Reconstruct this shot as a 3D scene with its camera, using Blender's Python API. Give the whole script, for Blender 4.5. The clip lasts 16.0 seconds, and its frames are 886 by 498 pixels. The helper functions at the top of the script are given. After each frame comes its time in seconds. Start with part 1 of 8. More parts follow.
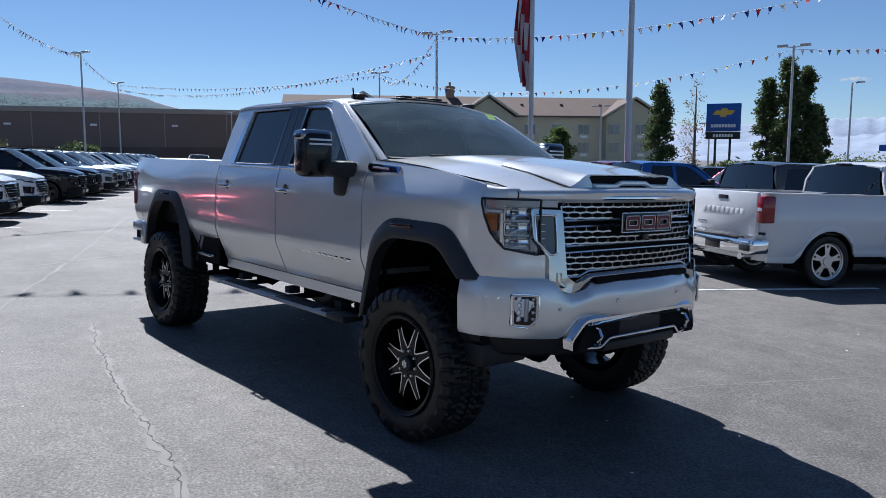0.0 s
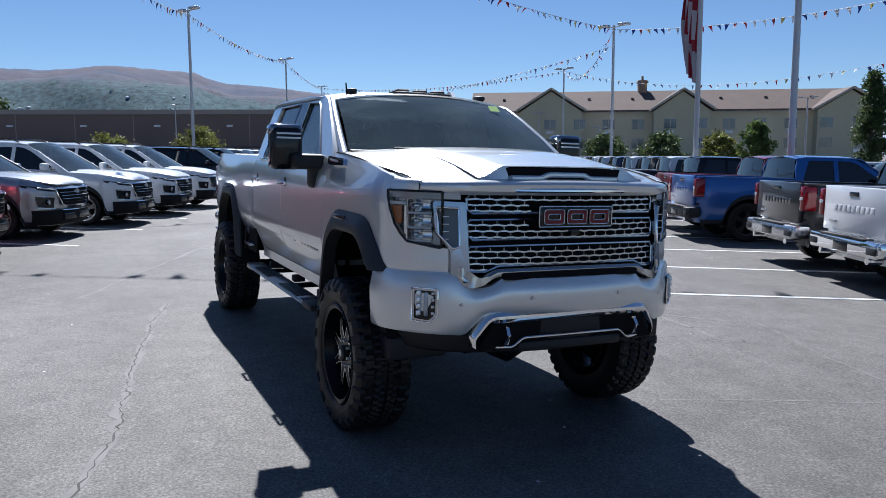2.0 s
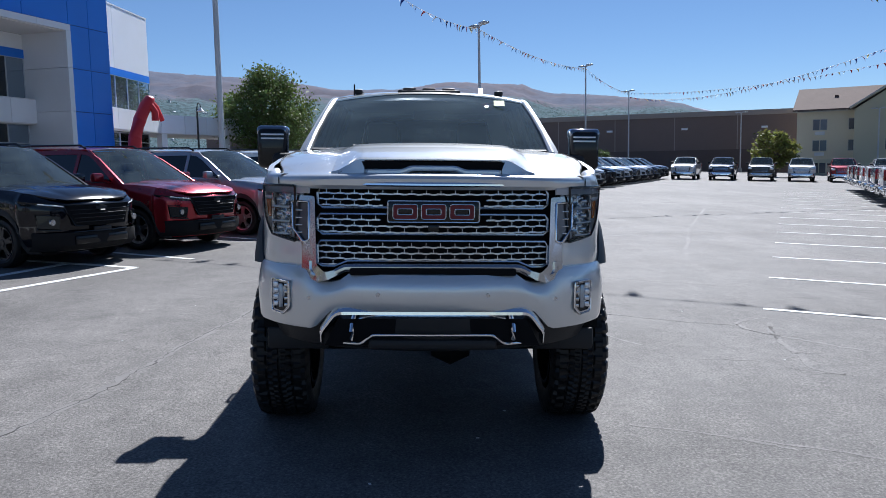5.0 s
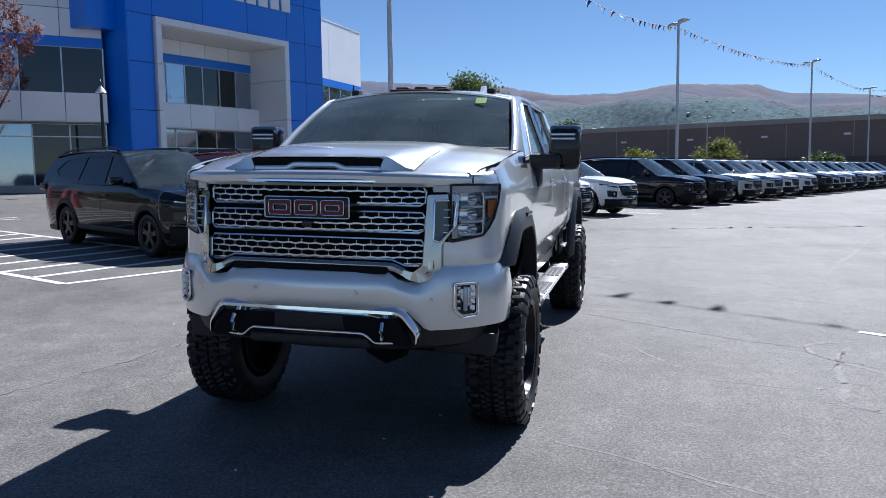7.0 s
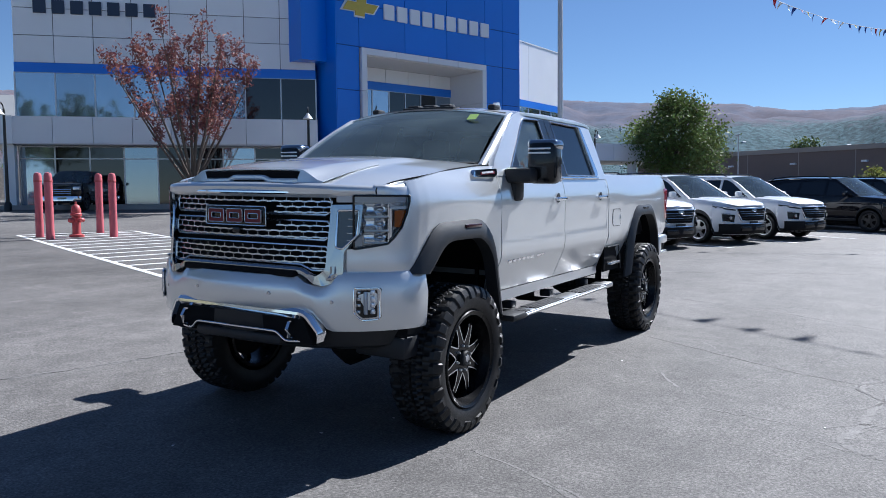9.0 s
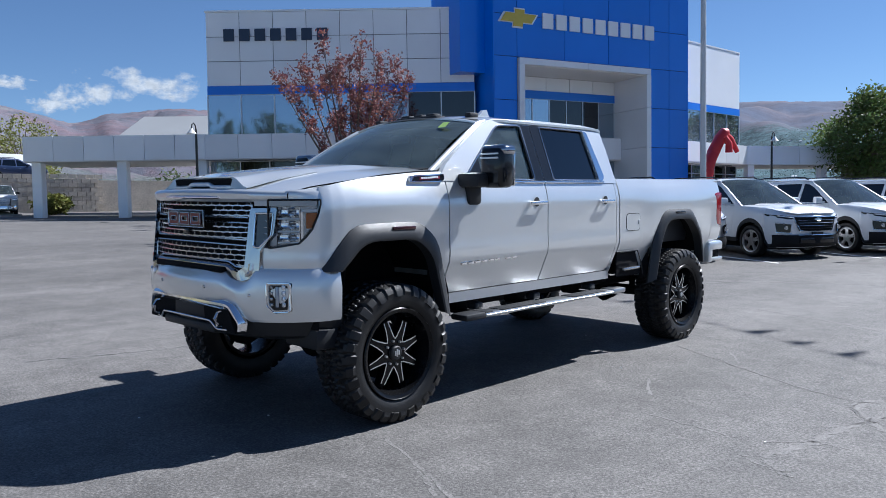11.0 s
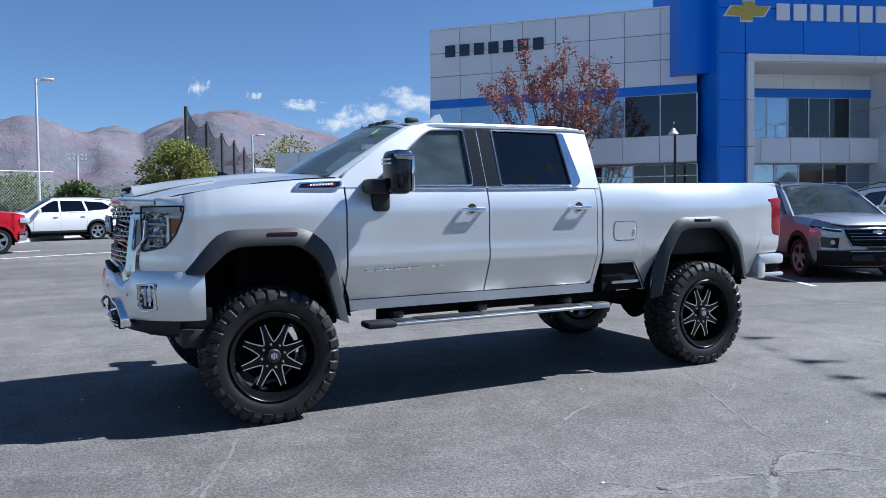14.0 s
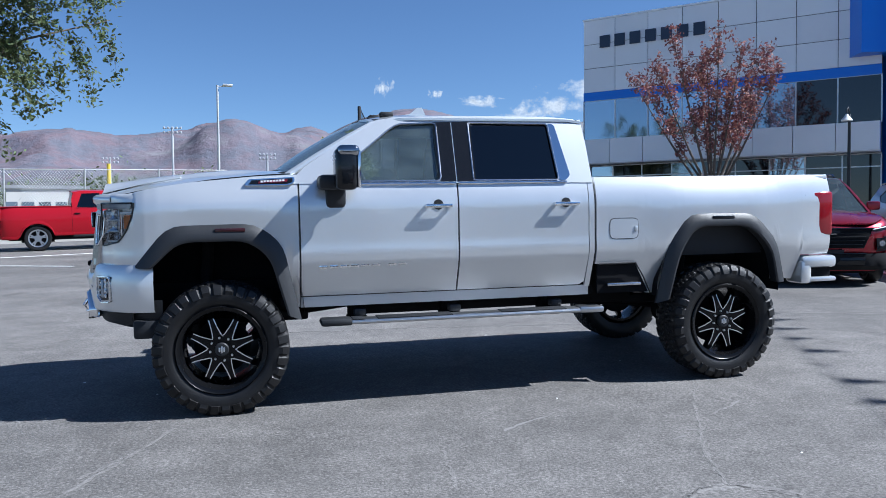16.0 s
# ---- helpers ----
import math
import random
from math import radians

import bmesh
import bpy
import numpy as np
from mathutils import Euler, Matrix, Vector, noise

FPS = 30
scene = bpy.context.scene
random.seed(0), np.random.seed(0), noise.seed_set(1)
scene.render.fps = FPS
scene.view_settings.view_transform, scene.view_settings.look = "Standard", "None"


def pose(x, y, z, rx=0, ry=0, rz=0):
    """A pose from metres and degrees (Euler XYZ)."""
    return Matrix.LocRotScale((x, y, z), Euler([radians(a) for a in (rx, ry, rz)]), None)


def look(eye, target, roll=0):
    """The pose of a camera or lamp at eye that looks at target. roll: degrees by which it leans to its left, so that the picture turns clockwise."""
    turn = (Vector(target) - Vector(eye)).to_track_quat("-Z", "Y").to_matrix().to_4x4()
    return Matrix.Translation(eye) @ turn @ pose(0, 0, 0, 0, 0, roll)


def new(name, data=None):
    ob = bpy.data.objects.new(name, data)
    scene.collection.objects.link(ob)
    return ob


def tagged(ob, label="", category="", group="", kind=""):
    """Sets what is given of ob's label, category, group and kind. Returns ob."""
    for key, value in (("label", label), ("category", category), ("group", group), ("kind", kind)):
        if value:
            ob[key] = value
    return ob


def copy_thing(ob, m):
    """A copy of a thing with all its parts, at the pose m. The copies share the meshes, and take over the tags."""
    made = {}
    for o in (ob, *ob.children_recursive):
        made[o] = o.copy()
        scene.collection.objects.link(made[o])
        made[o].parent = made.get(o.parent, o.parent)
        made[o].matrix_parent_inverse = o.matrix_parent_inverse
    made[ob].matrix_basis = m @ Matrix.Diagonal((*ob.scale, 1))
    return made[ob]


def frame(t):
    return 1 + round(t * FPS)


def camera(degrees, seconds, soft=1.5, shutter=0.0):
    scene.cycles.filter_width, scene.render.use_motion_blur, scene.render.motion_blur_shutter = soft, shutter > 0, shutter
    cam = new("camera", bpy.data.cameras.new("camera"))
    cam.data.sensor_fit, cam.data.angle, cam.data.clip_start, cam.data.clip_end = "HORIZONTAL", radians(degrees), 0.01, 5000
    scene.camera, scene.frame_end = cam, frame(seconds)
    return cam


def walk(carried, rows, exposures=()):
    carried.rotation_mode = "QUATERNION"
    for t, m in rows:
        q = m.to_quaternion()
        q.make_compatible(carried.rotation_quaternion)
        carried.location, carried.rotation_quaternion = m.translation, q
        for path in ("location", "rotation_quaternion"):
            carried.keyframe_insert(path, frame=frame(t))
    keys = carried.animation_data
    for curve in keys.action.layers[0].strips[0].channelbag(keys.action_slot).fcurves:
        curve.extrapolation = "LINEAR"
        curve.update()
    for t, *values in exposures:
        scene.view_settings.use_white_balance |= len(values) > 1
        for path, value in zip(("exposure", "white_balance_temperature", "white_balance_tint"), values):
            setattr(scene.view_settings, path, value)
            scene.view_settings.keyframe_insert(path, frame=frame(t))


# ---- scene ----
# camera: x ahead of the pickup, y to its left, z up; origin on the ground under the pickup
cam = camera(59.8, 16.0, soft=0.75)
ROWS = [
    (0.0, 5.859, -3.660, 1.744, 51.81, -6.71, 0.09),
    (0.5, 6.062, -3.323, 1.744, 55.04, -6.92, 0.14),
    (1.0, 6.323, -2.991, 1.729, 58.68, -7.05, -0.04),
    (1.5, 6.494, -2.647, 1.704, 62.51, -7.03, -0.14),
    (2.0, 6.646, -2.268, 1.707, 66.41, -6.88, -0.20),
    (2.5, 6.837, -1.892, 1.697, 70.26, -6.66, -0.28),
    (3.0, 6.932, -1.516, 1.675, 73.97, -6.46, -0.29),
    (3.5, 7.046, -1.116, 1.660, 77.80, -6.31, -0.46),
    (4.0, 7.100, -0.694, 1.645, 81.81, -6.21, -0.73),
    (6.5, 6.875, 1.525, 1.547, 102.18, -5.80, -0.99),
    (7.0, 6.755, 1.973, 1.529, 106.11, -5.48, -0.86),
    (7.5, 6.664, 2.419, 1.507, 110.08, -5.07, -0.63),
    (8.0, 6.522, 2.817, 1.482, 114.18, -4.65, -0.48),
    (8.5, 6.368, 3.218, 1.469, 118.27, -4.17, -0.52),
    (9.0, 6.235, 3.631, 1.456, 122.22, -3.75, -0.56),
    (11.5, 5.065, 5.401, 1.389, 139.21, -2.72, -0.90),
    (12.0, 4.691, 5.644, 1.377, 142.45, -2.45, -0.90),
    (12.5, 4.331, 5.906, 1.361, 145.55, -2.15, -0.92),
    (13.0, 3.965, 6.115, 1.361, 148.58, -1.98, -0.90),
    (13.5, 3.577, 6.281, 1.368, 151.67, -1.94, -0.80),
    (14.0, 3.185, 6.499, 1.348, 154.94, -2.00, -0.69),
    (14.5, 2.777, 6.631, 1.330, 158.27, -2.06, -0.58),
    (15.0, 2.379, 6.735, 1.333, 161.66, -2.04, -0.58),
    (15.5, 1.993, 6.822, 1.339, 164.91, -2.10, -0.56),
    (16.0, 1.570, 6.821, 1.343, 168.06, -2.23, -0.54),
]
walk(cam, [(t, pose(x, y, z, 90 + pitch, 0, yaw) @ pose(0, 0, 0, 0, 0, roll)) for t, x, y, z, yaw, pitch, roll in ROWS],
     exposures=[(0.0, 0.74, 5800, 11), (4.0, 0.74, 5800, 11), (7.0, 0.86, 5750, 11), (12.5, 1.0, 5620, 9.5), (16.0, 1.12, 5480, 9)])

# daylight: clear sky, sun behind the pickup and a little to its left
SUN_TO = Vector((-0.665, 0.175, 0.726)).normalized()
sun = new("sun", bpy.data.lights.new("sun", "SUN"))
sun.data.energy, sun.data.angle, sun.data.color = 5.0, radians(0.55), (1.0, 0.955, 0.89)
sun.matrix_world = look(SUN_TO * 200, (0, 0, 0))
world = bpy.data.worlds.new("sky")
scene.world = world
world.use_nodes = True
wn, wl = world.node_tree.nodes, world.node_tree.links
sky = wn.new("ShaderNodeTexSky")
sky.sky_type, sky.sun_disc = "NISHITA", False
sky.sun_elevation, sky.sun_rotation = math.asin(SUN_TO.z), math.atan2(SUN_TO.x, SUN_TO.y)
sky.altitude, sky.air_density, sky.dust_density, sky.ozone_density = 1700, 1.0, 0.0, 4.5
wn["Background"].inputs[1].default_value = 0.05
wl.new(sky.outputs[0], wn["Background"].inputs[0])
# ---- materials ----
def material(name, base, rough=0.5, metal=0.0, vary=0.0, scale=3.0, fine=0.0, fine_scale=60.0, bump=0.0, bump_scale=80.0,
             coat=0.0, spec=0.5, per_object=0.0, rough_vary=0.0, coords="Object"):
    """A surface with colour variation at two scales, uneven gloss and fine relief."""
    m = bpy.data.materials.new(name)
    m.use_nodes = True
    n, l = m.node_tree.nodes, m.node_tree.links
    b = n["Principled BSDF"]
    b.inputs["Base Color"].default_value = (*base, 1)
    b.inputs["Roughness"].default_value, b.inputs["Metallic"].default_value = rough, metal
    b.inputs["Coat Weight"].default_value, b.inputs["Coat Roughness"].default_value = coat, 0.03
    b.inputs["Specular IOR Level"].default_value = spec
    tc = n.new("ShaderNodeTexCoord")
    at = n.new("ShaderNodeNewGeometry").outputs["Position"] if coords == "World" else tc.outputs[coords]

    def cloud(sc, detail):
        t = n.new("ShaderNodeTexNoise")
        t.inputs["Scale"].default_value, t.inputs["Detail"].default_value = sc, detail
        l.new(at, t.inputs["Vector"])
        return t.outputs["Fac"]

    def math_node(op, a, v):
        k = n.new("ShaderNodeMath")
        k.operation = op
        l.new(a, k.inputs[0])
        if isinstance(v, float):
            k.inputs[1].default_value = v
        else:
            l.new(v, k.inputs[1])
        return k.outputs[0]

    total = None
    for amount, sc, detail in ((vary, scale, 5.0), (fine, fine_scale, 3.0)):
        if amount:
            t = math_node("MULTIPLY", math_node("SUBTRACT", cloud(sc, detail), 0.5), 2.4 * amount)
            total = t if total is None else math_node("ADD", total, t)
    if per_object:
        info = n.new("ShaderNodeObjectInfo")
        t = math_node("MULTIPLY", math_node("SUBTRACT", info.outputs["Random"], 0.5), 2 * per_object)
        total = t if total is None else math_node("ADD", total, t)
    if total is not None:
        mix = n.new("ShaderNodeHueSaturation")
        mix.inputs["Color"].default_value = (*base, 1)
        l.new(math_node("ADD", total, 1.0), mix.inputs["Value"])
        l.new(mix.outputs[0], b.inputs["Base Color"])
    if rough_vary:
        l.new(math_node("ADD", math_node("MULTIPLY", math_node("SUBTRACT", cloud(scale * 2.3, 4.0), 0.5), 2 * rough_vary), rough), b.inputs["Roughness"])
    if bump:
        k = n.new("ShaderNodeBump")
        k.inputs["Strength"].default_value, k.inputs["Distance"].default_value = bump, 0.01
        l.new(cloud(bump_scale, 4.0), k.inputs["Height"])
        l.new(k.outputs[0], b.inputs["Normal"])
    return m


def glass(name, tint, gloss_rough=0.0, dust_sheen=0.0, ior=1.85):
    """A thin pane: what lies behind, tinted, with the mirror image that grows towards grazing view."""
    m = bpy.data.materials.new(name)
    m.use_nodes = True
    n, l = m.node_tree.nodes, m.node_tree.links
    n.remove(n["Principled BSDF"])
    clear, shine, mix, fr = n.new("ShaderNodeBsdfTransparent"), n.new("ShaderNodeBsdfGlossy"), n.new("ShaderNodeMixShader"), n.new("ShaderNodeFresnel")
    clear.inputs[0].default_value, shine.inputs["Roughness"].default_value = (*tint, 1), gloss_rough
    fr.inputs[0].default_value = ior
    l.new(fr.outputs[0], mix.inputs[0])
    l.new(clear.outputs[0], mix.inputs[1])
    l.new(shine.outputs[0], mix.inputs[2])
    last = mix
    # dust film, tinted teal to paint the sky's reflected sheen onto the pane
    if dust_sheen:
        film, last = n.new("ShaderNodeBsdfDiffuse"), n.new("ShaderNodeMixShader")
        film.inputs[0].default_value = (0.43, 0.55, 0.55, 1)
        speck, tune = n.new("ShaderNodeTexNoise"), n.new("ShaderNodeMath")
        speck.inputs["Scale"].default_value, speck.inputs["Detail"].default_value = 4.0, 6.0
        tune.operation = "MULTIPLY"
        tune.inputs[1].default_value = 2 * dust_sheen
        l.new(speck.outputs["Fac"], tune.inputs[0])
        l.new(tune.outputs[0], last.inputs[0])
        l.new(mix.outputs[0], last.inputs[1])
        l.new(film.outputs[0], last.inputs[2])
    l.new(last.outputs[0], n["Material Output"].inputs[0])
    return m


def lamp_lens(name, base, spec=0.35):
    m = material(name, base, 0.12, 0.0, coat=0.4, spec=spec)
    return m


def paint(name, base, metal=0.35, rough=0.36, orange=0.02):
    return material(name, base, rough, metal, vary=0.02, scale=1.5, bump=orange, bump_scale=140, coat=1.0, rough_vary=0.03)


SILVER = paint("silver_paint", (0.685, 0.70, 0.70), 0.58, 0.29, 0.0)
CHROME = material("chrome", (0.80, 0.81, 0.83), 0.08, 1.0, rough_vary=0.03, scale=6)
DULL_CHROME = material("satin_metal", (0.52, 0.53, 0.55), 0.25, 1.0, vary=0.06, scale=14, rough_vary=0.05)
BLACK_PLASTIC = material("black_plastic", (0.016, 0.017, 0.019), 0.55, spec=0.35, vary=0.12, scale=5, bump=0.12, bump_scale=300)
FLARE_PLASTIC = material("flare_plastic", (0.018, 0.019, 0.021), 0.48, vary=0.12, scale=4, bump=0.10, bump_scale=260)
GLOSS_BLACK = material("gloss_black", (0.006, 0.0065, 0.008), 0.22, coat=0.35, spec=0.25)
UNDER = material("underbody_black", (0.008, 0.008, 0.009), 0.8, vary=0.25, scale=6, spec=0.1)
RUBBER = material("tyre_rubber", (0.007, 0.007, 0.0075), 0.48, spec=0.36, vary=0.25, scale=9, fine=0.2, bump=0.2, bump_scale=120, rough_vary=0.14)
WHEEL_BLACK = material("wheel_black", (0.004, 0.0042, 0.005), 0.26, spec=0.22, rough_vary=0.05, scale=8)
MILLED = material("milled_aluminium", (0.70, 0.71, 0.73), 0.30, 1.0, rough_vary=0.08, scale=30)
RED_LENS = lamp_lens("red_lens", (0.22, 0.006, 0.012))
DARK_RED_LENS = lamp_lens("dark_red_lens", (0.035, 0.006, 0.008))
AMBER = lamp_lens("amber_lens", (0.50, 0.13, 0.02))
CLEAR_LENS = glass("clear_lens", (0.93, 0.96, 0.98), ior=1.4)
WINDSCREEN = glass("windscreen_glass", (0.80, 0.88, 0.87), dust_sheen=0.11)
FRONT_GLASS = glass("side_glass", (0.80, 0.86, 0.85), dust_sheen=0.09)
TINTED = glass("privacy_glass", (0.035, 0.037, 0.042))
CAR_GLASS = glass("car_glass", (0.50, 0.56, 0.56), dust_sheen=0.055)
INTERIOR = material("cabin_trim", (0.20, 0.195, 0.185), 0.65, vary=0.15, scale=8)
SEAT_LEATHER = material("seat_leather", (0.17, 0.155, 0.14), 0.5, vary=0.15, scale=9, bump=0.1)
BADGE_RED = material("badge_red", (0.13, 0.005, 0.014), 0.35, coat=0.15, spec=0.3)
SILVER_GREY = material("reflector_silver", (0.78, 0.80, 0.83), 0.22, 0.7)
WHITE_LED = material("lamp_white", (0.8, 0.82, 0.85), 0.2, coat=0.5)
STICKER = material("green_sticker", (0.42, 0.62, 0.16), 0.5)
LAMP_HOUSING = material("lamp_housing", (0.36, 0.38, 0.41), 0.22, 0.75, vary=0.2, scale=30)
STEP_METAL = material("satin_step_metal", (0.50, 0.505, 0.51), 0.34, 1.0, rough_vary=0.04, scale=9)
REFLECTOR = material("lamp_reflector", (0.86, 0.88, 0.90), 0.14, 1.0, bump=0.25, bump_scale=60)
BRIGHT_SATIN = material("bright_satin_chrome", (0.42, 0.43, 0.45), 0.12, 1.0, rough_vary=0.03, scale=8)
SMOKED = material("smoked_lens", (0.045, 0.05, 0.06), 0.15, 0.2, coat=0.6)
GREY_LENS = material("grey_light_bar", (0.38, 0.41, 0.45), 0.2, 0.4, coat=0.6)
LENS_DARK = material("smoked_projector", (0.50, 0.53, 0.57), 0.12, 0.85, coat=1.0)
# ---- geometry helpers ----
class Geo:
    """Gathers corners and faces of one mesh."""

    def __init__(self):
        self.v, self.f = [], []

    def add(self, verts, faces):
        k = len(self.v)
        self.v.extend(tuple(p) for p in verts)
        self.f.extend(tuple(i + k for i in f) for f in faces)
        return self

    def box(self, x0, x1, y0, y1, z0, z1, m=None):
        p = [Vector((x, y, z)) for z in (z0, z1) for y in (y0, y1) for x in (x0, x1)]
        if m is not None:
            p = [m @ q for q in p]
        return self.add(p, [(0, 2, 3, 1), (4, 5, 7, 6), (0, 1, 5, 4), (2, 6, 7, 3), (0, 4, 6, 2), (1, 3, 7, 5)])

    def rbox(self, x0, x1, y0, y1, z0, z1, r=0.02, m=None, n=2):
        """A box with rounded edges."""
        bm = bmesh.new()
        bmesh.ops.create_cube(bm, size=1)
        for q in bm.verts:
            q.co = Vector(((x0 + x1) / 2 + q.co.x * (x1 - x0), (y0 + y1) / 2 + q.co.y * (y1 - y0), (z0 + z1) / 2 + q.co.z * (z1 - z0)))
        bmesh.ops.bevel(bm, geom=bm.edges[:], offset=r, segments=n, affect="EDGES", profile=0.5)
        return self.bm(bm, m)

    def bm(self, bm, m=None):
        bm.verts.index_update()
        p = [m @ q.co if m is not None else q.co.copy() for q in bm.verts]
        f = [tuple(q.index for q in g.verts) for g in bm.faces]
        bm.free()
        return self.add(p, f)

    def tube(self, points, radius, n=8, closed=False):
        """A round bar along points; radius: one number or one for each point."""
        pts = [Vector(q) for q in points]
        rings = []
        ref = Vector((0.31, 0.2, 0.93))
        for i, q in enumerate(pts):
            a = pts[i - 1] if i or closed else pts[0]
            b = pts[(i + 1) % len(pts)] if i < len(pts) - 1 or closed else pts[-1]
            d = (b - a).normalized()
            u = d.cross(ref)
            if u.length < 0.05:
                u = d.cross(Vector((1, 0, 0)))
            u.normalize()
            w = d.cross(u)
            r = radius[i] if isinstance(radius, (list, tuple)) else radius
            rings.append([q + (u * math.cos(t) + w * math.sin(t)) * r for t in (2 * math.pi * k / n for k in range(n))])
        k = len(pts)
        faces = []
        for i in range(k if closed else k - 1):
            j = (i + 1) % k
            faces += [(i * n + a, i * n + (a + 1) % n, j * n + (a + 1) % n, j * n + a) for a in range(n)]
        if not closed:
            faces += [tuple(range(n))[::-1], tuple((k - 1) * n + a for a in range(n))]
        return self.add([q for r in rings for q in r], faces)

    def lathe(self, profile, axis_point, n=32, axis="y", closed=True):
        """Turns a profile of (radius, along) round an axis through a point."""
        o = Vector(axis_point)
        k = len(profile)
        verts = []
        for a in range(n):
            c, s = math.cos(2 * math.pi * a / n), math.sin(2 * math.pi * a / n)
            for r, h in profile:
                verts.append(o + (Vector((r * c, h, r * s)) if axis == "y" else Vector((r * c, r * s, h)) if axis == "z" else Vector((h, r * c, r * s))))
        faces = []
        for a in range(n):
            b = (a + 1) % n
            for i in range(k if closed else k - 1):
                j = (i + 1) % k
                faces.append((a * k + i, a * k + j, b * k + j, b * k + i))
        return self.add(verts, faces)

    def sheet(self, rows, flange=None):
        """A surface through rows of points; flange: a vector by which its rim is folded over."""
        a, b = len(rows), len(rows[0])
        verts = [Vector(q) for r in rows for q in r]
        faces = [(i * b + j, i * b + j + 1, (i + 1) * b + j + 1, (i + 1) * b + j) for i in range(a - 1) for j in range(b - 1)]
        if flange is not None:
            rim = [j for j in range(b)] + [i * b + b - 1 for i in range(1, a)] + [(a - 1) * b + j for j in range(b - 2, -1, -1)] + [i * b for i in range(a - 2, 0, -1)]
            k = len(verts)
            verts += [verts[i] + Vector(flange) for i in rim]
            faces += [(rim[i], rim[(i + 1) % len(rim)], k + (i + 1) % len(rim), k + i) for i in range(len(rim))]
        return self.add(verts, faces)

    def plate(self, outline, place, thick, holes=()):
        """A flat or bent plate from a 2D outline with holes; place(u, v, d) gives the point at depth d."""
        bm = bmesh.new()
        loops = []
        for loop in (outline, *holes):
            vs = [bm.verts.new((u, v, 0)) for u, v in loop]
            loops.append([bm.edges.new((vs[i], vs[(i + 1) % len(vs)])) for i in range(len(vs))])
        bmesh.ops.triangle_fill(bm, use_beauty=True, use_dissolve=False, edges=[e for lp in loops for e in lp])
        bm.verts.index_update()
        flat = [(q.co.x, q.co.y) for q in bm.verts]
        tris = [tuple(q.index for q in f.verts) for f in bm.faces]
        bm.free()
        k = len(flat)
        verts = [place(u, v, 0.0) for u, v in flat] + [place(u, v, thick) for u, v in flat]
        faces = tris + [tuple(i + k for i in f[::-1]) for f in tris]
        s = 0
        for loop in (outline, *holes):
            c = len(loop)
            faces += [(s + i, s + (i + 1) % c, k + s + (i + 1) % c, k + s + i) for i in range(c)]
            s += c
        return self.add(verts, faces)

    def mirror(self):
        """The same on the other side (y turned)."""
        k = len(self.v)
        self.v += [(x, -y, z) for x, y, z in self.v]
        self.f += [tuple(i + k for i in f[::-1]) for f in self.f]
        return self

    def moved(self, m):
        self.v = [tuple(m @ Vector(q)) for q in self.v]
        return self

    def mesh(self, name, smooth=35, fix=True):
        me = bpy.data.meshes.new(name)
        me.from_pydata(self.v, [], self.f)
        if fix:
            bm = bmesh.new()
            bm.from_mesh(me)
            bmesh.ops.recalc_face_normals(bm, faces=bm.faces)
            bm.to_mesh(me)
            bm.free()
        if smooth:
            me.shade_smooth()
            me.set_sharp_from_angle(angle=radians(smooth))
        return me


def part(name, geo, mat, parent=None, label="", smooth=35, fix=True):
    me = geo.mesh(name, smooth, fix) if isinstance(geo, Geo) else geo
    if not me.materials:
        me.materials.append(mat)
    ob = new(name, me)
    ob.parent = parent
    return tagged(ob, label) if label else ob


def thing(name, label, category, at=None, group="", kind=""):
    ob = new(name)
    ob.empty_display_size = 0.2
    if at is not None:
        ob.matrix_world = at
    return tagged(ob, label, category, group, kind)


def lerp_at(table, x):
    """A value read off a table of (x, value) in rising x."""
    if x <= table[0][0]:
        return table[0][1]
    for (a, p), (b, q) in zip(table, table[1:]):
        if x <= b:
            return p + (q - p) * (x - a) / (b - a)
    return table[-1][1]


def smooth_at(table, x):
    """As lerp_at, but with eased joints."""
    return sum(lerp_at(table, x + d) for d in (-0.05, -0.025, 0, 0.025, 0.05)) / 5


def fillet(loop, r, n=3, closed=True):
    """Rounds the corners of a polygon."""
    out, k = [], len(loop)
    for i, q in enumerate(loop):
        if not closed and i in (0, k - 1):
            out.append(tuple(q))
            continue
        p, s = Vector(loop[i - 1]), Vector(loop[(i + 1) % k])
        q = Vector(q)
        a, b = (p - q), (s - q)
        c = min(r, a.length * 0.45, b.length * 0.45)
        a, b = q + a.normalized() * c, q + b.normalized() * c
        for j in range(n + 1):
            t = j / n
            out.append(tuple(a * (1 - t) ** 2 + q * 2 * t * (1 - t) + b * t * t))
    return out


def steps(a, b, n):
    return [a + (b - a) * i / n for i in range(n + 1)]


# the lot falls gently towards the pickup's left
SLOPE = Matrix(((0.9999417, -0.0001441, 0.0107955, 0), (-0.0001441, 0.9996438, 0.0266889, 0), (-0.0107955, -0.0266889, 0.9995855, 0), (0, 0, 0, 1)))


def lot(x, y, turn=0.0, z=0.0):
    """A pose on the sloping lot."""
    return SLOPE @ pose(x, y, z, 0, 0, turn)


def height(x, y):
    return -0.0108 * x - 0.0267 * y


def upright(x, y, turn=0.0, z=0.0):
    """A pose that stands plumb on the lot."""
    return pose(x, y, height(x, y) + z, 0, 0, turn)
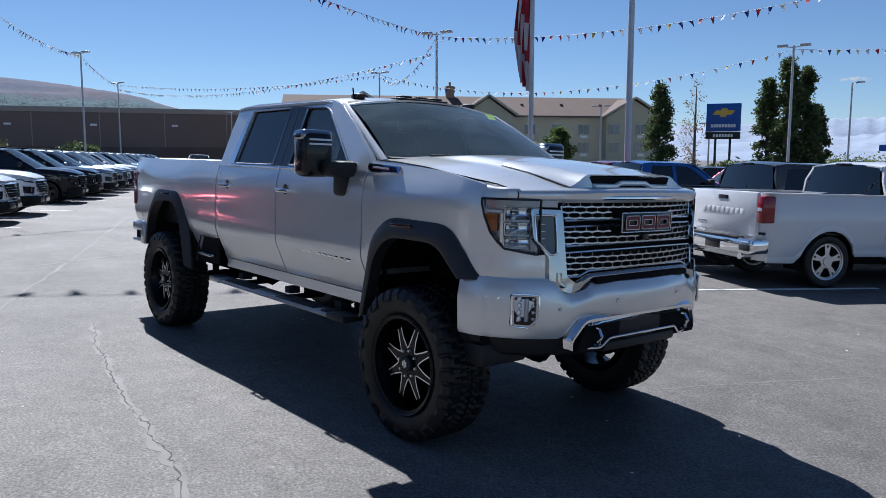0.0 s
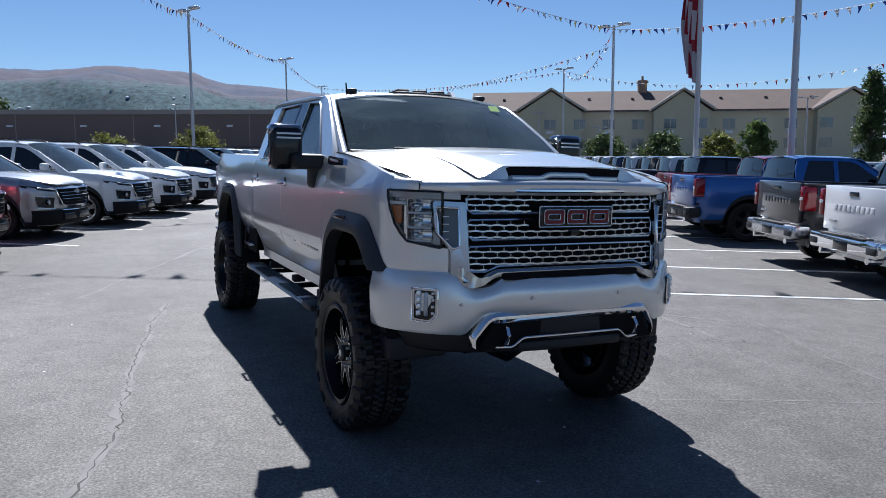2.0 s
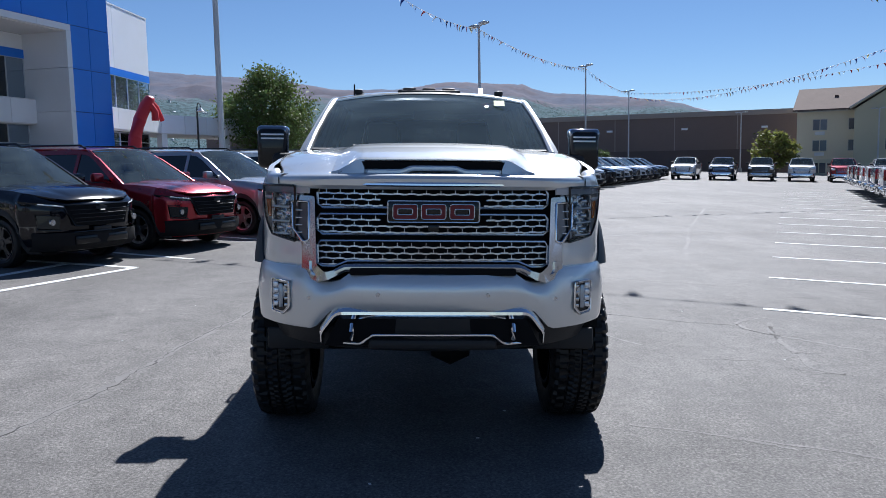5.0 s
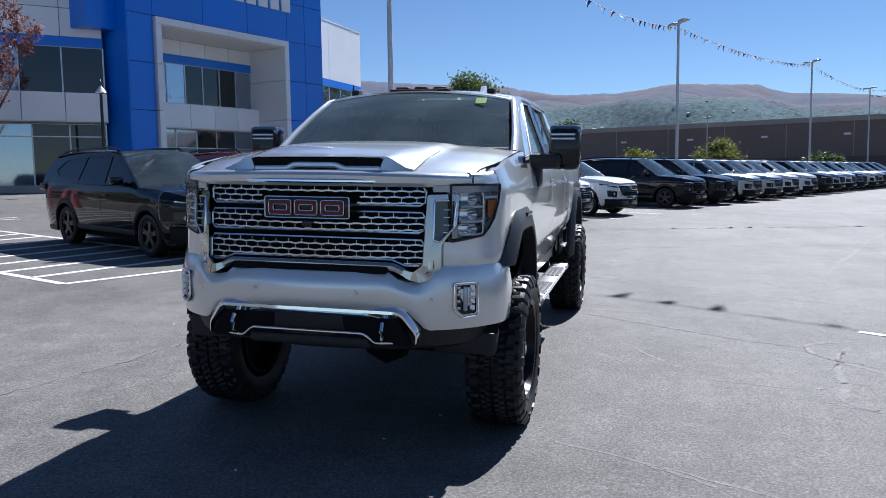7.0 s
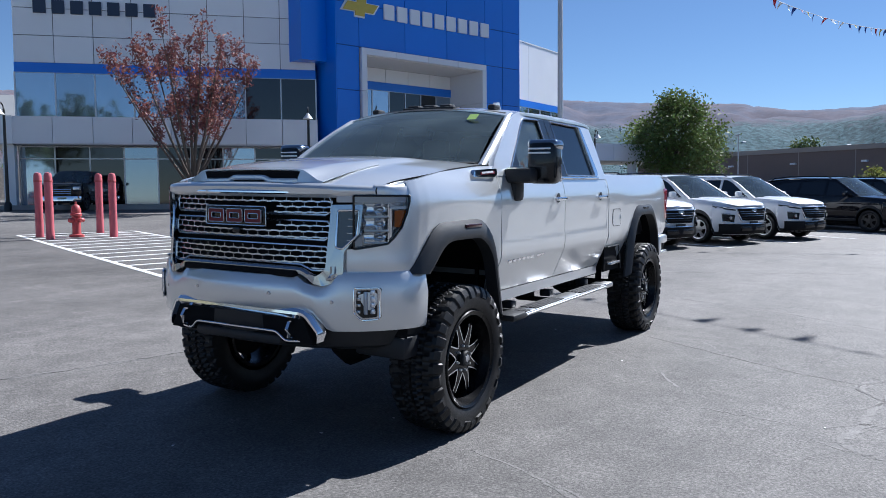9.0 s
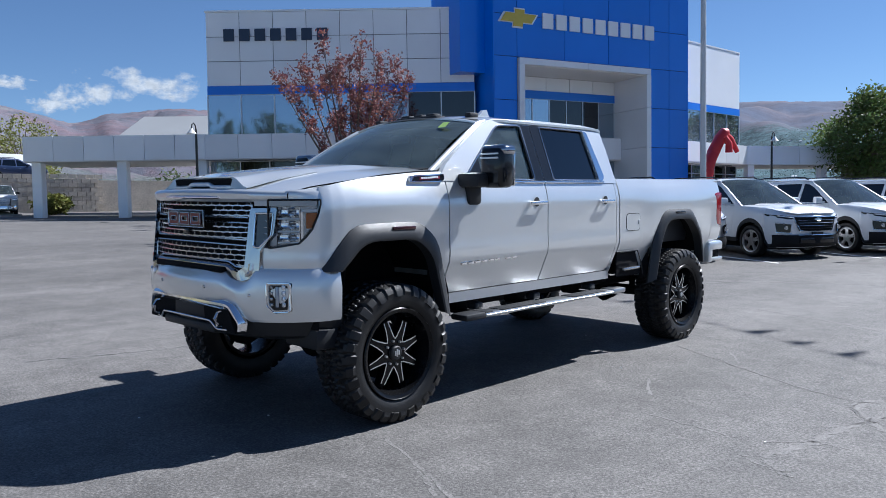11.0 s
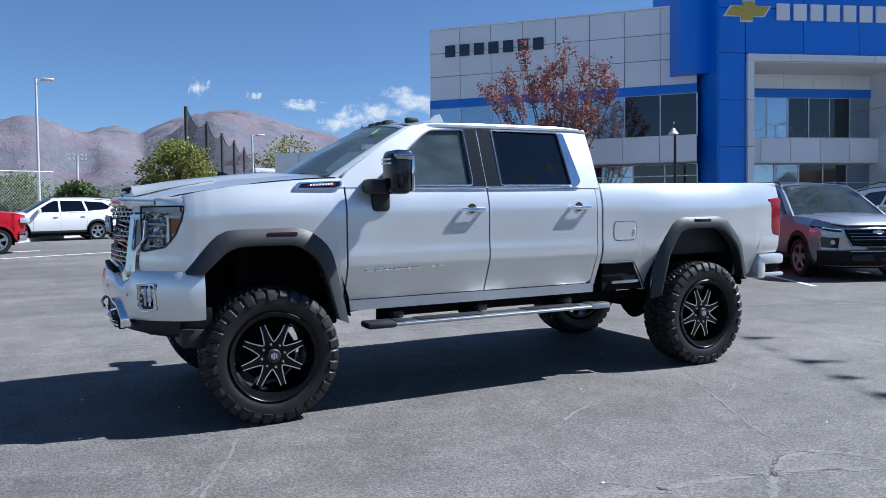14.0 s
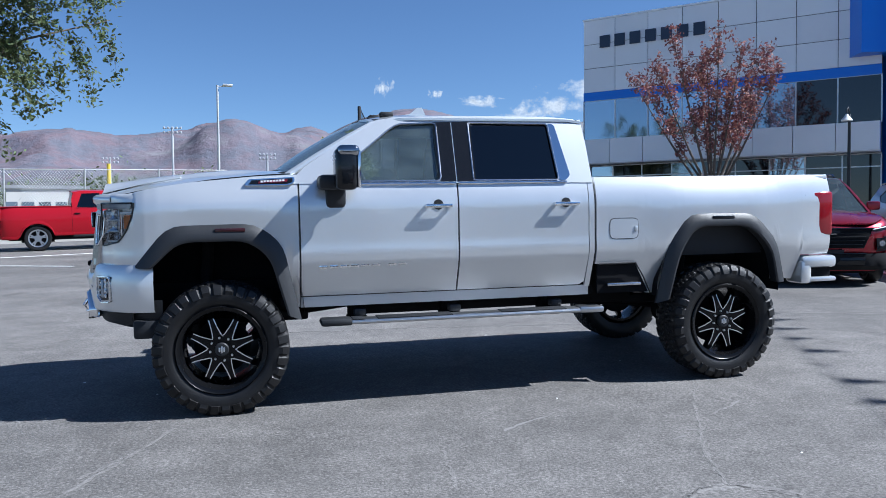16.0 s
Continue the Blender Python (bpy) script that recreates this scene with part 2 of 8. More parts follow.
# ---- ground ----
def asphalt_material():
    """Sun-bleached asphalt: pale stony grain, worn lanes, dark oil stains, fine crazing."""
    m = bpy.data.materials.new("asphalt")
    m.use_nodes = True
    n, l = m.node_tree.nodes, m.node_tree.links
    b = n["Principled BSDF"]
    pos = n.new("ShaderNodeNewGeometry").outputs["Position"]

    def tex(kind, scale, detail=4.0, rough=0.55, stretch=None):
        t = n.new(kind)
        v = pos
        if stretch:
            k = n.new("ShaderNodeMapping")
            k.inputs["Scale"].default_value = stretch
            k.inputs["Rotation"].default_value = (0, 0, radians(24))
            l.new(pos, k.inputs["Vector"])
            v = k.outputs[0]
        t.inputs["Scale"].default_value = scale
        if kind == "ShaderNodeTexNoise":
            t.inputs["Detail"].default_value, t.inputs["Roughness"].default_value = detail, rough
        l.new(v, t.inputs["Vector"])
        return t

    def ramp(fac, stops):
        r = n.new("ShaderNodeValToRGB")
        e = r.color_ramp.elements
        while len(e) < len(stops):
            e.new(0.5)
        for k, (p, c) in zip(e, stops):
            k.position, k.color = p, (*([c] * 3 if isinstance(c, float) else c), 1)
        l.new(fac, r.inputs[0])
        return r.outputs[0]

    def mul(a, b_, fac=1.0):
        k = n.new("ShaderNodeMix")
        k.data_type, k.blend_type = "RGBA", "MULTIPLY"
        k.inputs[0].default_value = fac
        l.new(a, k.inputs[6])
        l.new(b_, k.inputs[7])
        return k.outputs[2]

    big = ramp(tex("ShaderNodeTexNoise", 0.13, 6, 0.6).outputs["Fac"], [(0.30, 0.76), (0.5, 1.0), (0.72, 1.22)])
    mid = ramp(tex("ShaderNodeTexNoise", 1.6, 8, 0.72).outputs["Fac"], [(0.28, 0.73), (0.5, 1.0), (0.74, 1.23)])
    patch = ramp(tex("ShaderNodeTexNoise", 5.5, 6, 0.7).outputs["Fac"], [(0.32, 0.88), (0.5, 1.0), (0.68, 1.12)])
    lane = ramp(tex("ShaderNodeTexNoise", 0.9, 5, 0.65, (0.12, 1.0, 1.0)).outputs["Fac"], [(0.3, 0.82), (0.7, 1.14)])
    stain = ramp(tex("ShaderNodeTexNoise", 0.62, 3, 0.5).outputs["Fac"], [(0.255, 0.58), (0.32, 1.0)])
    grain = ramp(tex("ShaderNodeTexNoise", 58.0, 3, 0.7).outputs["Fac"], [(0.30, 0.52), (0.5, 1.0), (0.70, 1.62)])
    stone = ramp(tex("ShaderNodeTexVoronoi", 48.0).outputs["Distance"], [(0.0, 1.26), (0.5, 0.86)])
    tone = n.new("ShaderNodeRGB")
    tone.outputs[0].default_value = (0.143, 0.135, 0.128, 1)
    c = tone.outputs[0]
    for k in (big, mid, patch, lane, stain, grain, stone):
        c = mul(c, k)
    l.new(c, b.inputs["Base Color"])
    rr = n.new("ShaderNodeMapRange")
    rr.inputs["To Min"].default_value, rr.inputs["To Max"].default_value = 0.62, 0.84
    l.new(tex("ShaderNodeTexNoise", 0.8, 5).outputs["Fac"], rr.inputs["Value"])
    l.new(rr.outputs[0], b.inputs["Roughness"])
    b.inputs["Specular IOR Level"].default_value = 0.28
    bump = n.new("ShaderNodeBump")
    bump.inputs["Strength"].default_value, bump.inputs["Distance"].default_value = 0.6, 0.008
    l.new(tex("ShaderNodeTexNoise", 70.0, 3, 0.7).outputs["Fac"], bump.inputs["Height"])
    l.new(bump.outputs[0], b.inputs["Normal"])
    return m


ASPHALT = asphalt_material()
CRACK = material("crack_filler", (0.160, 0.153, 0.147), 0.72, spec=0.34, vary=0.3, scale=4, coords="World")
SEAL = material("asphalt_patch_seal", (0.156, 0.148, 0.141), 0.72, spec=0.28, vary=0.35, scale=5.5, fine=0.6, fine_scale=58, coords="World", bump=0.6, bump_scale=70)
CRACK_FAINT = material("hairline_crack", (0.118, 0.113, 0.108), 0.74, spec=0.3, vary=0.3, scale=6, coords="World")
CRACK_DARK = material("open_crack", (0.07, 0.067, 0.065), 0.8, spec=0.2, vary=0.3, scale=6, coords="World")
LINE_PAINT = material("line_paint", (0.66, 0.66, 0.64), 0.65, vary=0.16, scale=2.5, fine=0.25, fine_scale=35, coords="World", bump=0.2, bump_scale=60)


def ground_z(x, y):
    """The lot's slope, easing out to level country far away."""
    r = math.hypot(x, y)
    k = 1.0 if r < 150 else max(0.0, 1 - (r - 150) / 250)
    return height(x, y) * k - (1.0 - k) * 1.5


rings = [0.0, 6, 12, 20, 32, 48, 70, 100, 130, 150, 180, 230, 300, 400, 600, 1000, 1800, 3200, 4800]
rows = []
for r in rings[1:]:
    rows.append([(r * math.cos(a), r * math.sin(a), ground_z(r * math.cos(a), r * math.sin(a))) for a in steps(0, 2 * math.pi, 72)])
g = Geo().sheet([[(0, 0, 0)] * 73] + rows)
tagged(part("ground", g, ASPHALT), "sun-bleached grey asphalt of a sloping car lot", "ground", kind="structure")


def strip(name, pts, width, lift=0.006, mat=None, parent=None, jag=0.0, rng=None):
    """A thin band laid on the lot along points."""
    left, right = [], []
    for i, q in enumerate(pts):
        a, b = Vector(pts[max(0, i - 1)]), Vector(pts[min(len(pts) - 1, i + 1)])
        d = (b - a).normalized()
        w = width / 2 * (1 + (rng.uniform(-jag, jag) if rng else 0))
        nrm = Vector((-d.y, d.x)) * w
        left.append(SLOPE @ Vector((q[0] + nrm.x, q[1] + nrm.y, lift)))
        right.append(SLOPE @ Vector((q[0] - nrm.x, q[1] - nrm.y, lift)))
    low = [Vector(p) - Vector((0, 0, lift * 0.9)) for p in left], [Vector(p) - Vector((0, 0, lift * 0.9)) for p in right]
    return part(name, Geo().sheet([low[0], left, right, low[1]]), mat, parent, smooth=0)


lines = thing("parking_lines", "worn white painted parking lines on the asphalt", "road marking", kind="structure")
EL1, EL2 = Vector((-0.912, 0.410)), Vector((0.425, 0.905))
for k in range(0, 15):
    a = Vector((-1.62, 3.84)) + EL1 * (2.62 * k) + EL2 * 0.0
    b = a + EL2 * 5.6
    strip("bay_line", [a, a.lerp(b, 0.5), b], 0.10, mat=LINE_PAINT, parent=lines)
for k in range(0, 20):
    a = Vector((-5.48, -3.93)) + Vector((-0.920, 0.391)) * (2.98 * k)
    strip("bay_line", [a, a - EL2 * 5.2], 0.10, mat=LINE_PAINT, parent=lines)
for a, b in (((9.45, -17.1), (2.0, -20.3)), ((8.9, -14.3), (6.45, -13.2)), ((11.5, -20.0), (4.5, -22.6))):
    strip("bay_line", [a, b], 0.12, mat=LINE_PAINT, parent=lines)
hatch = thing("hatched_zone", "white hatched no-parking zone round the hydrant", "road marking", kind="structure")
A, B = Vector((-1.56, -5.66)), Vector((-4.45, -4.45))
C, D = Vector((-8.77, -17.08)), Vector((-5.67, -17.95))
for p, q in ((A, B), (B, C), (C, D), (D, A)):
    strip("zone_edge", [p, q], 0.12, mat=LINE_PAINT, parent=hatch)
for k in range(1, 15):
    u = k / 15
    strip("zone_bar", [A.lerp(D, u), B.lerp(C, min(1, u + 0.03))], 0.13, mat=LINE_PAINT, parent=hatch)
for a, b in (((-9.6, -15.9), (-10.6, -15.4)), ((-9.3, -15.3), (-10.2, -14.9))):
    strip("zone_bar", [a, b], 0.12, mat=LINE_PAINT, parent=hatch)

cracks = thing("asphalt_cracks", "sealed and open cracks wandering across the asphalt", "crack", kind="structure")
rng = random.Random(11)


def wander(pts, n, amp):
    out = []
    for a, b in zip(pts, pts[1:]):
        a, b = Vector(a), Vector(b)
        nrm = Vector((-(b - a).y, (b - a).x)).normalized()
        out += [a.lerp(b, i / n) + nrm * rng.uniform(-amp, amp) for i in range(n)]
    return out + [Vector(pts[-1])]


main = wander([(3.3, -2.75), (1.98, -2.34), (1.2, -2.25), (0.574, -2.195), (-0.3, -2.05), (-1.2, -1.95), (-2.4, -1.7)], 9, 0.03)
strip("crack_seal", main, 0.060, 0.0012, CRACK, cracks, 0.25, rng)
strip("crack", wander([main[i] for i in range(0, len(main), 3)], 6, 0.018), 0.009, 0.002, CRACK_DARK, cracks, 0.8, rng)
def seal(pts, w, hair=False):
    """A pale band of sealant, some with a hair crack in it."""
    w *= 0.55
    strip("crack_seal", wander(pts, 9, 0.012 + 0.1 * w), w, 0.0012, SEAL, cracks, 0.45, rng)
    if hair:
        strip("crack", wander(pts, 14, 0.016), 0.004, 0.002, CRACK_FAINT, cracks, 0.9, rng)


seal([(-0.9, 3.59), (-0.29, 3.38), (0.2, 3.3), (0.39, 3.31), (0.88, 3.2), (1.03, 3.29), (1.09, 3.45)], 0.11)
seal([(-4.58, 0.75), (-4.2, 1.94), (-3.65, 3.0), (-3.25, 3.91)], 0.06)
seal([(-1.7, 1.17), (-1.24, 2.0), (-0.87, 2.72), (-0.73, 3.19), (-0.55, 3.2), (-0.29, 3.38), (-0.25, 3.59)], 0.04, True)
seal([(-0.73, 3.19), (-0.96, 3.38), (-1.14, 3.69)], 0.05)
seal([(2.5, 1.91), (2.7, 2.25)], 0.06)
seal([(0.65, 3.07), (0.41, 3.3), (0.4, 3.52)], 0.05)
seal([(-1.02, 3.4), (-0.83, 3.24), (-0.58, 3.21), (-0.4, 3.33), (-0.08, 3.59), (0.19, 3.84), (0.29, 4.0)], 0.09)
seal([(0.04, 3.26), (-0.25, 3.4), (-0.71, 3.52)], 0.05)
seal([(0.62, 2.27), (0.65, 2.56), (0.67, 2.92)], 0.04)
seal([(0.9, 3.0), (1.02, 3.19), (1.11, 3.41)], 0.05)
seal([(-0.01, 4.3), (0.83, 4.05), (1.8, 3.65), (2.38, 3.49), (3.01, 3.33)], 0.05)
seal([(2.29, 1.36), (2.54, 2.06), (2.85, 2.75), (3.06, 3.25)], 0.05)
for pts, w in (([(-7, -1.5), (-9, 2), (-11, 6)], 0.06), ([(-5, 4.0), (-12, 6.3), (-20, 9.4)], 0.07), ([(-3, -2.6), (-9, -0.2), (-16, 2.5)], 0.06)):
    strip("crack_seal", wander(pts, 14, 0.03), w, 0.0012, SEAL, cracks, 0.5, rng)
for pts in ([(-1.75, 1.72), (-1.55, 1.86), (-1.38, 1.98)], [(-0.95, 2.37), (-0.83, 2.42)], [(-1.12, 2.30), (-1.0, 2.26)], [(-0.30, 1.70), (0.0, 1.88), (0.15, 2.0)]):
    strip("scuff", wander(pts, 5, 0.015), 0.022, 0.0012, CRACK, cracks, 0.6, rng)
SPECK = material("white_speck", (0.7, 0.7, 0.68), 0.8)
for k in range(15):
    x, y = rng.uniform(-2.5, 5.5), rng.uniform(-3, 5.5)
    tagged(part("litter_speck", Geo().rbox(-0.009, 0.010, -0.006, 0.007, 0.0, 0.004, 0.0015).moved(lot(x, y, rng.uniform(0, 90))), SPECK, cracks), "")
# ---- the lifted silver pickup ----
def sided(geo, s):
    """The geometry on the left (s = 1) or turned over to the right (s = -1)."""
    if s < 0:
        geo.v = [(x, -y, z) for x, y, z in geo.v]
        geo.f = [f[::-1] for f in geo.f]
    return geo


def body_y(x, z):
    y = 1.034
    if z > 1.47:
        y -= 0.050 * ((z - 1.47) / 0.19) ** 1.6
    if z < 1.065:
        y -= 0.43 * (1.065 - max(z, 0.81))
    y += 0.006 * math.exp(-((z - 1.14) / 0.05) ** 2)
    if x < -2.7:
        y -= 0.035 * ((-2.7 - x) / 0.45) ** 2
    if x > 2.2:
        y -= 0.02 * ((x - 2.2) / 0.4) ** 2
    return y


def side_sheet(xs, low, high, nz, inset=0.03):
    """A body panel of the left side between two edge lines."""
    rows = []
    for x in xs:
        a, b = low(x), high(x)
        rows.append([(x, body_y(x, z), z) for z in steps(a, b, nz)])
    return Geo().sheet(rows, (0, -inset, 0))


def spaced(a, b, step, knots=()):
    n = max(2, int(abs(b - a) / step))
    return sorted(set([round(v, 4) for v in steps(a, b, n)] + [k for k in knots if min(a, b) < k < max(a, b)]))


PLAN_NOSE = [(1.452, 1.034), (1.7, 1.036), (2.0, 1.036), (2.3, 1.036), (2.45, 1.030), (2.53, 1.015), (2.58, 1.0), (2.63, 0.977), (2.68, 0.945), (2.72, 0.912), (2.755, 0.872), (2.79, 0.822), (2.825, 0.775), (2.855, 0.725), (2.88, 0.68)]
PLAN_BUMPER = [(2.465, 1.050), (2.56, 1.040), (2.64, 1.008), (2.70, 0.966), (2.76, 0.918), (2.81, 0.868), (2.862, 0.80), (2.908, 0.72), (2.948, 0.62), (2.99, 0.47), (3.02, 0.31), (3.04, 0.16), (3.045, 0.0)]
LAMP_LOW = [(0.772, 1.226), (0.85, 1.240), (0.930, 1.257), (0.955, 1.295), (0.977, 1.346), (0.993, 1.43), (1.0, 1.50)]


def finer(plan, k):
    """Points between the points of a plan line, eased."""
    out, n = [], len(plan)
    for i in range(n - 1):
        p0, p1, p2, p3 = (Vector(plan[max(0, min(n - 1, j))]) for j in (i - 1, i, i + 1, i + 2))
        for t in (j / k for j in range(k)):
            out.append(0.5 * ((2 * p1) + (p2 - p0) * t + (2 * p0 - 5 * p1 + 4 * p2 - p3) * t * t + (3 * p1 - p0 - 3 * p2 + p3) * t ** 3))
    return [tuple(q) for q in out] + [tuple(plan[-1])]


def wrapped(plan, low, high, nz, off=lambda z: 0.0, fold=0.02):
    """An upright surface along a plan line, pushed out by off(z)."""
    rows = []
    for i, q in enumerate(plan):
        a, b = Vector(plan[max(0, i - 1)]), Vector(plan[min(len(plan) - 1, i + 1)])
        d = (b - a).normalized()
        out = Vector((-d.y, d.x))
        if out.x * 0.4 + out.y * 0.6 < 0:
            out = -out
        rows.append([(q[0] + out.x * off(z), q[1] + out.y * off(z), z) for z in steps(low(*q), high(*q), nz)])
    return Geo().sheet(rows, (-fold * 0.5, -fold, 0))


def hood_z(x, y):
    edge = smooth_at([(1.45, 1.729), (1.75, 1.719), (2.2, 1.690), (2.6, 1.642), (2.8, 1.606), (2.95, 1.575)], x)
    hw = 0.93
    z = edge + smooth_at([(1.45, 0.056), (2.2, 0.050), (2.6, 0.032), (2.9, 0.012)], x) * (1 - min(1, abs(y) / hw) ** 2.2)
    t = max(0.0, min(1.0, (0.60 - abs(y)) / 0.10))
    ramp = max(0.0, min(1.0, (x - 1.62) / 0.3))
    return z + 0.026 * t * t * (3 - 2 * t) * ramp * max(0.0, min(1.0, (2.75 - x) / 0.35))


def truck_wheel(parent, x, s):
    c = (x, (0.948 if x > 0 else 0.975) * s, 0.475)
    out = s

    def ring(pts):
        return [(r, h * out) for r, h in pts]

    wheel = part("wheel", Geo().lathe(ring([(0.285, 0.16), (0.305, 0.165), (0.312, 0.172), (0.318, 0.165), (0.318, 0.13), (0.288, 0.10), (0.270, 0.02), (0.270, -0.16), (0.285, -0.165), (0.26, -0.165), (0.255, 0.02), (0.262, 0.075), (0.275, 0.115)]), c, 48), WHEEL_BLACK, parent, "gloss black deep-dish alloy wheel")
    # carcass and tread moulded in one: lugs stand up out of the grooves
    profile = [(0.312, 0.150, ""), (0.335, 0.168, ""), (0.372, 0.178, ""), (0.398, 0.177, ""), (0.401, 0.177, "s"), (0.428, 0.170, "s"), (0.448, 0.160, "s"), (0.455, 0.153, "a"), (0.460, 0.135, "a"), (0.462, 0.088, "a"),
               (0.462, 0.080, ""), (0.462, 0.076, ""), (0.462, 0.070, "b"), (0.462, 0.040, "b"), (0.462, 0.010, "b"), (0.462, 0.005, ""), (0.462, -0.005, ""), (0.462, -0.010, "c"), (0.462, -0.040, "c"), (0.462, -0.070, "c"),
               (0.462, -0.076, ""), (0.462, -0.080, ""), (0.462, -0.088, "d"), (0.460, -0.135, "d"), (0.455, -0.153, "d"), (0.440, -0.166, ""), (0.40, -0.177, ""), (0.36, -0.175, ""), (0.312, -0.155, "")]
    cells = 8
    tyre, n_a = Geo(), 34 * 8
    rings = []
    for j in range(n_a):
        a, line = 2 * math.pi * j / n_a, []
        for r, h, zone in profile:
            u = j / cells
            if zone in ("b", "c"):
                u += (0.25 if zone == "b" else 0.75) + h * (6.0 if zone == "b" else -6.0)
            if zone in ("a", "d"):
                u += 0.5 * (zone == "d") + (0.153 - abs(h)) * 7.0
            k, f = int(math.floor(u)), u - math.floor(u)
            up = zone != "" and (f < 0.70 if zone in ("a", "d", "s") else 0.06 < f < 0.40 or 0.56 < f < 0.90)
            if zone == "s":
                up = up and (r > 0.42 or k % 2 == 0)
                h += 0.013 if up else 0.0
            elif up:
                r += 0.018 if zone in ("b", "c") or abs(h) < 0.15 else 0.014
                h *= 1.05 if abs(h) > 0.15 else 1.0
            line.append((c[0] + r * math.cos(a), c[1] + h * out, c[2] + r * math.sin(a)))
        rings.append(line)
    m = len(profile)
    tyre.add([q for line in rings for q in line], [(j * m + i, j * m + i + 1, (j + 1) % n_a * m + i + 1, (j + 1) % n_a * m + i) for j in range(n_a) for i in range(m - 1)])
    part("tyre", tyre, RUBBER, wheel, "knobbly off-road tyre", smooth=28)
    y_face, y_back = c[1] + 0.105 * out, c[1] + 0.055 * out
    for k in range(8):
        a = 2 * math.pi * (k + 0.5) / 8 + 0.08
        rot = Matrix.Rotation(-a, 4, "Y")
        g, e = Geo(), Geo()
        half = [(0.070, 0.026, 0.0), (0.108, 0.034, 0.0), (0.165, 0.025, 0.0), (0.228, 0.021, 0.006), (0.264, 0.023, 0.040)]
        top = [Vector((r, y_face - dip * out, w)) for r, w, dip in half] + [Vector((r, y_face - dip * out, -w)) for r, w, dip in half[::-1]]
        low = [Vector((q.x, y_back - 0.02 * out, q.z)) for q in top]
        n = len(top)
        g.add([rot @ q for q in top + low], [(i, i + 1, n - 2 - i, n - 1 - i) for i in range(4)] + [(i, (i + 1) % n, n + (i + 1) % n, n + i) for i in range(n)])
        lift = Vector((0, 0.0018 * out, 0))
        for sgn in (-1, 1):
            turn = 2 * math.pi / 16
            apex = Vector((0.101 * math.cos(turn), y_face, 0.101 * math.sin(turn) * sgn))
            edge = [apex] + [Vector((r, y_face - dip * out, w * sgn)) for r, w, dip in half[1:4]]
            inner = [apex - Vector((0.008 * math.cos(turn), 0, 0.008 * math.sin(turn) * sgn))] + [q - Vector((0.002, 0, 0.0075 * sgn)) for q in edge[1:]]
            e.add([rot @ (q + lift) for q in edge + inner], [(0, 1, 5, 4), (1, 2, 6, 5), (2, 3, 7, 6)])
        for geo in (g, e):
            geo.v = [(q[0] + c[0], q[1], q[2] + c[2]) for q in geo.v]
        part("spoke", g, WHEEL_BLACK, wheel, smooth=30)
        part("milled_edge", e, MILLED, wheel, "bright milled spoke edges", smooth=0, fix=False)
    hub = Geo().lathe([(0.0, 0.0), (0.098, 0.0), (0.098, 0.098 * out), (0.092, 0.1035 * out), (0.060, 0.106 * out), (0.0, 0.106 * out)], c, 24, closed=False)
    part("hub", hub, WHEEL_BLACK, wheel)
    cap = Geo().lathe([(0.05, 0.108 * out), (0.050, 0.128 * out), (0.042, 0.136 * out), (0.0, 0.136 * out)], c, 20, closed=False)
    part("centre_cap", cap, BLACK_PLASTIC, wheel)
    em = Geo()
    for dx, wz in ((-0.016, 0.032), (0.0, 0.05), (0.016, 0.032)):
        em.rbox(c[0] + dx - 0.006, c[0] + dx + 0.006, min(c[1] + 0.134 * out, c[1] + 0.140 * out), max(c[1] + 0.134 * out, c[1] + 0.140 * out), c[2] - wz / 2, c[2] + wz / 2, 0.0015)
    part("cap_emblem", em, MILLED, wheel)
    for k in range(8):
        a = 2 * math.pi * (k + 0.5) / 8 + 0.2
        p = Vector((c[0] + 0.083 * math.cos(a), c[1] + 0.10 * out, c[2] + 0.083 * math.sin(a)))
        part("wheel_nut", Geo().tube([p, p + Vector((0, 0.022 * out, 0))], [0.010, 0.008], 6), MILLED, wheel)
    disc = Geo().lathe([(0.0, -0.06 * out), (0.20, -0.06 * out), (0.20, -0.03 * out), (0.0, -0.03 * out)], c, 28, closed=False)
    part("brake_disc", disc, UNDER, wheel)


def arch_path(pts, r):
    return fillet(pts, r, 4, closed=False)


def flare(parent, outer, inner, s):
    """A bolt-on wheel-arch moulding between an outer and an inner line of (x, z)."""
    o, i = arch_path(outer, 0.10), arch_path(inner, 0.10)
    n = 26

    def resample(line):
        ln = [0.0]
        for a, b in zip(line, line[1:]):
            ln.append(ln[-1] + (Vector(b) - Vector(a)).length)
        out = []
        for t in steps(0, ln[-1], n):
            k = max(j for j in range(len(ln)) if ln[j] <= t + 1e-9)
            k = min(k, len(ln) - 2)
            u = (t - ln[k]) / max(1e-9, ln[k + 1] - ln[k])
            out.append(Vector(line[k]).lerp(Vector(line[k + 1]), u))
        return out

    o, i = resample(o), resample(i)
    rows = []
    for a, b in zip(o, i):
        m1, m2 = a.lerp(b, 0.22), a.lerp(b, 0.85)
        line = [(a.x, 1.030, a.y), (a.x, 1.048, a.y), (m1.x, 1.066, m1.y), (m1.lerp(m2, 0.4).x, 1.082, m1.lerp(m2, 0.4).y), (m2.x, 1.094, m2.y), (b.x, 1.088, b.y), (b.x, 1.0, b.y)]
        rows.append([(x, y - (max(0.0, 1.034 - lerp_at(PLAN_NOSE, x)) if x > 2.2 else 0.0), z) for x, y, z in line])
    return part("arch_moulding", sided(Geo().sheet(rows), s), FLARE_PLASTIC, parent, "dark grey plastic wheel-arch moulding")


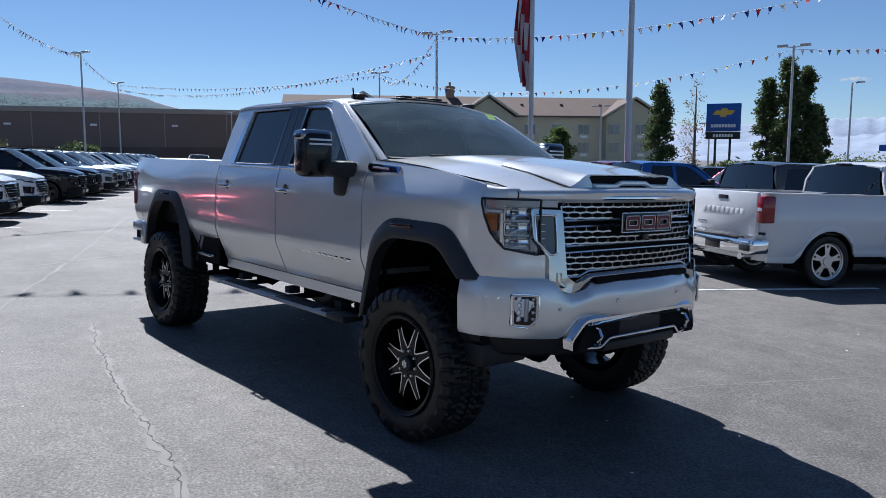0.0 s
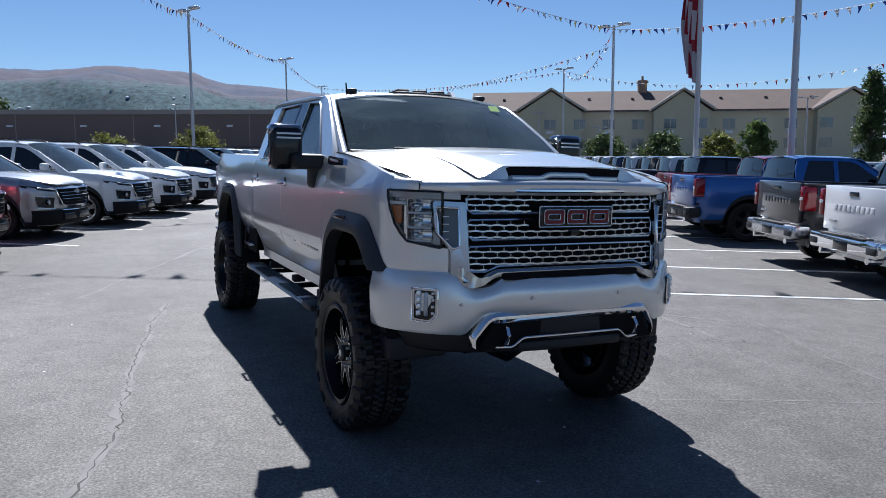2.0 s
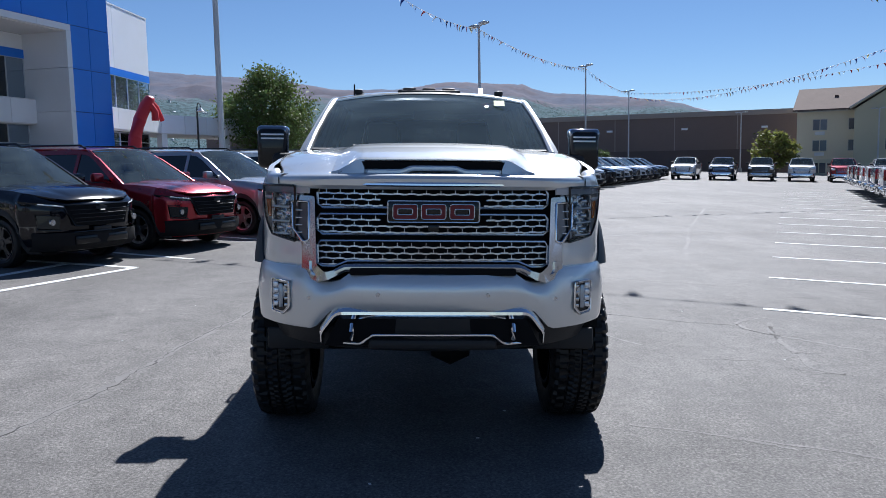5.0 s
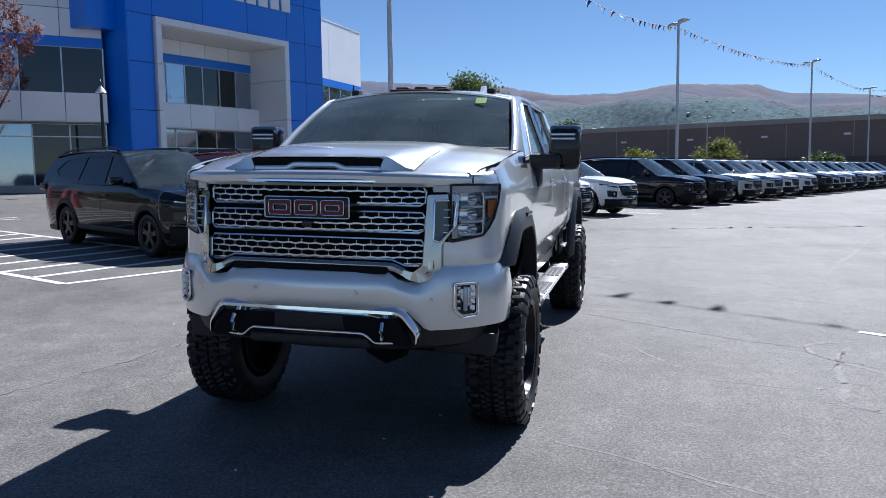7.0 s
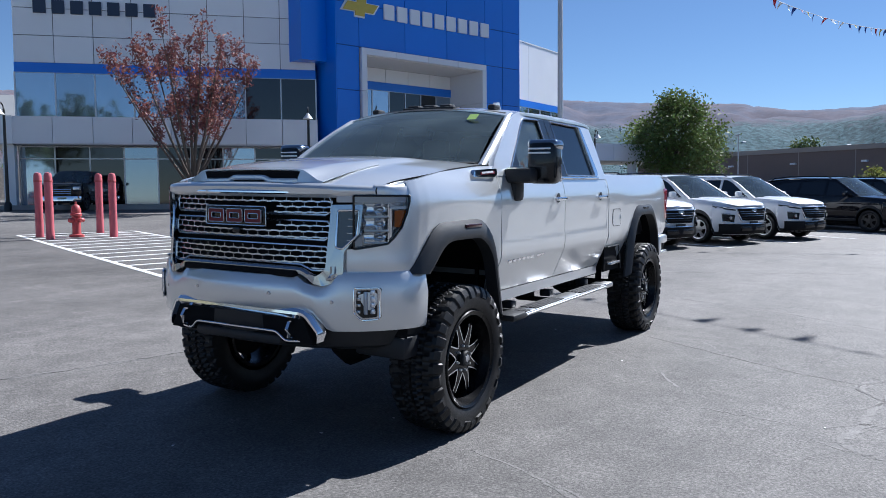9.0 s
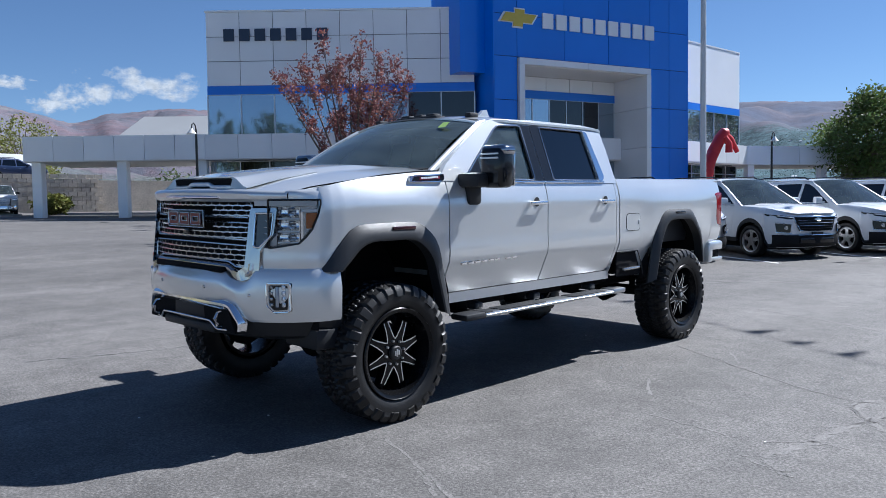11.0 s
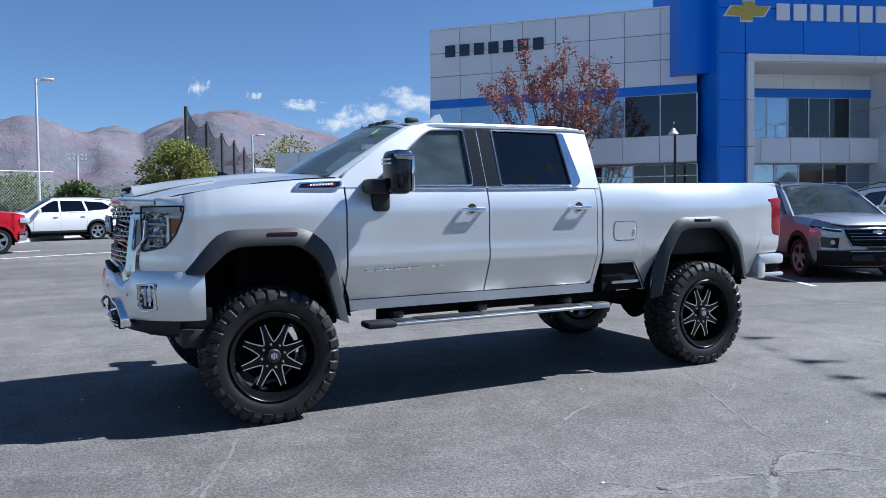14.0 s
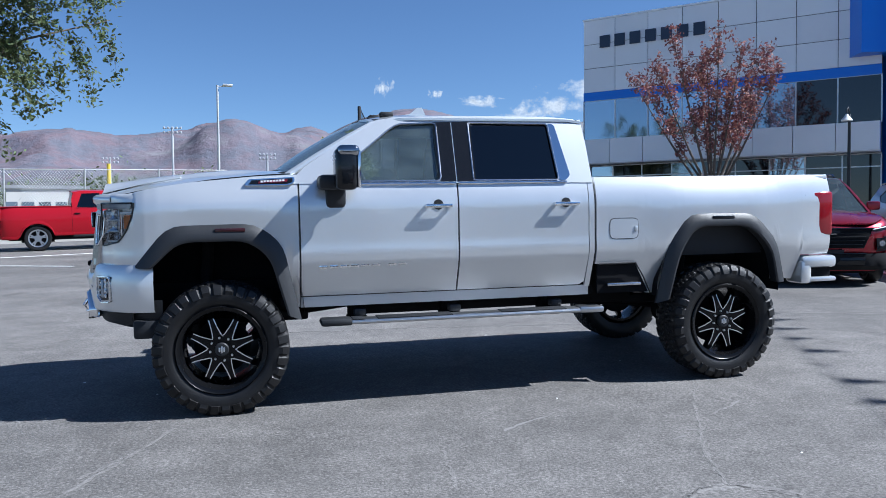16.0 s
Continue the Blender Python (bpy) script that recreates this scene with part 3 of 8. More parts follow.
def build_truck():
    t = thing("pickup_truck", "lifted silver crew-cab pickup truck with chrome grille and off-road tyres", "pickup truck", SLOPE @ pose(0, 0.010, 0, 0, 0, 1.7))
    f_low = [(1.452, 0.735), (1.50, 0.735), (1.545, 0.98), (1.60, 1.16), (1.68, 1.26), (1.78, 1.315), (2.16, 1.33), (2.30, 1.30), (2.42, 1.18), (2.52, 1.085), (2.62, 1.085), (3.0, 1.085)]
    f_high = [(1.2, 1.735), (1.452, 1.722), (1.75, 1.712), (2.2, 1.672), (2.4, 1.642), (2.5, 1.624), (2.58, 1.606), (2.66, 1.594), (2.94, 1.590)]
    bed_low = [(-3.2, 1.0), (-2.83, 1.0), (-2.80, 0.79), (-2.60, 0.79), (-2.56, 1.0), (-2.47, 1.16), (-2.34, 1.30), (-2.22, 1.33), (-1.80, 1.33), (-1.68, 1.27), (-1.60, 1.1), (-1.53, 0.72), (-1.40, 0.72), (-1.33, 0.86), (-1.27, 0.985), (-0.9, 0.985)]
    for s in (1, -1):
        nose = finer(PLAN_NOSE, 3)
        plan = sorted(set([(round(x, 4), 1.0) for x in spaced(1.452, 2.5, 0.045, [k for k, _ in f_low])] + [p for p in nose if p[0] > 2.5]))
        plan = [(x, body_y(x, 1.2)) if x <= 2.4 else (x, lerp_at(PLAN_NOSE, x) if x <= 2.5 else y) for x, y in sorted(plan, key=lambda q: (q[0], -q[1]))]
        plan = [q for q in plan if q[1] >= 0.735]
        rows = []
        for x, y in plan:
            col = []
            for z in steps(lerp_at(f_low, x), lerp_at(LAMP_LOW, y) if x > 2.5 and y < 1.0 else lerp_at(f_high, x), 12):
                pull = body_y(1.5, 1.2) - body_y(1.5, z)
                bulge = 0.020 * math.exp(-(((x - 2.03) / 0.55) ** 2)) * max(0, min(1, (z - 1.2) / 0.3)) * max(0, min(1, (1.66 - z) / 0.15))
                k = 1.0 if x <= 2.6 else max(0.0, 1 - (x - 2.6) / 0.3)
                col.append((x - pull * (1 - k), y - pull * k + bulge, z))
            rows.append(col)
        part("front_wing", sided(Geo().sheet(rows, (-0.01, -0.03, 0)), s), SILVER, t)
        bed = side_sheet(spaced(-3.125, -0.905, 0.06, [k for k, _ in bed_low]), lambda x: lerp_at(bed_low, x), lambda x: 1.683 - 0.008 * ((x + 0.9) / 2.2), 14)
        bed.v = [(x, y + 0.022 * math.exp(-((x + 2.03) / 0.62) ** 4) * max(0, min(1, (z - 1.05) / 0.2)) * max(0, min(1, (1.66 - z) / 0.22)), z) for x, y, z in bed.v]
        part("bed_side", sided(bed, s), SILVER, t)
        d1 = side_sheet(spaced(0.245, 1.438, 0.05, [1.34, 1.40]), lambda x: 0.815, lambda x: 1.640 + max(0, x - 1.1) * 0.16, 30)
        door = part("door", sided(d1, s), SILVER, t)
        d2 = side_sheet(spaced(-0.835, 0.233, 0.05, [-0.8]), lambda x: 0.815 + max(0, -0.79 - x) * 0.6, lambda x: 1.640, 30)
        rear = part("door", sided(d2, s), SILVER, t)
        part("rocker_panel", sided(side_sheet(spaced(-0.875, 1.445, 0.1), lambda x: 0.73, lambda x: 0.808, 3), s), SILVER, t)
        quarter = side_sheet(spaced(-0.886, -0.842, 0.02), lambda x: 0.80, lambda x: 1.66, 12)
        part("cab_corner", sided(quarter, s), SILVER, t)
        # dark gaps behind the panels
        part("inner_shell", sided(Geo().box(-0.87, 1.5, 0.85, 0.875, 0.76, 1.63), s), UNDER, t)
        # cab side above the belt
        def side_pt(x, z, d):
            return Vector((x, 0.998 - (z - 1.64) * 0.355 - 0.06 * max(0, (z - 1.64)) ** 2 - d, z))
        outline = [(1.52, 1.655), (1.40, 1.775), (1.10, 1.975), (0.84, 2.128), (0.70, 2.165), (0.2, 2.182), (-0.55, 2.182), (-0.80, 2.165), (-0.862, 2.12), (-0.875, 1.95), (-0.885, 1.642)]
        w1 = fillet([(1.235, 1.668), (0.73, 2.075), (0.66, 2.112), (0.365, 2.122), (0.365, 1.668)], 0.03, 2)
        w2 = fillet([(0.105, 1.668), (0.105, 2.128), (-0.562, 2.122), (-0.598, 1.668)], 0.022, 3)
        wedge = fillet([(-0.567, 2.126), (-0.622, 2.118), (-0.70, 1.705), (-0.66, 1.664), (-0.603, 1.664)], 0.02, 2)
        part("cab_side", sided(Geo().plate(outline, side_pt, 0.045, [w1, w2]), s), SILVER, t)
        part("pillar_trim", sided(Geo().plate([(0.385, 1.662), (0.385, 2.128), (0.243, 2.132), (0.243, 1.662)], lambda x, z, d: side_pt(x, z, d - 0.004), 0.012), s), GLOSS_BLACK, t)
        part("pillar_trim", sided(Geo().plate([(0.235, 1.662), (0.235, 2.132), (0.085, 2.134), (0.085, 1.662)], lambda x, z, d: side_pt(x, z, d - 0.004), 0.012), s), GLOSS_BLACK, t)
        part("quarter_trim", sided(Geo().plate([(1.25, 1.665), (1.02, 1.85), (1.02, 1.665)], lambda x, z, d: side_pt(x, z, d - 0.004), 0.010), s), GLOSS_BLACK, t)
        part("front_side_window", sided(Geo().plate(w1, lambda x, z, d: side_pt(x, z, d + 0.016), 0.004), s), FRONT_GLASS, t)
        part("rear_side_window", sided(Geo().plate(w2, lambda x, z, d: side_pt(x, z, d + 0.016), 0.004), s), TINTED, t, "dark privacy glass")
        part("quarter_trim", sided(Geo().plate(wedge, lambda x, z, d: side_pt(x, z, d - 0.005), 0.012), s), CHROME, t, "bright trim behind the rear window")
        for w in (w1, w2):
            part("window_moulding", sided(Geo().tube([side_pt(x, z, -0.003) for x, z in w], 0.0075, 6, closed=True), s), DULL_CHROME, t)
        part("belt_moulding", sided(Geo().tube([side_pt(1.30, 1.652, -0.006), side_pt(0.25, 1.648, -0.006)], 0.009, 6), s), CHROME, t, "bright chrome belt moulding")
        part("belt_moulding", sided(Geo().tube([side_pt(0.23, 1.648, -0.006), side_pt(-0.66, 1.652, -0.006)], 0.009, 6), s), CHROME, t)
        # handles with dark recess
        for x, owner in ((0.40, door), (-0.64, rear)):
            y = body_y(x, 1.47)
            h = part("door_handle", sided(Geo().rbox(x - 0.105, x + 0.105, y + 0.026, y + 0.046, 1.462, 1.492, 0.009).rbox(x - 0.105, x - 0.075, y - 0.005, y + 0.03, 1.464, 1.490, 0.006).rbox(x + 0.075, x + 0.105, y - 0.005, y + 0.03, 1.464, 1.490, 0.006), s), CHROME, owner, "chrome door handle")
            cup = Geo().lathe([(0.0, 0.001), (0.034, 0.001), (0.040, 0.004), (0.0, 0.0042)], (x, y, 1.485), 20, closed=False)
            part("handle_recess", sided(cup, s), BLACK_PLASTIC, owner)
        # nameplate on the door: a row of chrome bars
        for k in range(8):
            x = 1.31 - 0.078 * k - (0.05 if k > 5 else 0)
            y = body_y(x, 1.035)
            part("nameplate_bar", sided(Geo().rbox(x - 0.062, x, y, y + 0.006, 1.024 + 0.0018 * k, 1.050 + 0.0018 * k, 0.003), s), CHROME, door)
        # wing vent with badge
        vent = fillet([(1.83, 1.645), (1.80, 1.69), (1.47, 1.705), (1.47, 1.665), (1.52, 1.645)], 0.015, 2)
        pv = lambda x, z, d: Vector((x, 0.998 - (z - 1.66) * 0.18 + 0.012 - d, z))
        part("wing_vent", sided(Geo().plate(vent, pv, 0.03), s), CHROME, t, "chrome-framed vent badge")
        inner = [(1.80, 1.652), (1.775, 1.682), (1.485, 1.696), (1.485, 1.668), (1.53, 1.653)]
        part("vent_mesh", sided(Geo().plate(inner, lambda x, z, d: pv(x, z, d - 0.003), 0.003), s), GLOSS_BLACK, t)
        part("vent_badge", sided(Geo().plate([(1.73, 1.659), (1.725, 1.677), (1.52, 1.687), (1.525, 1.668)], lambda x, z, d: pv(x, z, d - 0.006), 0.003), s), BADGE_RED, t, "red badge in the vent")
        for k in range(8):
            x = 1.712 - 0.022 * k
            z = 1.666 + 0.0012 * k
            part("vent_badge_bar", sided(Geo().plate([(x, z), (x, z + 0.013), (x - 0.015, z + 0.013), (x - 0.015, z)], lambda x, z, d: pv(x, z, d - 0.0085), 0.003), s), WHITE_LED, t)
        # fuel door, left side only
        if s > 0:
            ring = fillet([(-1.02, 1.185), (-1.02, 1.35), (-1.27, 1.35), (-1.27, 1.185)], 0.045, 4)
            part("fuel_door", Geo().plate(ring, lambda x, z, d: Vector((x, body_y(x, z) + 0.003 - d, z)), 0.01), SILVER, t)
            part("fuel_door_gap", Geo().tube([(x, body_y(x, z) + 0.0005, z) for x, z in ring], 0.0035, 5, closed=True), UNDER, t)
            part("fuel_door_catch", Geo().rbox(-1.262, -1.235, 1.036, 1.046, 1.245, 1.285, 0.004), SILVER, t)
        # arch mouldings, with dark inlays added in place of their black recesses
        flare(t, [(2.60, 1.075), (2.36, 1.365), (1.76, 1.372), (1.57, 1.225), (1.445, 0.655)], [(2.475, 1.07), (2.29, 1.25), (1.82, 1.25), (1.665, 1.13), (1.545, 0.70)], s)
        flare(t, [(-1.42, 0.645), (-1.53, 1.10), (-1.71, 1.385), (-2.33, 1.385), (-2.565, 1.13), (-2.64, 0.78)], [(-1.53, 0.68), (-1.63, 1.06), (-1.77, 1.27), (-2.27, 1.27), (-2.48, 1.07), (-2.54, 0.78)], s)
        part("side_marker", sided(Geo().rbox(1.83, 2.04, 1.068, 1.086, 1.316, 1.342, 0.005), s), DARK_RED_LENS, t, "dark inlay standing in for a recess in the moulding")
        part("side_marker", sided(Geo().rbox(-2.13, -1.93, 1.068, 1.086, 1.330, 1.354, 0.005), s), GLOSS_BLACK, t)
        # wheel housings
        for c0, half in ((2.02, 0.60), (-2.03, 0.58)):
            g = Geo()
            arc = [(c0 + half * math.cos(a), 0.70 + 0.66 * math.sin(a)) for a in steps(0, math.pi, 14)]
            g.sheet([[(x, y, z) for y in steps(1.01, 0.45, 3)] for x, z in arc])
            g.plate(arc, lambda x, z, d: Vector((x, 0.45 - d, z)), 0.02)
            part("wheel_housing", sided(g, s), UNDER, t)
        for x in (2.018, -2.018):
            truck_wheel(t, x, s)
        # running board: satin board with black tread bands and brackets
        board = part("running_board", sided(Geo().rbox(-0.93, 1.29, 0.915, 1.075, 0.604, 0.640, 0.014), s), STEP_METAL, t, "satin metal side step with black tread bands")
        part("step_end", sided(Geo().rbox(1.075, 1.31, 0.905, 1.083, 0.598, 0.648, 0.018), s), BLACK_PLASTIC, board)
        part("step_end", sided(Geo().rbox(-0.95, -0.745, 0.915, 1.083, 0.600, 0.650, 0.016), s), STEP_METAL, board)
        for x0, x1 in ((0.985, 1.075), (0.30, 0.885), (-0.635, -0.095)):
            for y0 in (0.930, 0.966, 1.002, 1.038):
                part("tread_band", sided(Geo().rbox(x0, x1, y0, y0 + 0.030, 0.638, 0.647, 0.003), s), BLACK_PLASTIC, board)
        part("step_lip", sided(Geo().tube([(1.075, 1.077, 0.622), (-0.745, 1.077, 0.622)], 0.007, 8), s), STEP_METAL, board, "bright outer lip")
        for x in (1.0, 0.25, -0.6):
            part("step_bracket", sided(Geo().rbox(x - 0.075, x + 0.075, 0.62, 0.955, 0.60, 0.622, 0.008).rbox(x - 0.065, x + 0.065, 0.60, 0.74, 0.61, 0.75, 0.01), s), UNDER, board)
            part("bracket_tab", sided(Geo().rbox(x - 0.045, x + 0.045, 0.83, 0.93, 0.645, 0.70, 0.01), s), BLACK_PLASTIC, board)
        # bed step
        recess = [(-0.93, 0.74), (-0.93, 0.982), (-1.262, 0.982), (-1.325, 0.86), (-1.385, 0.74)]
        part("bed_step_recess", sided(Geo().plate(recess, lambda x, z, d: Vector((x, 0.985 - d, z)), 0.02), s), UNDER, t)
        part("bed_step", sided(Geo().rbox(-1.30, -1.0, 0.96, 1.035, 0.80, 0.826, 0.008), s), DULL_CHROME, t)
        part("bed_step_trim", sided(Geo().tube([(-0.93, 1.022, 0.984), (-1.255, 1.022, 0.984), (-1.33, 1.016, 0.86), (-1.39, 1.006, 0.735)], 0.006, 6), s), BLACK_PLASTIC, t)
        # mirror
        mirror = part("wing_mirror", sided(Geo().rbox(1.04, 1.20, 1.105, 1.335, 1.60, 1.905, 0.045, n=3), s), GLOSS_BLACK, t, "tall black towing mirror with chrome cap")
        part("mirror_cap", sided(Geo().rbox(1.028, 1.185, 1.098, 1.342, 1.835, 1.918, 0.035, n=3), s), material("mirror_chrome", (0.35, 0.36, 0.38), 0.10, 1.0) if s > 0 else bpy.data.materials["mirror_chrome"], mirror, "dark chrome cap")
        part("mirror_face", sided(Geo().rbox(1.020, 1.045, 1.118, 1.322, 1.615, 1.885, 0.012), s), CHROME, mirror)
        for z in (1.815, 1.845):
            part("mirror_lamp", sided(Geo().rbox(1.185, 1.207, 1.125, 1.30, z, z + 0.013, 0.004), s), WHITE_LED, mirror)
        part("mirror_arm", sided(Geo().rbox(1.07, 1.31, 0.965, 1.20, 1.605, 1.715, 0.035), s), BLACK_PLASTIC, mirror)
        part("mirror_foot", sided(Geo().rbox(1.10, 1.25, 0.965, 1.06, 1.47, 1.70, 0.035), s), BLACK_PLASTIC, mirror)
        # tail lamp
        tail = sided(Geo().rbox(-3.150, -2.925, 0.80, 1.018, 1.155, 1.545, 0.03, n=3), s)
        lamp = part("tail_lamp", tail, RED_LENS, t, "red wrap-round tail lamp")
        part("lamp_band", sided(Geo().rbox(-3.153, -3.10, 0.84, 1.0, 1.29, 1.40, 0.01), s), DARK_RED_LENS, lamp)
        # head lamp: dark housing, three stacked reflectors, amber marker and a clear lens
        fine_nose = finer(PLAN_NOSE, 6)
        hl = [p for p in fine_nose if 0.772 <= p[1] <= 1.0]
        low, top = (lambda x, y: lerp_at(LAMP_LOW, y)), (lambda x, y: 1.531)
        head = part("head_lamp", sided(wrapped(hl, low, top, 4, lambda z: -0.040), s), LAMP_HOUSING, t, "clear head lamp with stacked chrome reflectors")
        part("lamp_rim", sided(Geo().tube([(q[0] + 0.004, q[1] + 0.002, 1.531) for q in hl] + [(q[0] + 0.004, q[1] + 0.002, low(*q)) for q in hl[::-1]], 0.0065, 6, closed=True), s), GLOSS_BLACK, head)
        bar = [p for p in fine_nose if 0.690 <= p[1] <= 0.990]
        part("light_bar", sided(wrapped(bar, lambda x, y: 1.492, lambda x, y: 1.527, 2, lambda z: 0.002, 0.006), s), GREY_LENS, head, "smoked light bar")
        am = [p for p in hl if p[1] >= 0.952]
        part("amber_marker", sided(wrapped(am, lambda x, y: max(low(x, y) + 0.010, 1.350), lambda x, y: 1.446, 2, lambda z: -0.010, 0.004), s), AMBER, head, "amber marker")
        part("drl_strip", sided(wrapped([p for p in hl if p[1] >= 0.936], lambda x, y: 1.455, lambda x, y: 1.470, 1, lambda z: -0.006, 0.004), s), WHITE_LED, head)
        part("chrome_post", sided(wrapped([p for p in hl if 0.932 <= p[1] <= 0.948], lambda x, y: low(x, y) + 0.015, lambda x, y: 1.452, 3, lambda z: -0.012, 0.008), s), CHROME, head)
        seg = [p for p in hl if 0.822 <= p[1] <= 0.932]
        for z0, z1 in ((1.408, 1.484), (1.328, 1.400), (1.258, 1.320)):
            hgt = z1 - z0
            dish = lambda z, a=z0, h=hgt: -0.036 + 0.030 * (1 - min(1.0, (z - a) / (0.5 * h))) ** 1.5 + 0.016 * max(0.0, (z - a) / h - 0.8) / 0.2
            cell = part("lamp_cell", sided(wrapped(seg, lambda x, y, a=z0: a, lambda x, y, b=z1: b, 9, dish, 0.002), s), REFLECTOR, head, "bright chrome reflector")
            part("cell_lip", sided(Geo().tube([(q[0] - 0.004, q[1] - 0.002, z0 + 0.004) for q in seg], 0.0060, 6), s), WHITE_LED, cell)
            part("cell_side", sided(Geo().tube([(seg[0][0] - 0.008, seg[0][1] - 0.003, z0), (seg[0][0] - 0.008, seg[0][1] - 0.003, z1)], 0.006, 6), s), CHROME, cell)
            m = seg[len(seg) // 2]
            part("projector", sided(Geo().lathe([(0.0, 0.026), (0.012, 0.023), (0.021, 0.015), (0.025, 0.0)], (0, 0, 0), 18, axis="x", closed=False).moved(Matrix.Translation((m[0] - 0.040, m[1] - 0.012, z0 + 0.58 * hgt)) @ Matrix.Diagonal((1, 1.5, 0.85, 1))), s), LENS_DARK, cell)
        part("lamp_bezel", sided(wrapped([p for p in hl if p[1] <= 0.815], lambda x, y: low(x, y) + 0.012, lambda x, y: 1.486, 3, lambda z: -0.014, 0.006), s), GREY_LENS, head)
        part("lamp_lens", sided(wrapped(hl, low, top, 3, lambda z: 0.006, 0.0), s), CLEAR_LENS, head, "clear plastic lens")
        # brow of the wing over the lamp, rolling in to the bonnet's edge
        rows, brow = [], [p for p in fine_nose if 0.865 <= p[1] <= 1.019]
        for q, before, after in zip(brow, brow[:1] + brow, brow[1:] + brow[-1:]):
            d = (Vector(after) - Vector(before)).normalized()
            inward = Vector((d.y, -d.x)) if d.y < 0 else Vector((-d.y, d.x))
            ze = lerp_at(f_high, q[0]) + 0.002
            k = max(0.0, min(1.0, (q[1] - 0.92) / 0.09))
            pull = lambda z: k * 0.05 * (max(0.0, z - 1.47) / 0.19) ** 1.6
            line = [(pull(z), z) for z in (1.533, 1.552, ze - 0.024)] + [(pull(ze) + 0.004, ze - 0.012), (pull(ze) + 0.014, ze - 0.003), (pull(ze) + 0.032, ze), (pull(ze) + 0.055, ze - 0.001), (pull(ze) + 0.095, ze - 0.03)]
            rows.append([(q[0] + inward.x * o, q[1] + inward.y * o, z) for o, z in line])
        part("wing_brow", sided(Geo().sheet(rows), s), SILVER, t)
        # chrome bracket between lamp and grille, running down and in under the grille
        nose_at = sorted((b, a) for a, b in PLAN_NOSE)
        nose_at = [(0.60, 2.925), (0.64, 2.908)] + nose_at
        front_pt = lambda y, z, d: Vector((lerp_at(nose_at, y) + 0.010 + 0.10 * (1.30 - z) - d, y, z))
        brack = fillet([(0.660, 1.478), (0.815, 1.480), (0.806, 1.315), (0.735, 1.213), (0.738, 1.090), (0.705, 1.042), (0.640, 1.018), (0.575, 1.034), (0.520, 1.066), (0.545, 1.085), (0.600, 1.072), (0.648, 1.110)], 0.014, 3)
        hole = fillet([(0.694, 1.446), (0.798, 1.446), (0.792, 1.302), (0.726, 1.228), (0.694, 1.238)], 0.010, 2)
        part("lamp_bracket", sided(Geo().plate(brack, front_pt, 0.05, [hole]), s), BRIGHT_SATIN, t, "chrome bracket beside the grille")
        part("bracket_edge", sided(Geo().tube([front_pt(y, z, -0.001) for y, z in hole], 0.0065, 8, closed=True), s), CHROME, t)
        part("bracket_lamp", sided(Geo().plate(hole, lambda y, z, d: front_pt(y, z, d + 0.012), 0.02), s), SMOKED, t)
        for k in range(4):
            z = 1.275 + 0.04 * k
            part("bracket_lamp_rib", sided(Geo().rbox(*(lambda p: (p.x - 0.004, p.x + 0.002))(front_pt(0.745, z, 0.012)), 0.715, 0.775, z, z + 0.006, 0.001), s), DULL_CHROME, t)
        # fog lamp in the bumper
        def bump_pt(y, z, d):
            x = lerp_at(sorted((b, a) for a, b in PLAN_BUMPER), y)
            return Vector((x + 0.022 - d, y, z))
        fog = fillet([(0.812, 1.012), (0.925, 1.012), (0.925, 0.832), (0.848, 0.826), (0.812, 0.865)], 0.012, 2)
        shrink = [(0.868 + (y - 0.868) * 0.82, 0.925 + (z - 0.925) * 0.86) for y, z in fog]
        lampf = part("fog_lamp", sided(Geo().plate(fog, bump_pt, 0.03, [shrink]), s), DULL_CHROME, t, "chrome-framed fog lamp")
        part("fog_well", sided(Geo().plate(fog, lambda y, z, d: bump_pt(y, z, d + 0.006), 0.02), s), GLOSS_BLACK, lampf)
        for k in range(4):
            z = 0.862 + 0.036 * k
            part("fog_cell", sided(Geo().rbox(*(lambda p: (p.x - 0.012, p.x + 0.004))(bump_pt(0.890, z, 0)), 0.882, 0.912, z, z + 0.030, 0.006), s), SILVER_GREY, lampf)
            part("fog_fin", sided(Geo().rbox(*(lambda p: (p.x - 0.012, p.x + 0.002))(bump_pt(0.836, z, 0)), 0.822, 0.842, z + 0.006, z + 0.024, 0.003), s), DULL_CHROME, lampf)
        part("fog_column", sided(Geo().rbox(*(lambda p: (p.x - 0.012, p.x + 0.006))(bump_pt(0.866, 0.92, 0)), 0.852, 0.876, 0.860, 0.992, 0.006), s), GREY_LENS, lampf)
        part("fog_rim", sided(Geo().tube([bump_pt(y, z, -0.002) for y, z in fog], 0.005, 6, closed=True), s), CHROME, lampf)
        # tow hook and bumper sensors
        part("tow_hook", sided(Geo().tube([(2.97, 0.445, 0.715), (3.02, 0.445, 0.725), (3.035, 0.445, 0.768), (3.015, 0.445, 0.80), (2.96, 0.445, 0.808)], 0.013, 8), s), CHROME, t, "chrome tow hook")
        for y, z in ((0.30, 0.965), (0.69, 0.93)):
            x = lerp_at(sorted((b, a) for a, b in PLAN_BUMPER), y)
            part("parking_sensor", sided(Geo().lathe([(0.0, 0.014), (0.010, 0.014), (0.012, 0.006), (0.015, 0.006), (0.015, 0.0)], (x, y, z), 14, axis="x", closed=False), s), DULL_CHROME, t)
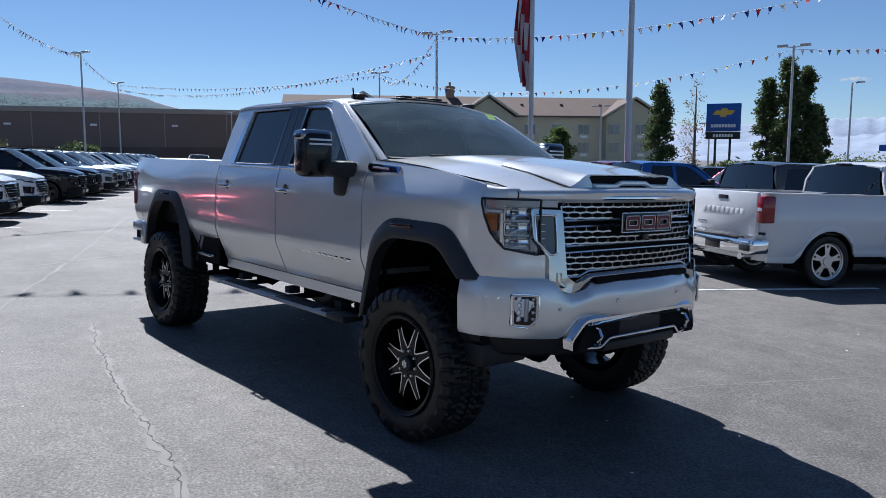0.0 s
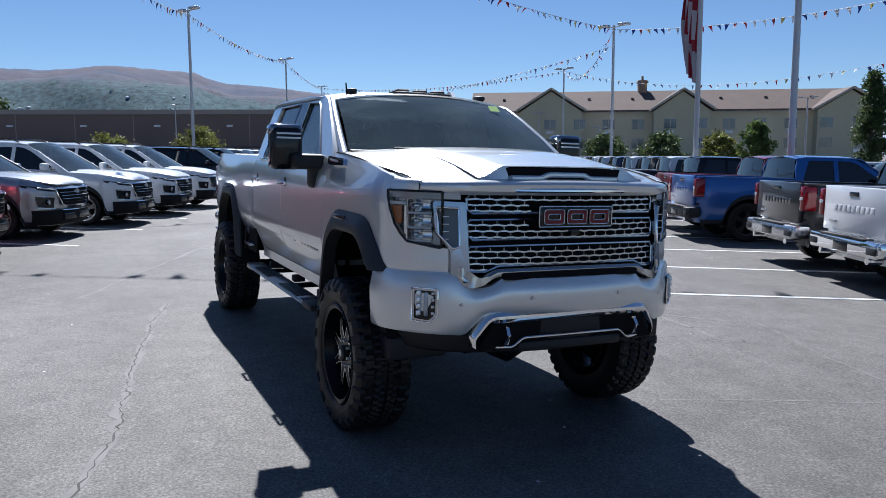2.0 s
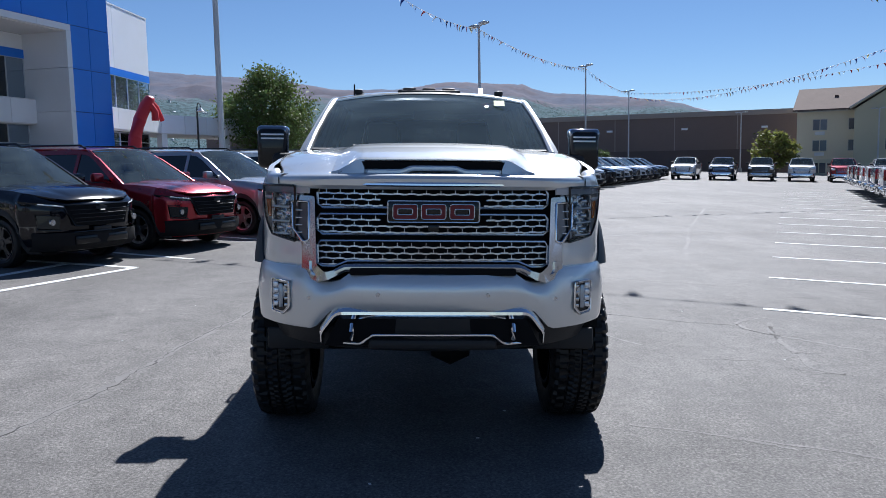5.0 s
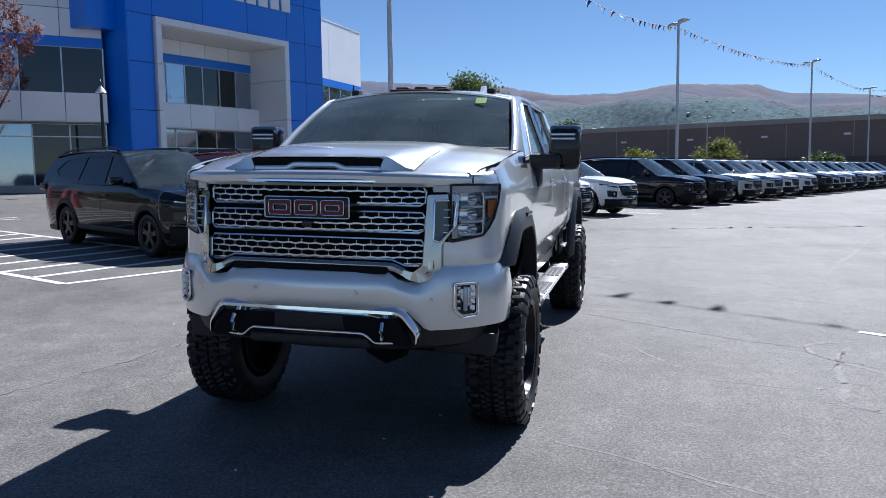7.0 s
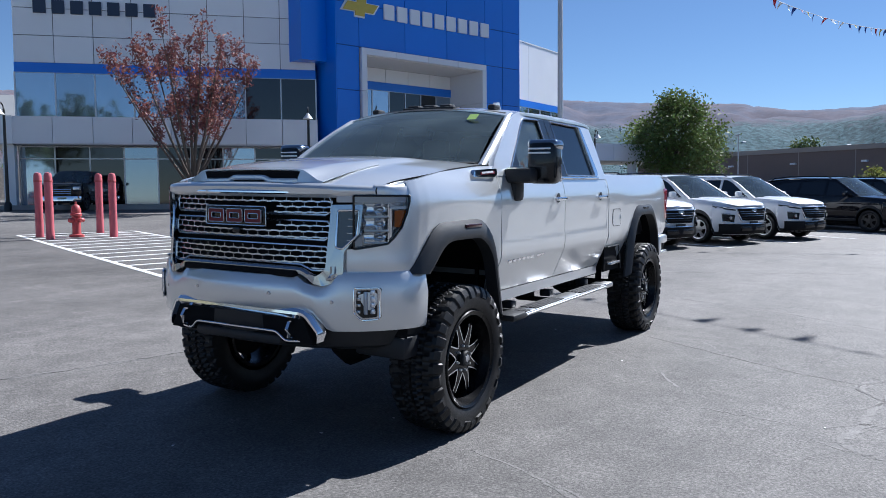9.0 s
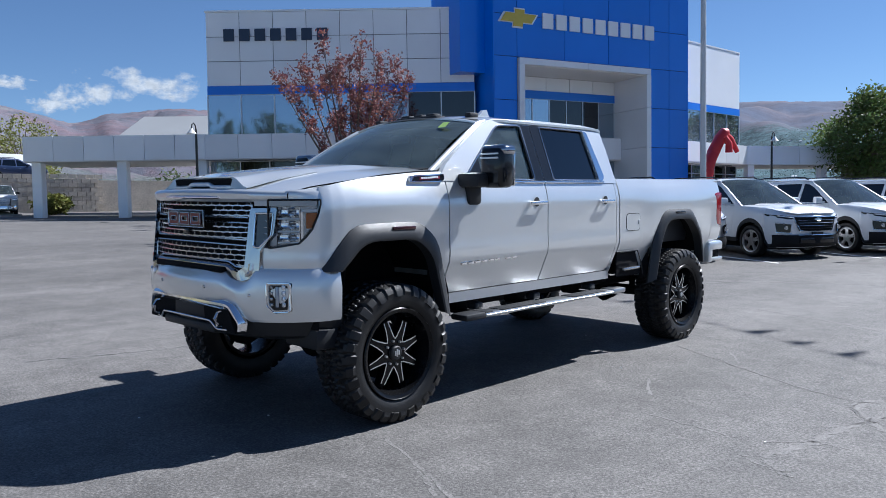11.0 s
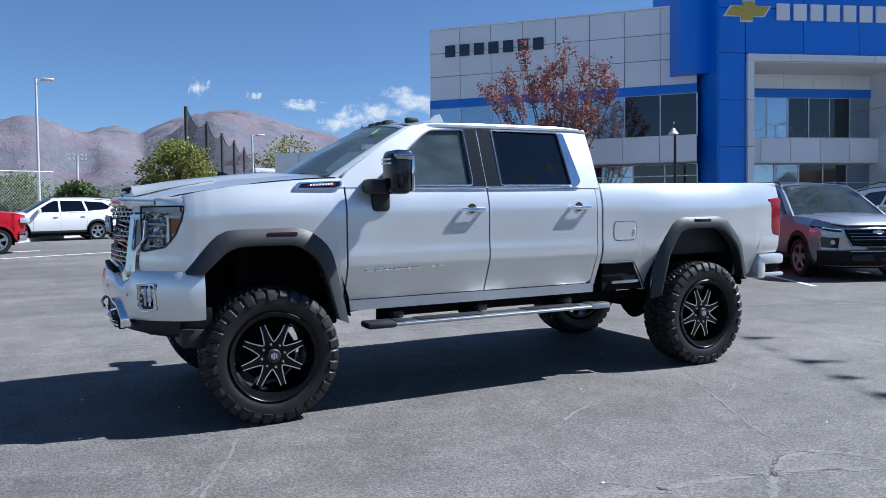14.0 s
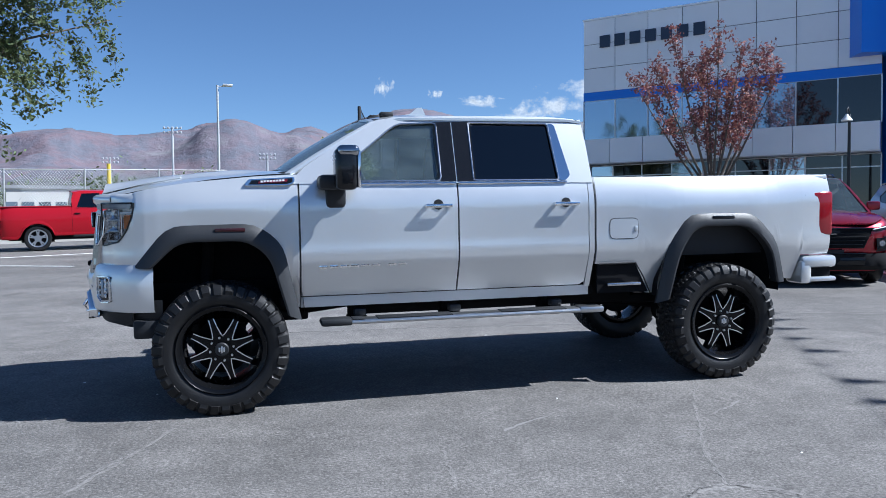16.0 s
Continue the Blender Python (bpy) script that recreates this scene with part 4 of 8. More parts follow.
        # rear bumper end
        part("rear_bumper_end", sided(Geo().rbox(-3.19, -2.84, 0.78, 1.025, 0.88, 0.985, 0.03).rbox(-2.94, -2.83, 0.80, 1.022, 0.745, 0.95, 0.025).rbox(-3.19, -2.9, 0.78, 1.02, 0.76, 0.80, 0.015), s), SILVER, t)
        part("bumper_step_pad", sided(Geo().box(-3.15, -2.93, 0.80, 0.985, 0.79, 0.885), s), UNDER, t)
        # roof marker
        part("roof_marker", sided(Geo().rbox(0.66, 0.77, 0.545, 0.615, 2.185, 2.228, 0.016), s), BLACK_PLASTIC, t)
        # bed inner wall and rail
        part("bed_inner", sided(Geo().box(-3.10, -0.96, 0.86, 0.90, 1.05, 1.66), s), BLACK_PLASTIC, t)
        part("bed_rail", sided(Geo().rbox(-3.12, -0.91, 0.86, 0.962, 1.655, 1.6855, 0.008), s), SILVER, t)
        part("tail_flap", sided(Geo().rbox(2.44, 2.62, 0.62, 0.99, 0.565, 0.70, 0.02), s), BLACK_PLASTIC, t)
    # bonnet
    rows = []
    nose_x = lambda y: 2.965 - 0.115 * (abs(y) / 0.9) ** 2.2 - 0.9 * max(0.0, abs(y) - 0.62) ** 1.6
    for x in spaced(1.50, 2.80, 0.06):
        w = smooth_at([(1.45, 0.950), (2.2, 0.966), (2.5, 0.956), (2.65, 0.928), (2.8, 0.880)], x)
        rows.append([(1.5 + (x - 1.5) * (nose_x(y) - 0.13 - 1.5) / 1.335, y, hood_z(x, y)) for y in steps(-w, w, 44)])
    for back, drop in ((0.10, 0.003), (0.055, 0.008), (0.025, 0.013), (0.008, 0.022), (0.0, 0.036)):
        rows.append([(nose_x(y) - back, y, hood_z(2.8, y) - 0.012 - drop) for y in steps(-0.880, 0.880, 44)])
    rows.append([(q[0] - 0.004, q[1], 1.538) for q in rows[-1]])
    seam = [[Vector(r[e]) + Vector((0.0, 0.0, 0.001)) for r in rows] for e in (0, -1)]
    bonnet = part("bonnet", Geo().sheet(rows, (-0.02, 0, -0.02)), SILVER, t)
    for line in seam:
        part("bonnet_seam", Geo().tube(line, 0.0045, 6), UNDER, bonnet, "dark gap beside the bonnet")
    lid = []
    for x in spaced(2.30, 2.855, 0.07):
        k = (x - 2.30) / 0.555
        lid.append([(x, y, hood_z(x, y) + 0.004 + 0.066 * k ** 1.3 * (1 if abs(y) < 0.40 else (lambda q: q * q * (3 - 2 * q))(max(0, 1 - (abs(y) - 0.40) / 0.17)))) for y in [-0.57, -0.53, -0.49, -0.45, -0.42, -0.40, -0.2, 0, 0.2, 0.40, 0.42, 0.45, 0.49, 0.53, 0.57]])
    scoop_ends = []
    for s in (-1, 1):
        edge = [0.385, 0.40, 0.42, 0.45, 0.49, 0.53, 0.57]
        front = {abs(q[1]): q for q in lid[-1]}
        tops = [(2.855, y * s, front[y][2] if y in front else front[0.40][2]) for y in edge]
        scoop_ends.append(Geo().sheet([tops, [(2.868, y * s, hood_z(2.84, y) - 0.02) for y in edge]]))
    scoop = part("scoop", Geo().sheet(lid, (0, 0, -0.006)), SILVER, bonnet, "raised air scoop on the bonnet")
    for end in scoop_ends:
        part("scoop_end", end, SILVER, scoop)
    part("intake", Geo().plate([(-0.375, 1.602), (-0.40, 1.666), (0.40, 1.666), (0.375, 1.602), (0.17, 1.602), (0.13, 1.624), (-0.13, 1.624), (-0.17, 1.602)], lambda y, z, d: Vector((2.862 - d, y, z)), 0.05), UNDER, scoop, "black scoop opening")
    lip = fillet([(-0.392, 1.630), (-0.375, 1.610), (-0.17, 1.610), (-0.13, 1.630), (0.13, 1.630), (0.17, 1.610), (0.375, 1.610), (0.392, 1.630)], 0.02, 2, closed=False)
    part("scoop_lip", Geo().tube([(2.872 - 0.12 * max(0, abs(y) - 0.36) / 0.08, y, z) for y, z in lip], 0.016, 8), SILVER, scoop)
    part("bonnet_strip", Geo().tube([(2.972 - 0.115 * (abs(y) / 0.66) ** 2, y, 1.545) for y in steps(-0.64, 0.64, 14)], 0.012, 8), CHROME, t, "chrome strip over the grille")
    # cowl, windscreen, roof
    part("cowl", Geo().sheet([[(1.66 - 0.16 * (y / 0.85) ** 2 + dx, y, z) for y in steps(-0.86, 0.86, 16)] for dx, z in ((0.05, 1.745), (0.0, 1.752), (-0.14, 1.752))], (0, 0, -0.05)), BLACK_PLASTIC, t)
    glass_rows = []
    for u in steps(0, 1, 8):
        x, z, hw, bow = 1.50 + (0.80 - 1.50) * u, 1.742 + (2.152 - 1.742) * u, 0.865 - 0.125 * u, 0.15 - 0.06 * u
        glass_rows.append([(x + bow * (1 - v * v) - 0.02 * math.sin(u * math.pi) * -1, v * hw, z + 0.045 * u * (1 - v * v) + 0.02 * math.sin(u * math.pi)) for v in steps(-1, 1, 18)])
    screen = part("windscreen", Geo().sheet(glass_rows), WINDSCREEN, t, "laminated windscreen")
    part("screen_band", Geo().sheet([[Vector(q) + Vector((0.004, 0, 0.004)) for q in r] for r in (glass_rows[-1], [tuple(Vector(a).lerp(Vector(b), 0.28)) for a, b in zip(glass_rows[-1], glass_rows[-2])])]), BLACK_PLASTIC, screen)
    q0 = Vector(glass_rows[6][15])
    d = Vector((0.006, 0, 0.006))
    part("screen_sticker", Geo().add([q0 + d, Vector((q0.x, q0.y + 0.085, q0.z)) + d, Vector((q0.x - 0.06, q0.y + 0.085, q0.z + 0.045)) + d, Vector((q0.x - 0.06, q0.y, q0.z + 0.045)) + d], [(0, 1, 2, 3)]), STICKER, screen, "small green dealer sticker")
    for s in (1, -1):
        ap = [(1.52, 0.902, 1.712), (1.30, 0.868, 1.856), (1.05, 0.820, 2.006), (0.86, 0.778, 2.112), (0.76, 0.762, 2.142)]
        part("windscreen_pillar", sided(Geo().tube(ap, [0.030, 0.027, 0.026, 0.024, 0.014], 10), s), SILVER, t)
    roof = []
    for x in spaced(-0.868, 0.86, 0.1, (-0.9, -0.86, 0.82, 0.78)):
        end = max(0, (x - 0.55) / 0.31) ** 2 * 0.038 + max(0, (-0.70 - x) / 0.245) ** 2 * 0.045
        hw = 0.815 - max(0, x - 0.6) * 0.14
        bowx = 0.05 * max(0, (x - 0.5) / 0.36)
        roof.append([(x + bowx * (1 - v * v), v * hw, 2.162 + 0.062 * (1 - abs(v) ** 3.2) - end) for v in steps(-1, 1, 24)])
    part("roof", Geo().sheet(roof, (0, 0, -0.02)), SILVER, t)
    for y in (-0.16, 0.0, 0.16):
        part("roof_marker", Geo().rbox(0.71, 0.80, y - 0.055, y + 0.055, 2.205, 2.243, 0.014), BLACK_PLASTIC, t)
    part("marker_base", Geo().rbox(0.70, 0.82, -0.255, 0.255, 2.198, 2.222, 0.008), BLACK_PLASTIC, t)
    fin = Geo().plate([(0.62, 2.205), (0.50, 2.225), (0.44, 2.275), (0.40, 2.28), (0.36, 2.205)], lambda x, z, d: Vector((x, 0.47 - d, z)), 0.035)
    part("aerial_fin", fin, SILVER, t)
    part("aerial_mast", Geo().tube([(0.72, -0.62, 2.18), (0.70, -0.62, 2.27)], 0.006, 6), UNDER, t)
    # cab back
    back = [(-0.98, 1.0), (-0.98, 1.64), (-0.80, 2.16), (0.80, 2.16), (0.98, 1.64), (0.98, 1.0)]
    rw = fillet([(-0.72, 1.72), (-0.62, 2.08), (0.62, 2.08), (0.72, 1.72)], 0.04, 2)
    part("cab_back", Geo().plate(back, lambda y, z, d: Vector((-0.862 + d, y, z)), 0.03, [rw]), SILVER, t)
    part("rear_window", Geo().plate(rw, lambda y, z, d: Vector((-0.86 + d, y, z)), 0.004), TINTED, t)
    # load bed
    part("bed_floor", Geo().box(-3.08, -0.95, -0.88, 0.88, 1.02, 1.06), BLACK_PLASTIC, t)
    part("tailgate", Geo().rbox(-3.135, -3.05, -0.80, 0.80, 1.02, 1.69, 0.02), SILVER, t)
    part("bed_front", Geo().box(-0.99, -0.94, -0.88, 0.88, 1.0, 1.675), SILVER, t)
    part("rear_bumper", Geo().rbox(-3.20, -2.98, -0.80, 0.80, 0.80, 0.98, 0.03), CHROME, t)
    # front bumper
    full = finer(PLAN_BUMPER, 3)
    full = full + [(x, -y) for x, y in full[-2::-1]]

    def b_low(x, y):
        a = abs(y)
        return 0.875 if a < 0.56 else 0.875 - 0.115 * min(1, (a - 0.56) / 0.11)

    def b_high(x, y):
        a = abs(y)
        return 1.068 if a < 0.47 else 1.068 - 0.05 * min(1, (a - 0.47) / 0.07) if a < 0.63 else 1.018 + 0.077 * min(1, (a - 0.63) / 0.09)

    rows = []
    for i, q in enumerate(full):
        a, b = Vector(full[max(0, i - 1)]), Vector(full[min(len(full) - 1, i + 1)])
        d = (b - a).normalized()
        out = Vector((d.y, -d.x))
        if out.x < 0 and abs(q[1]) < 1.0 or out.y * q[1] < 0 and abs(q[1]) > 1.0:
            out = -out
        lo, hi = b_low(*q), b_high(*q)
        col = []
        for z, push in ((lo, -0.045), (lo, -0.008), (lo + 0.02, 0.0), (lo + (hi - lo) * 0.35, 0.006), (lo + (hi - lo) * 0.62, 0.010), (lo + (hi - lo) * 0.80, -0.002), (hi - 0.018, -0.012), (hi, -0.024), (hi + 0.004, -0.07)):
            col.append((q[0] + out.x * push, q[1] + out.y * push, z))
        rows.append(col)
    bumper = part("front_bumper", Geo().sheet(rows), SILVER, t, "silver painted front bumper")
    low_plan = [(x - 0.05, y * 0.95) for x, y in full]
    rows = [[(x, y, 0.84), (x, y, 0.74), (x - 0.03, y * 0.97, 0.655), (x - 0.12, y * 0.93, 0.62)] for x, y in low_plan]
    part("lower_valance", Geo().sheet(rows), BLACK_PLASTIC, bumper, "black lower valance")
    part("bumper_slot", Geo().rbox(2.90, 3.0, -0.46, 0.46, 1.062, 1.10, 0.01), UNDER, bumper)
    part("lower_opening", Geo().plate([(-0.60, 0.68), (-0.50, 0.872), (0.50, 0.872), (0.60, 0.68)], lambda y, z, d: Vector((3.0 - 0.03 * abs(y) - d, y, z)), 0.04), UNDER, bumper)
    arch = fillet([(-0.622, 0.694), (-0.628, 0.745), (-0.540, 0.864), (0.540, 0.864), (0.628, 0.745), (0.622, 0.694)], 0.045, 4, closed=False)
    rows = []
    for y, z in arch:
        x = 3.045 - 0.11 * (y / 0.65) ** 2
        k = 1.0 if z > 0.80 else 0.35 + 0.65 * (z - 0.69) / 0.11
        side = max(0.0, min(1.0, (abs(y) - 0.50) / 0.08)) * (1 if y > 0 else -1)
        up = 1 - 0.55 * abs(side)
        rows.append([(x + dx, y + dy * side * k, z + dz * up * k) for dx, dy, dz in ((-0.03, 0.022, 0.026), (0.010, 0.016, 0.022), (0.028, 0.002, 0.004), (0.030, -0.010, -0.012), (0.012, -0.028, -0.036), (-0.04, -0.034, -0.040))])
    part("chrome_surround", Geo().sheet(rows), CHROME, bumper, "chrome trim round the lower opening")
    sill = fillet([(-0.585, 0.694), (-0.40, 0.690), (-0.335, 0.742), (0.335, 0.742), (0.40, 0.690), (0.585, 0.694)], 0.02, 2, closed=False)
    part("chrome_sill", Geo().tube([(3.035 - 0.10 * (y / 0.65) ** 2, y, z) for y, z in sill], 0.0075, 8), CHROME, bumper)
    part("skid_bar", Geo().rbox(2.93, 3.0, -0.36, 0.36, 0.655, 0.715, 0.02), BLACK_PLASTIC, bumper)
    # grille
    gx = lambda y: 2.985 - 0.115 * (y / 0.66) ** 2
    part("grille_back", Geo().plate([(-0.66, 1.535), (0.66, 1.535), (0.66, 1.06), (0.50, 1.095), (-0.50, 1.095), (-0.66, 1.06)], lambda y, z, d: Vector((gx(y) - 0.045 - d, y, z)), 0.02), UNDER, t)
    surround = [(-0.632, 1.13), (-0.635, 1.07), (-0.60, 1.052), (-0.52, 1.060), (-0.45, 1.098), (0.45, 1.098), (0.52, 1.060), (0.60, 1.052), (0.635, 1.07), (0.632, 1.13)]
    line = fillet(surround, 0.02, 2, closed=False)
    part("grille_surround", Geo().tube([(gx(y) - 0.002, y, z) for y, z in line], 0.022, 10), BRIGHT_SATIN, t, "polished chrome grille surround")
    for k, (z0, z1) in enumerate(((1.418, 1.520), (1.275, 1.382), (1.098, 1.238))):
        c = 0.022
        if k < 2:
            loop = [(-0.60, z0 + c), (-0.60, z1 - c), (-0.585, z1), (0.585, z1), (0.60, z1 - c), (0.60, z0 + c), (0.575, z0), (-0.575, z0)]
        else:
            loop = [(-0.60, z0 + 0.02), (-0.60, z1 - c), (-0.585, z1), (0.585, z1), (0.60, z1 - c), (0.60, z0 + 0.02), (0.575, z0 + 0.005), (0.51, z0 + 0.005), (0.44, z0 + 0.036), (-0.44, z0 + 0.036), (-0.51, z0 + 0.005), (-0.575, z0 + 0.005)]
        row = part("grille_frame", Geo().tube([(gx(y) - 0.008, y, z) for y, z in loop], 0.0075, 6, closed=True), DULL_CHROME, t, "bright frame of a grille row")
        g = Geo()
        lines = 3 if k < 2 else 4
        pitch, dz = 0.074, (z1 - z0) / (lines + 0.25)
        for r in range(lines):
            z = z1 - dz * (r + 0.78)
            for i in range(-9, 10):
                y = i * pitch + (pitch / 2 if (r + k) % 2 else 0)
                if abs(y) > 0.60:
                    continue
                line = [(y - pitch / 2, z), (y - 0.018, z), (y - 0.014, z - 0.0030), (y + 0.014, z - 0.0030), (y + 0.018, z), (y + pitch / 2, z)]
                line = [(max(-0.592, min(0.592, a)), b) for a, b in line]
                bars = list(zip(line, line[1:])) + [((y + pitch / 2, z), (y + pitch / 2, z + dz - 0.011))]
                for p, q in bars:
                    mid = (p[0] + q[0]) / 2
                    if abs(mid) > 0.59 or abs(p[0] - q[0]) + abs(p[1] - q[1]) < 0.003 or (k == 2 and min(p[1], q[1]) < z0 + 0.038 and abs(mid) < 0.50):
                        continue
                    if abs(mid) < 0.262 and (k == 0 and min(p[1], q[1]) < 1.466 or k == 1 and max(p[1], q[1]) > 1.342):
                        continue
                    a, b = Vector((gx(p[0]) - 0.012, *p)), Vector((gx(q[0]) - 0.012, *q))
                    u = (b - a).normalized()
                    nrm = Vector((0, -u.z, u.y)) * (0.0044 if abs(u.y) > 0.5 else 0.0017)
                    fw = Vector((0.010, 0, 0))
                    g.add([a - nrm, b - nrm, b + nrm, a + nrm, a - nrm - fw, b - nrm - fw, b + nrm - fw, a + nrm - fw], [(0, 1, 2, 3), (0, 4, 5, 1), (1, 5, 6, 2), (2, 6, 7, 3), (3, 7, 4, 0)])
        part("grille_mesh", g, DULL_CHROME, row, "small chrome mesh pattern", smooth=0)
    # front badge: a chrome-edged plate with three red blocks in place of writing
    badge = part("front_badge", Geo().rbox(2.975, 2.994, -0.252, 0.252, 1.345, 1.462, 0.008), GLOSS_BLACK, t, "dark badge plate with red blocks")
    part("badge_rim", Geo().tube([(2.993, y, z) for y, z in fillet([(-0.25, 1.348), (-0.25, 1.460), (0.25, 1.460), (0.25, 1.348)], 0.01, 2)], 0.0045, 6, closed=True), DULL_CHROME, badge)
    for y in (-0.155, 0.0, 0.155):
        outer = fillet([(y - 0.067, 1.364), (y - 0.067, 1.443), (y + 0.067, 1.443), (y + 0.067, 1.364)], 0.014, 2)
        inner = fillet([(y - 0.040, 1.388), (y - 0.040, 1.419), (y + 0.040, 1.419), (y + 0.040, 1.388)], 0.006, 2)
        part("badge_block", Geo().plate(outer, lambda a, b, d: Vector((3.003 - d, a, b)), 0.012, [inner]), BADGE_RED, badge)
        for edge in (outer, inner):
            part("block_edge", Geo().tube([(3.002, a, b) for a, b in edge], 0.003, 6, closed=True), DULL_CHROME, badge)
    part("front_camera", Geo().rbox(2.965, 2.992, -0.03, 0.03, 1.300, 1.335, 0.006), GLOSS_BLACK, t)
    # wipers
    for y0, y1 in ((0.10, 0.66), (-0.56, -0.02)):
        part("wiper", Geo().tube([(1.66 - 0.16 * (y0 / 0.85) ** 2, y0, 1.765), (1.56 - 0.13 * (y1 / 0.85) ** 2, y1, 1.775)], 0.011, 6), BLACK_PLASTIC, t)
    # cabin
    part("dashboard", Geo().rbox(0.95, 1.48, -0.80, 0.80, 1.52, 1.735, 0.06), INTERIOR, t)
    part("cabin_floor", Geo().box(-0.88, 1.48, -0.93, 0.93, 0.95, 1.0), INTERIOR, t)
    part("headliner", Geo().box(-0.86, 0.74, -0.74, 0.74, 2.125, 2.14), material("headliner", (0.32, 0.31, 0.29), 0.9), t)
    sw = [(0.88 + 0.10 * math.sin(a) * 0.5, 0.40 + 0.19 * math.cos(a), 1.60 + 0.175 * math.sin(a)) for a in steps(0, 2 * math.pi, 24)[:-1]]
    part("steering_wheel", Geo().tube(sw, 0.016, 8, closed=True).tube([(0.88, 0.22, 1.60), (0.90, 0.40, 1.60), (0.88, 0.58, 1.60)], 0.014, 6), INTERIOR, t)
    for y in (0.42, -0.42):
        part("front_seat", Geo().rbox(0.10, 0.62, y - 0.26, y + 0.26, 1.05, 1.32, 0.06).rbox(0.0, 0.18, y - 0.25, y + 0.25, 1.22, 1.80, 0.06, Matrix.Rotation(radians(-5), 4, "Y")).rbox(-0.06, 0.05, y - 0.14, y + 0.14, 1.80, 2.0, 0.04), SEAT_LEATHER, t)
    part("rear_seat", Geo().rbox(-0.72, -0.25, -0.70, 0.70, 1.05, 1.32, 0.06).rbox(-0.86, -0.70, -0.70, 0.70, 1.2, 1.80, 0.06), SEAT_LEATHER, t)
    part("cabin_mirror", Geo().rbox(0.98, 1.02, -0.12, 0.12, 1.98, 2.05, 0.012), INTERIOR, t)
    # chassis and running gear
    for y in (0.48, -0.48):
        part("chassis_rail", Geo().rbox(-3.05, 2.75, y - 0.05, y + 0.05, 0.76, 0.92, 0.01).rbox(-1.45, 0.95, y - 0.06, y + 0.06, 0.60, 0.80, 0.02), UNDER, t)
    part("underbody", Geo().rbox(-0.95, 1.6, -0.87, 0.87, 0.72, 0.80, 0.02), UNDER, t)
    for x in (2.018, -2.018):
        part("axle", Geo().tube([(x, -0.78, 0.475), (x, 0.78, 0.475)], 0.055, 12).lathe([(0.0, -0.14), (0.10, -0.13), (0.16, 0.0), (0.10, 0.13), (0.0, 0.14)], (x, 0.14, 0.475), 14, closed=False), UNDER, t)
        for y in (0.60, -0.60):
            part("shock_absorber", Geo().tube([(x + 0.16, y, 0.50), (x + 0.10, y * 0.97, 1.22)], 0.035, 10).tube([(x + 0.13, y * 0.98, 0.85), (x + 0.10, y * 0.97, 1.22)], 0.05, 10), UNDER, t)
            part("leaf_spring", Geo().rbox(x - 0.65, x + 0.65, y * 0.83 - 0.04, y * 0.83 + 0.04, 0.58, 0.66, 0.02), UNDER, t)
    part("prop_shaft", Geo().tube([(1.9, 0.1, 0.56), (0.4, 0.05, 0.72), (-1.9, 0.1, 0.52)], 0.05, 10), UNDER, t)
    part("engine_sump", Geo().rbox(1.2, 2.7, -0.42, 0.42, 0.66, 1.5, 0.04), UNDER, t)
    part("crossmember", Geo().rbox(2.62, 2.80, -0.62, 0.62, 0.62, 0.74, 0.03), UNDER, t)
    part("exhaust", Geo().tube([(0.8, -0.35, 0.78), (-1.2, -0.38, 0.80), (-2.6, -0.55, 0.86), (-2.95, -0.72, 0.80)], 0.045, 10), DULL_CHROME, t)
    part("spare_wheel", Geo().lathe([(0.12, -0.10), (0.36, -0.12), (0.38, 0.0), (0.36, 0.12), (0.12, 0.10)], (-2.65, 0, 0.80), 28, axis="z"), RUBBER, t)
    return t


def spread_face(t):
    """Sets the grille out to its width and leans it back a little."""
    for ob in t.children_recursive:
        if ob.type == "MESH" and ob.name.split(".")[0] in ("grille_back", "grille_surround", "grille_frame", "grille_mesh"):
            for v in ob.data.vertices:
                v.co.y *= 1.075
                v.co.x += 0.10 * (1.30 - v.co.z) * min(1.0, abs(v.co.y) / 0.6)


def draw_in(t, k=0.97):
    """Brings the whole body in to its true width."""
    for ob in t.children_recursive:
        for v in ob.data.vertices:
            v.co.y *= k


pickup = build_truck()
spread_face(pickup)
draw_in(pickup)
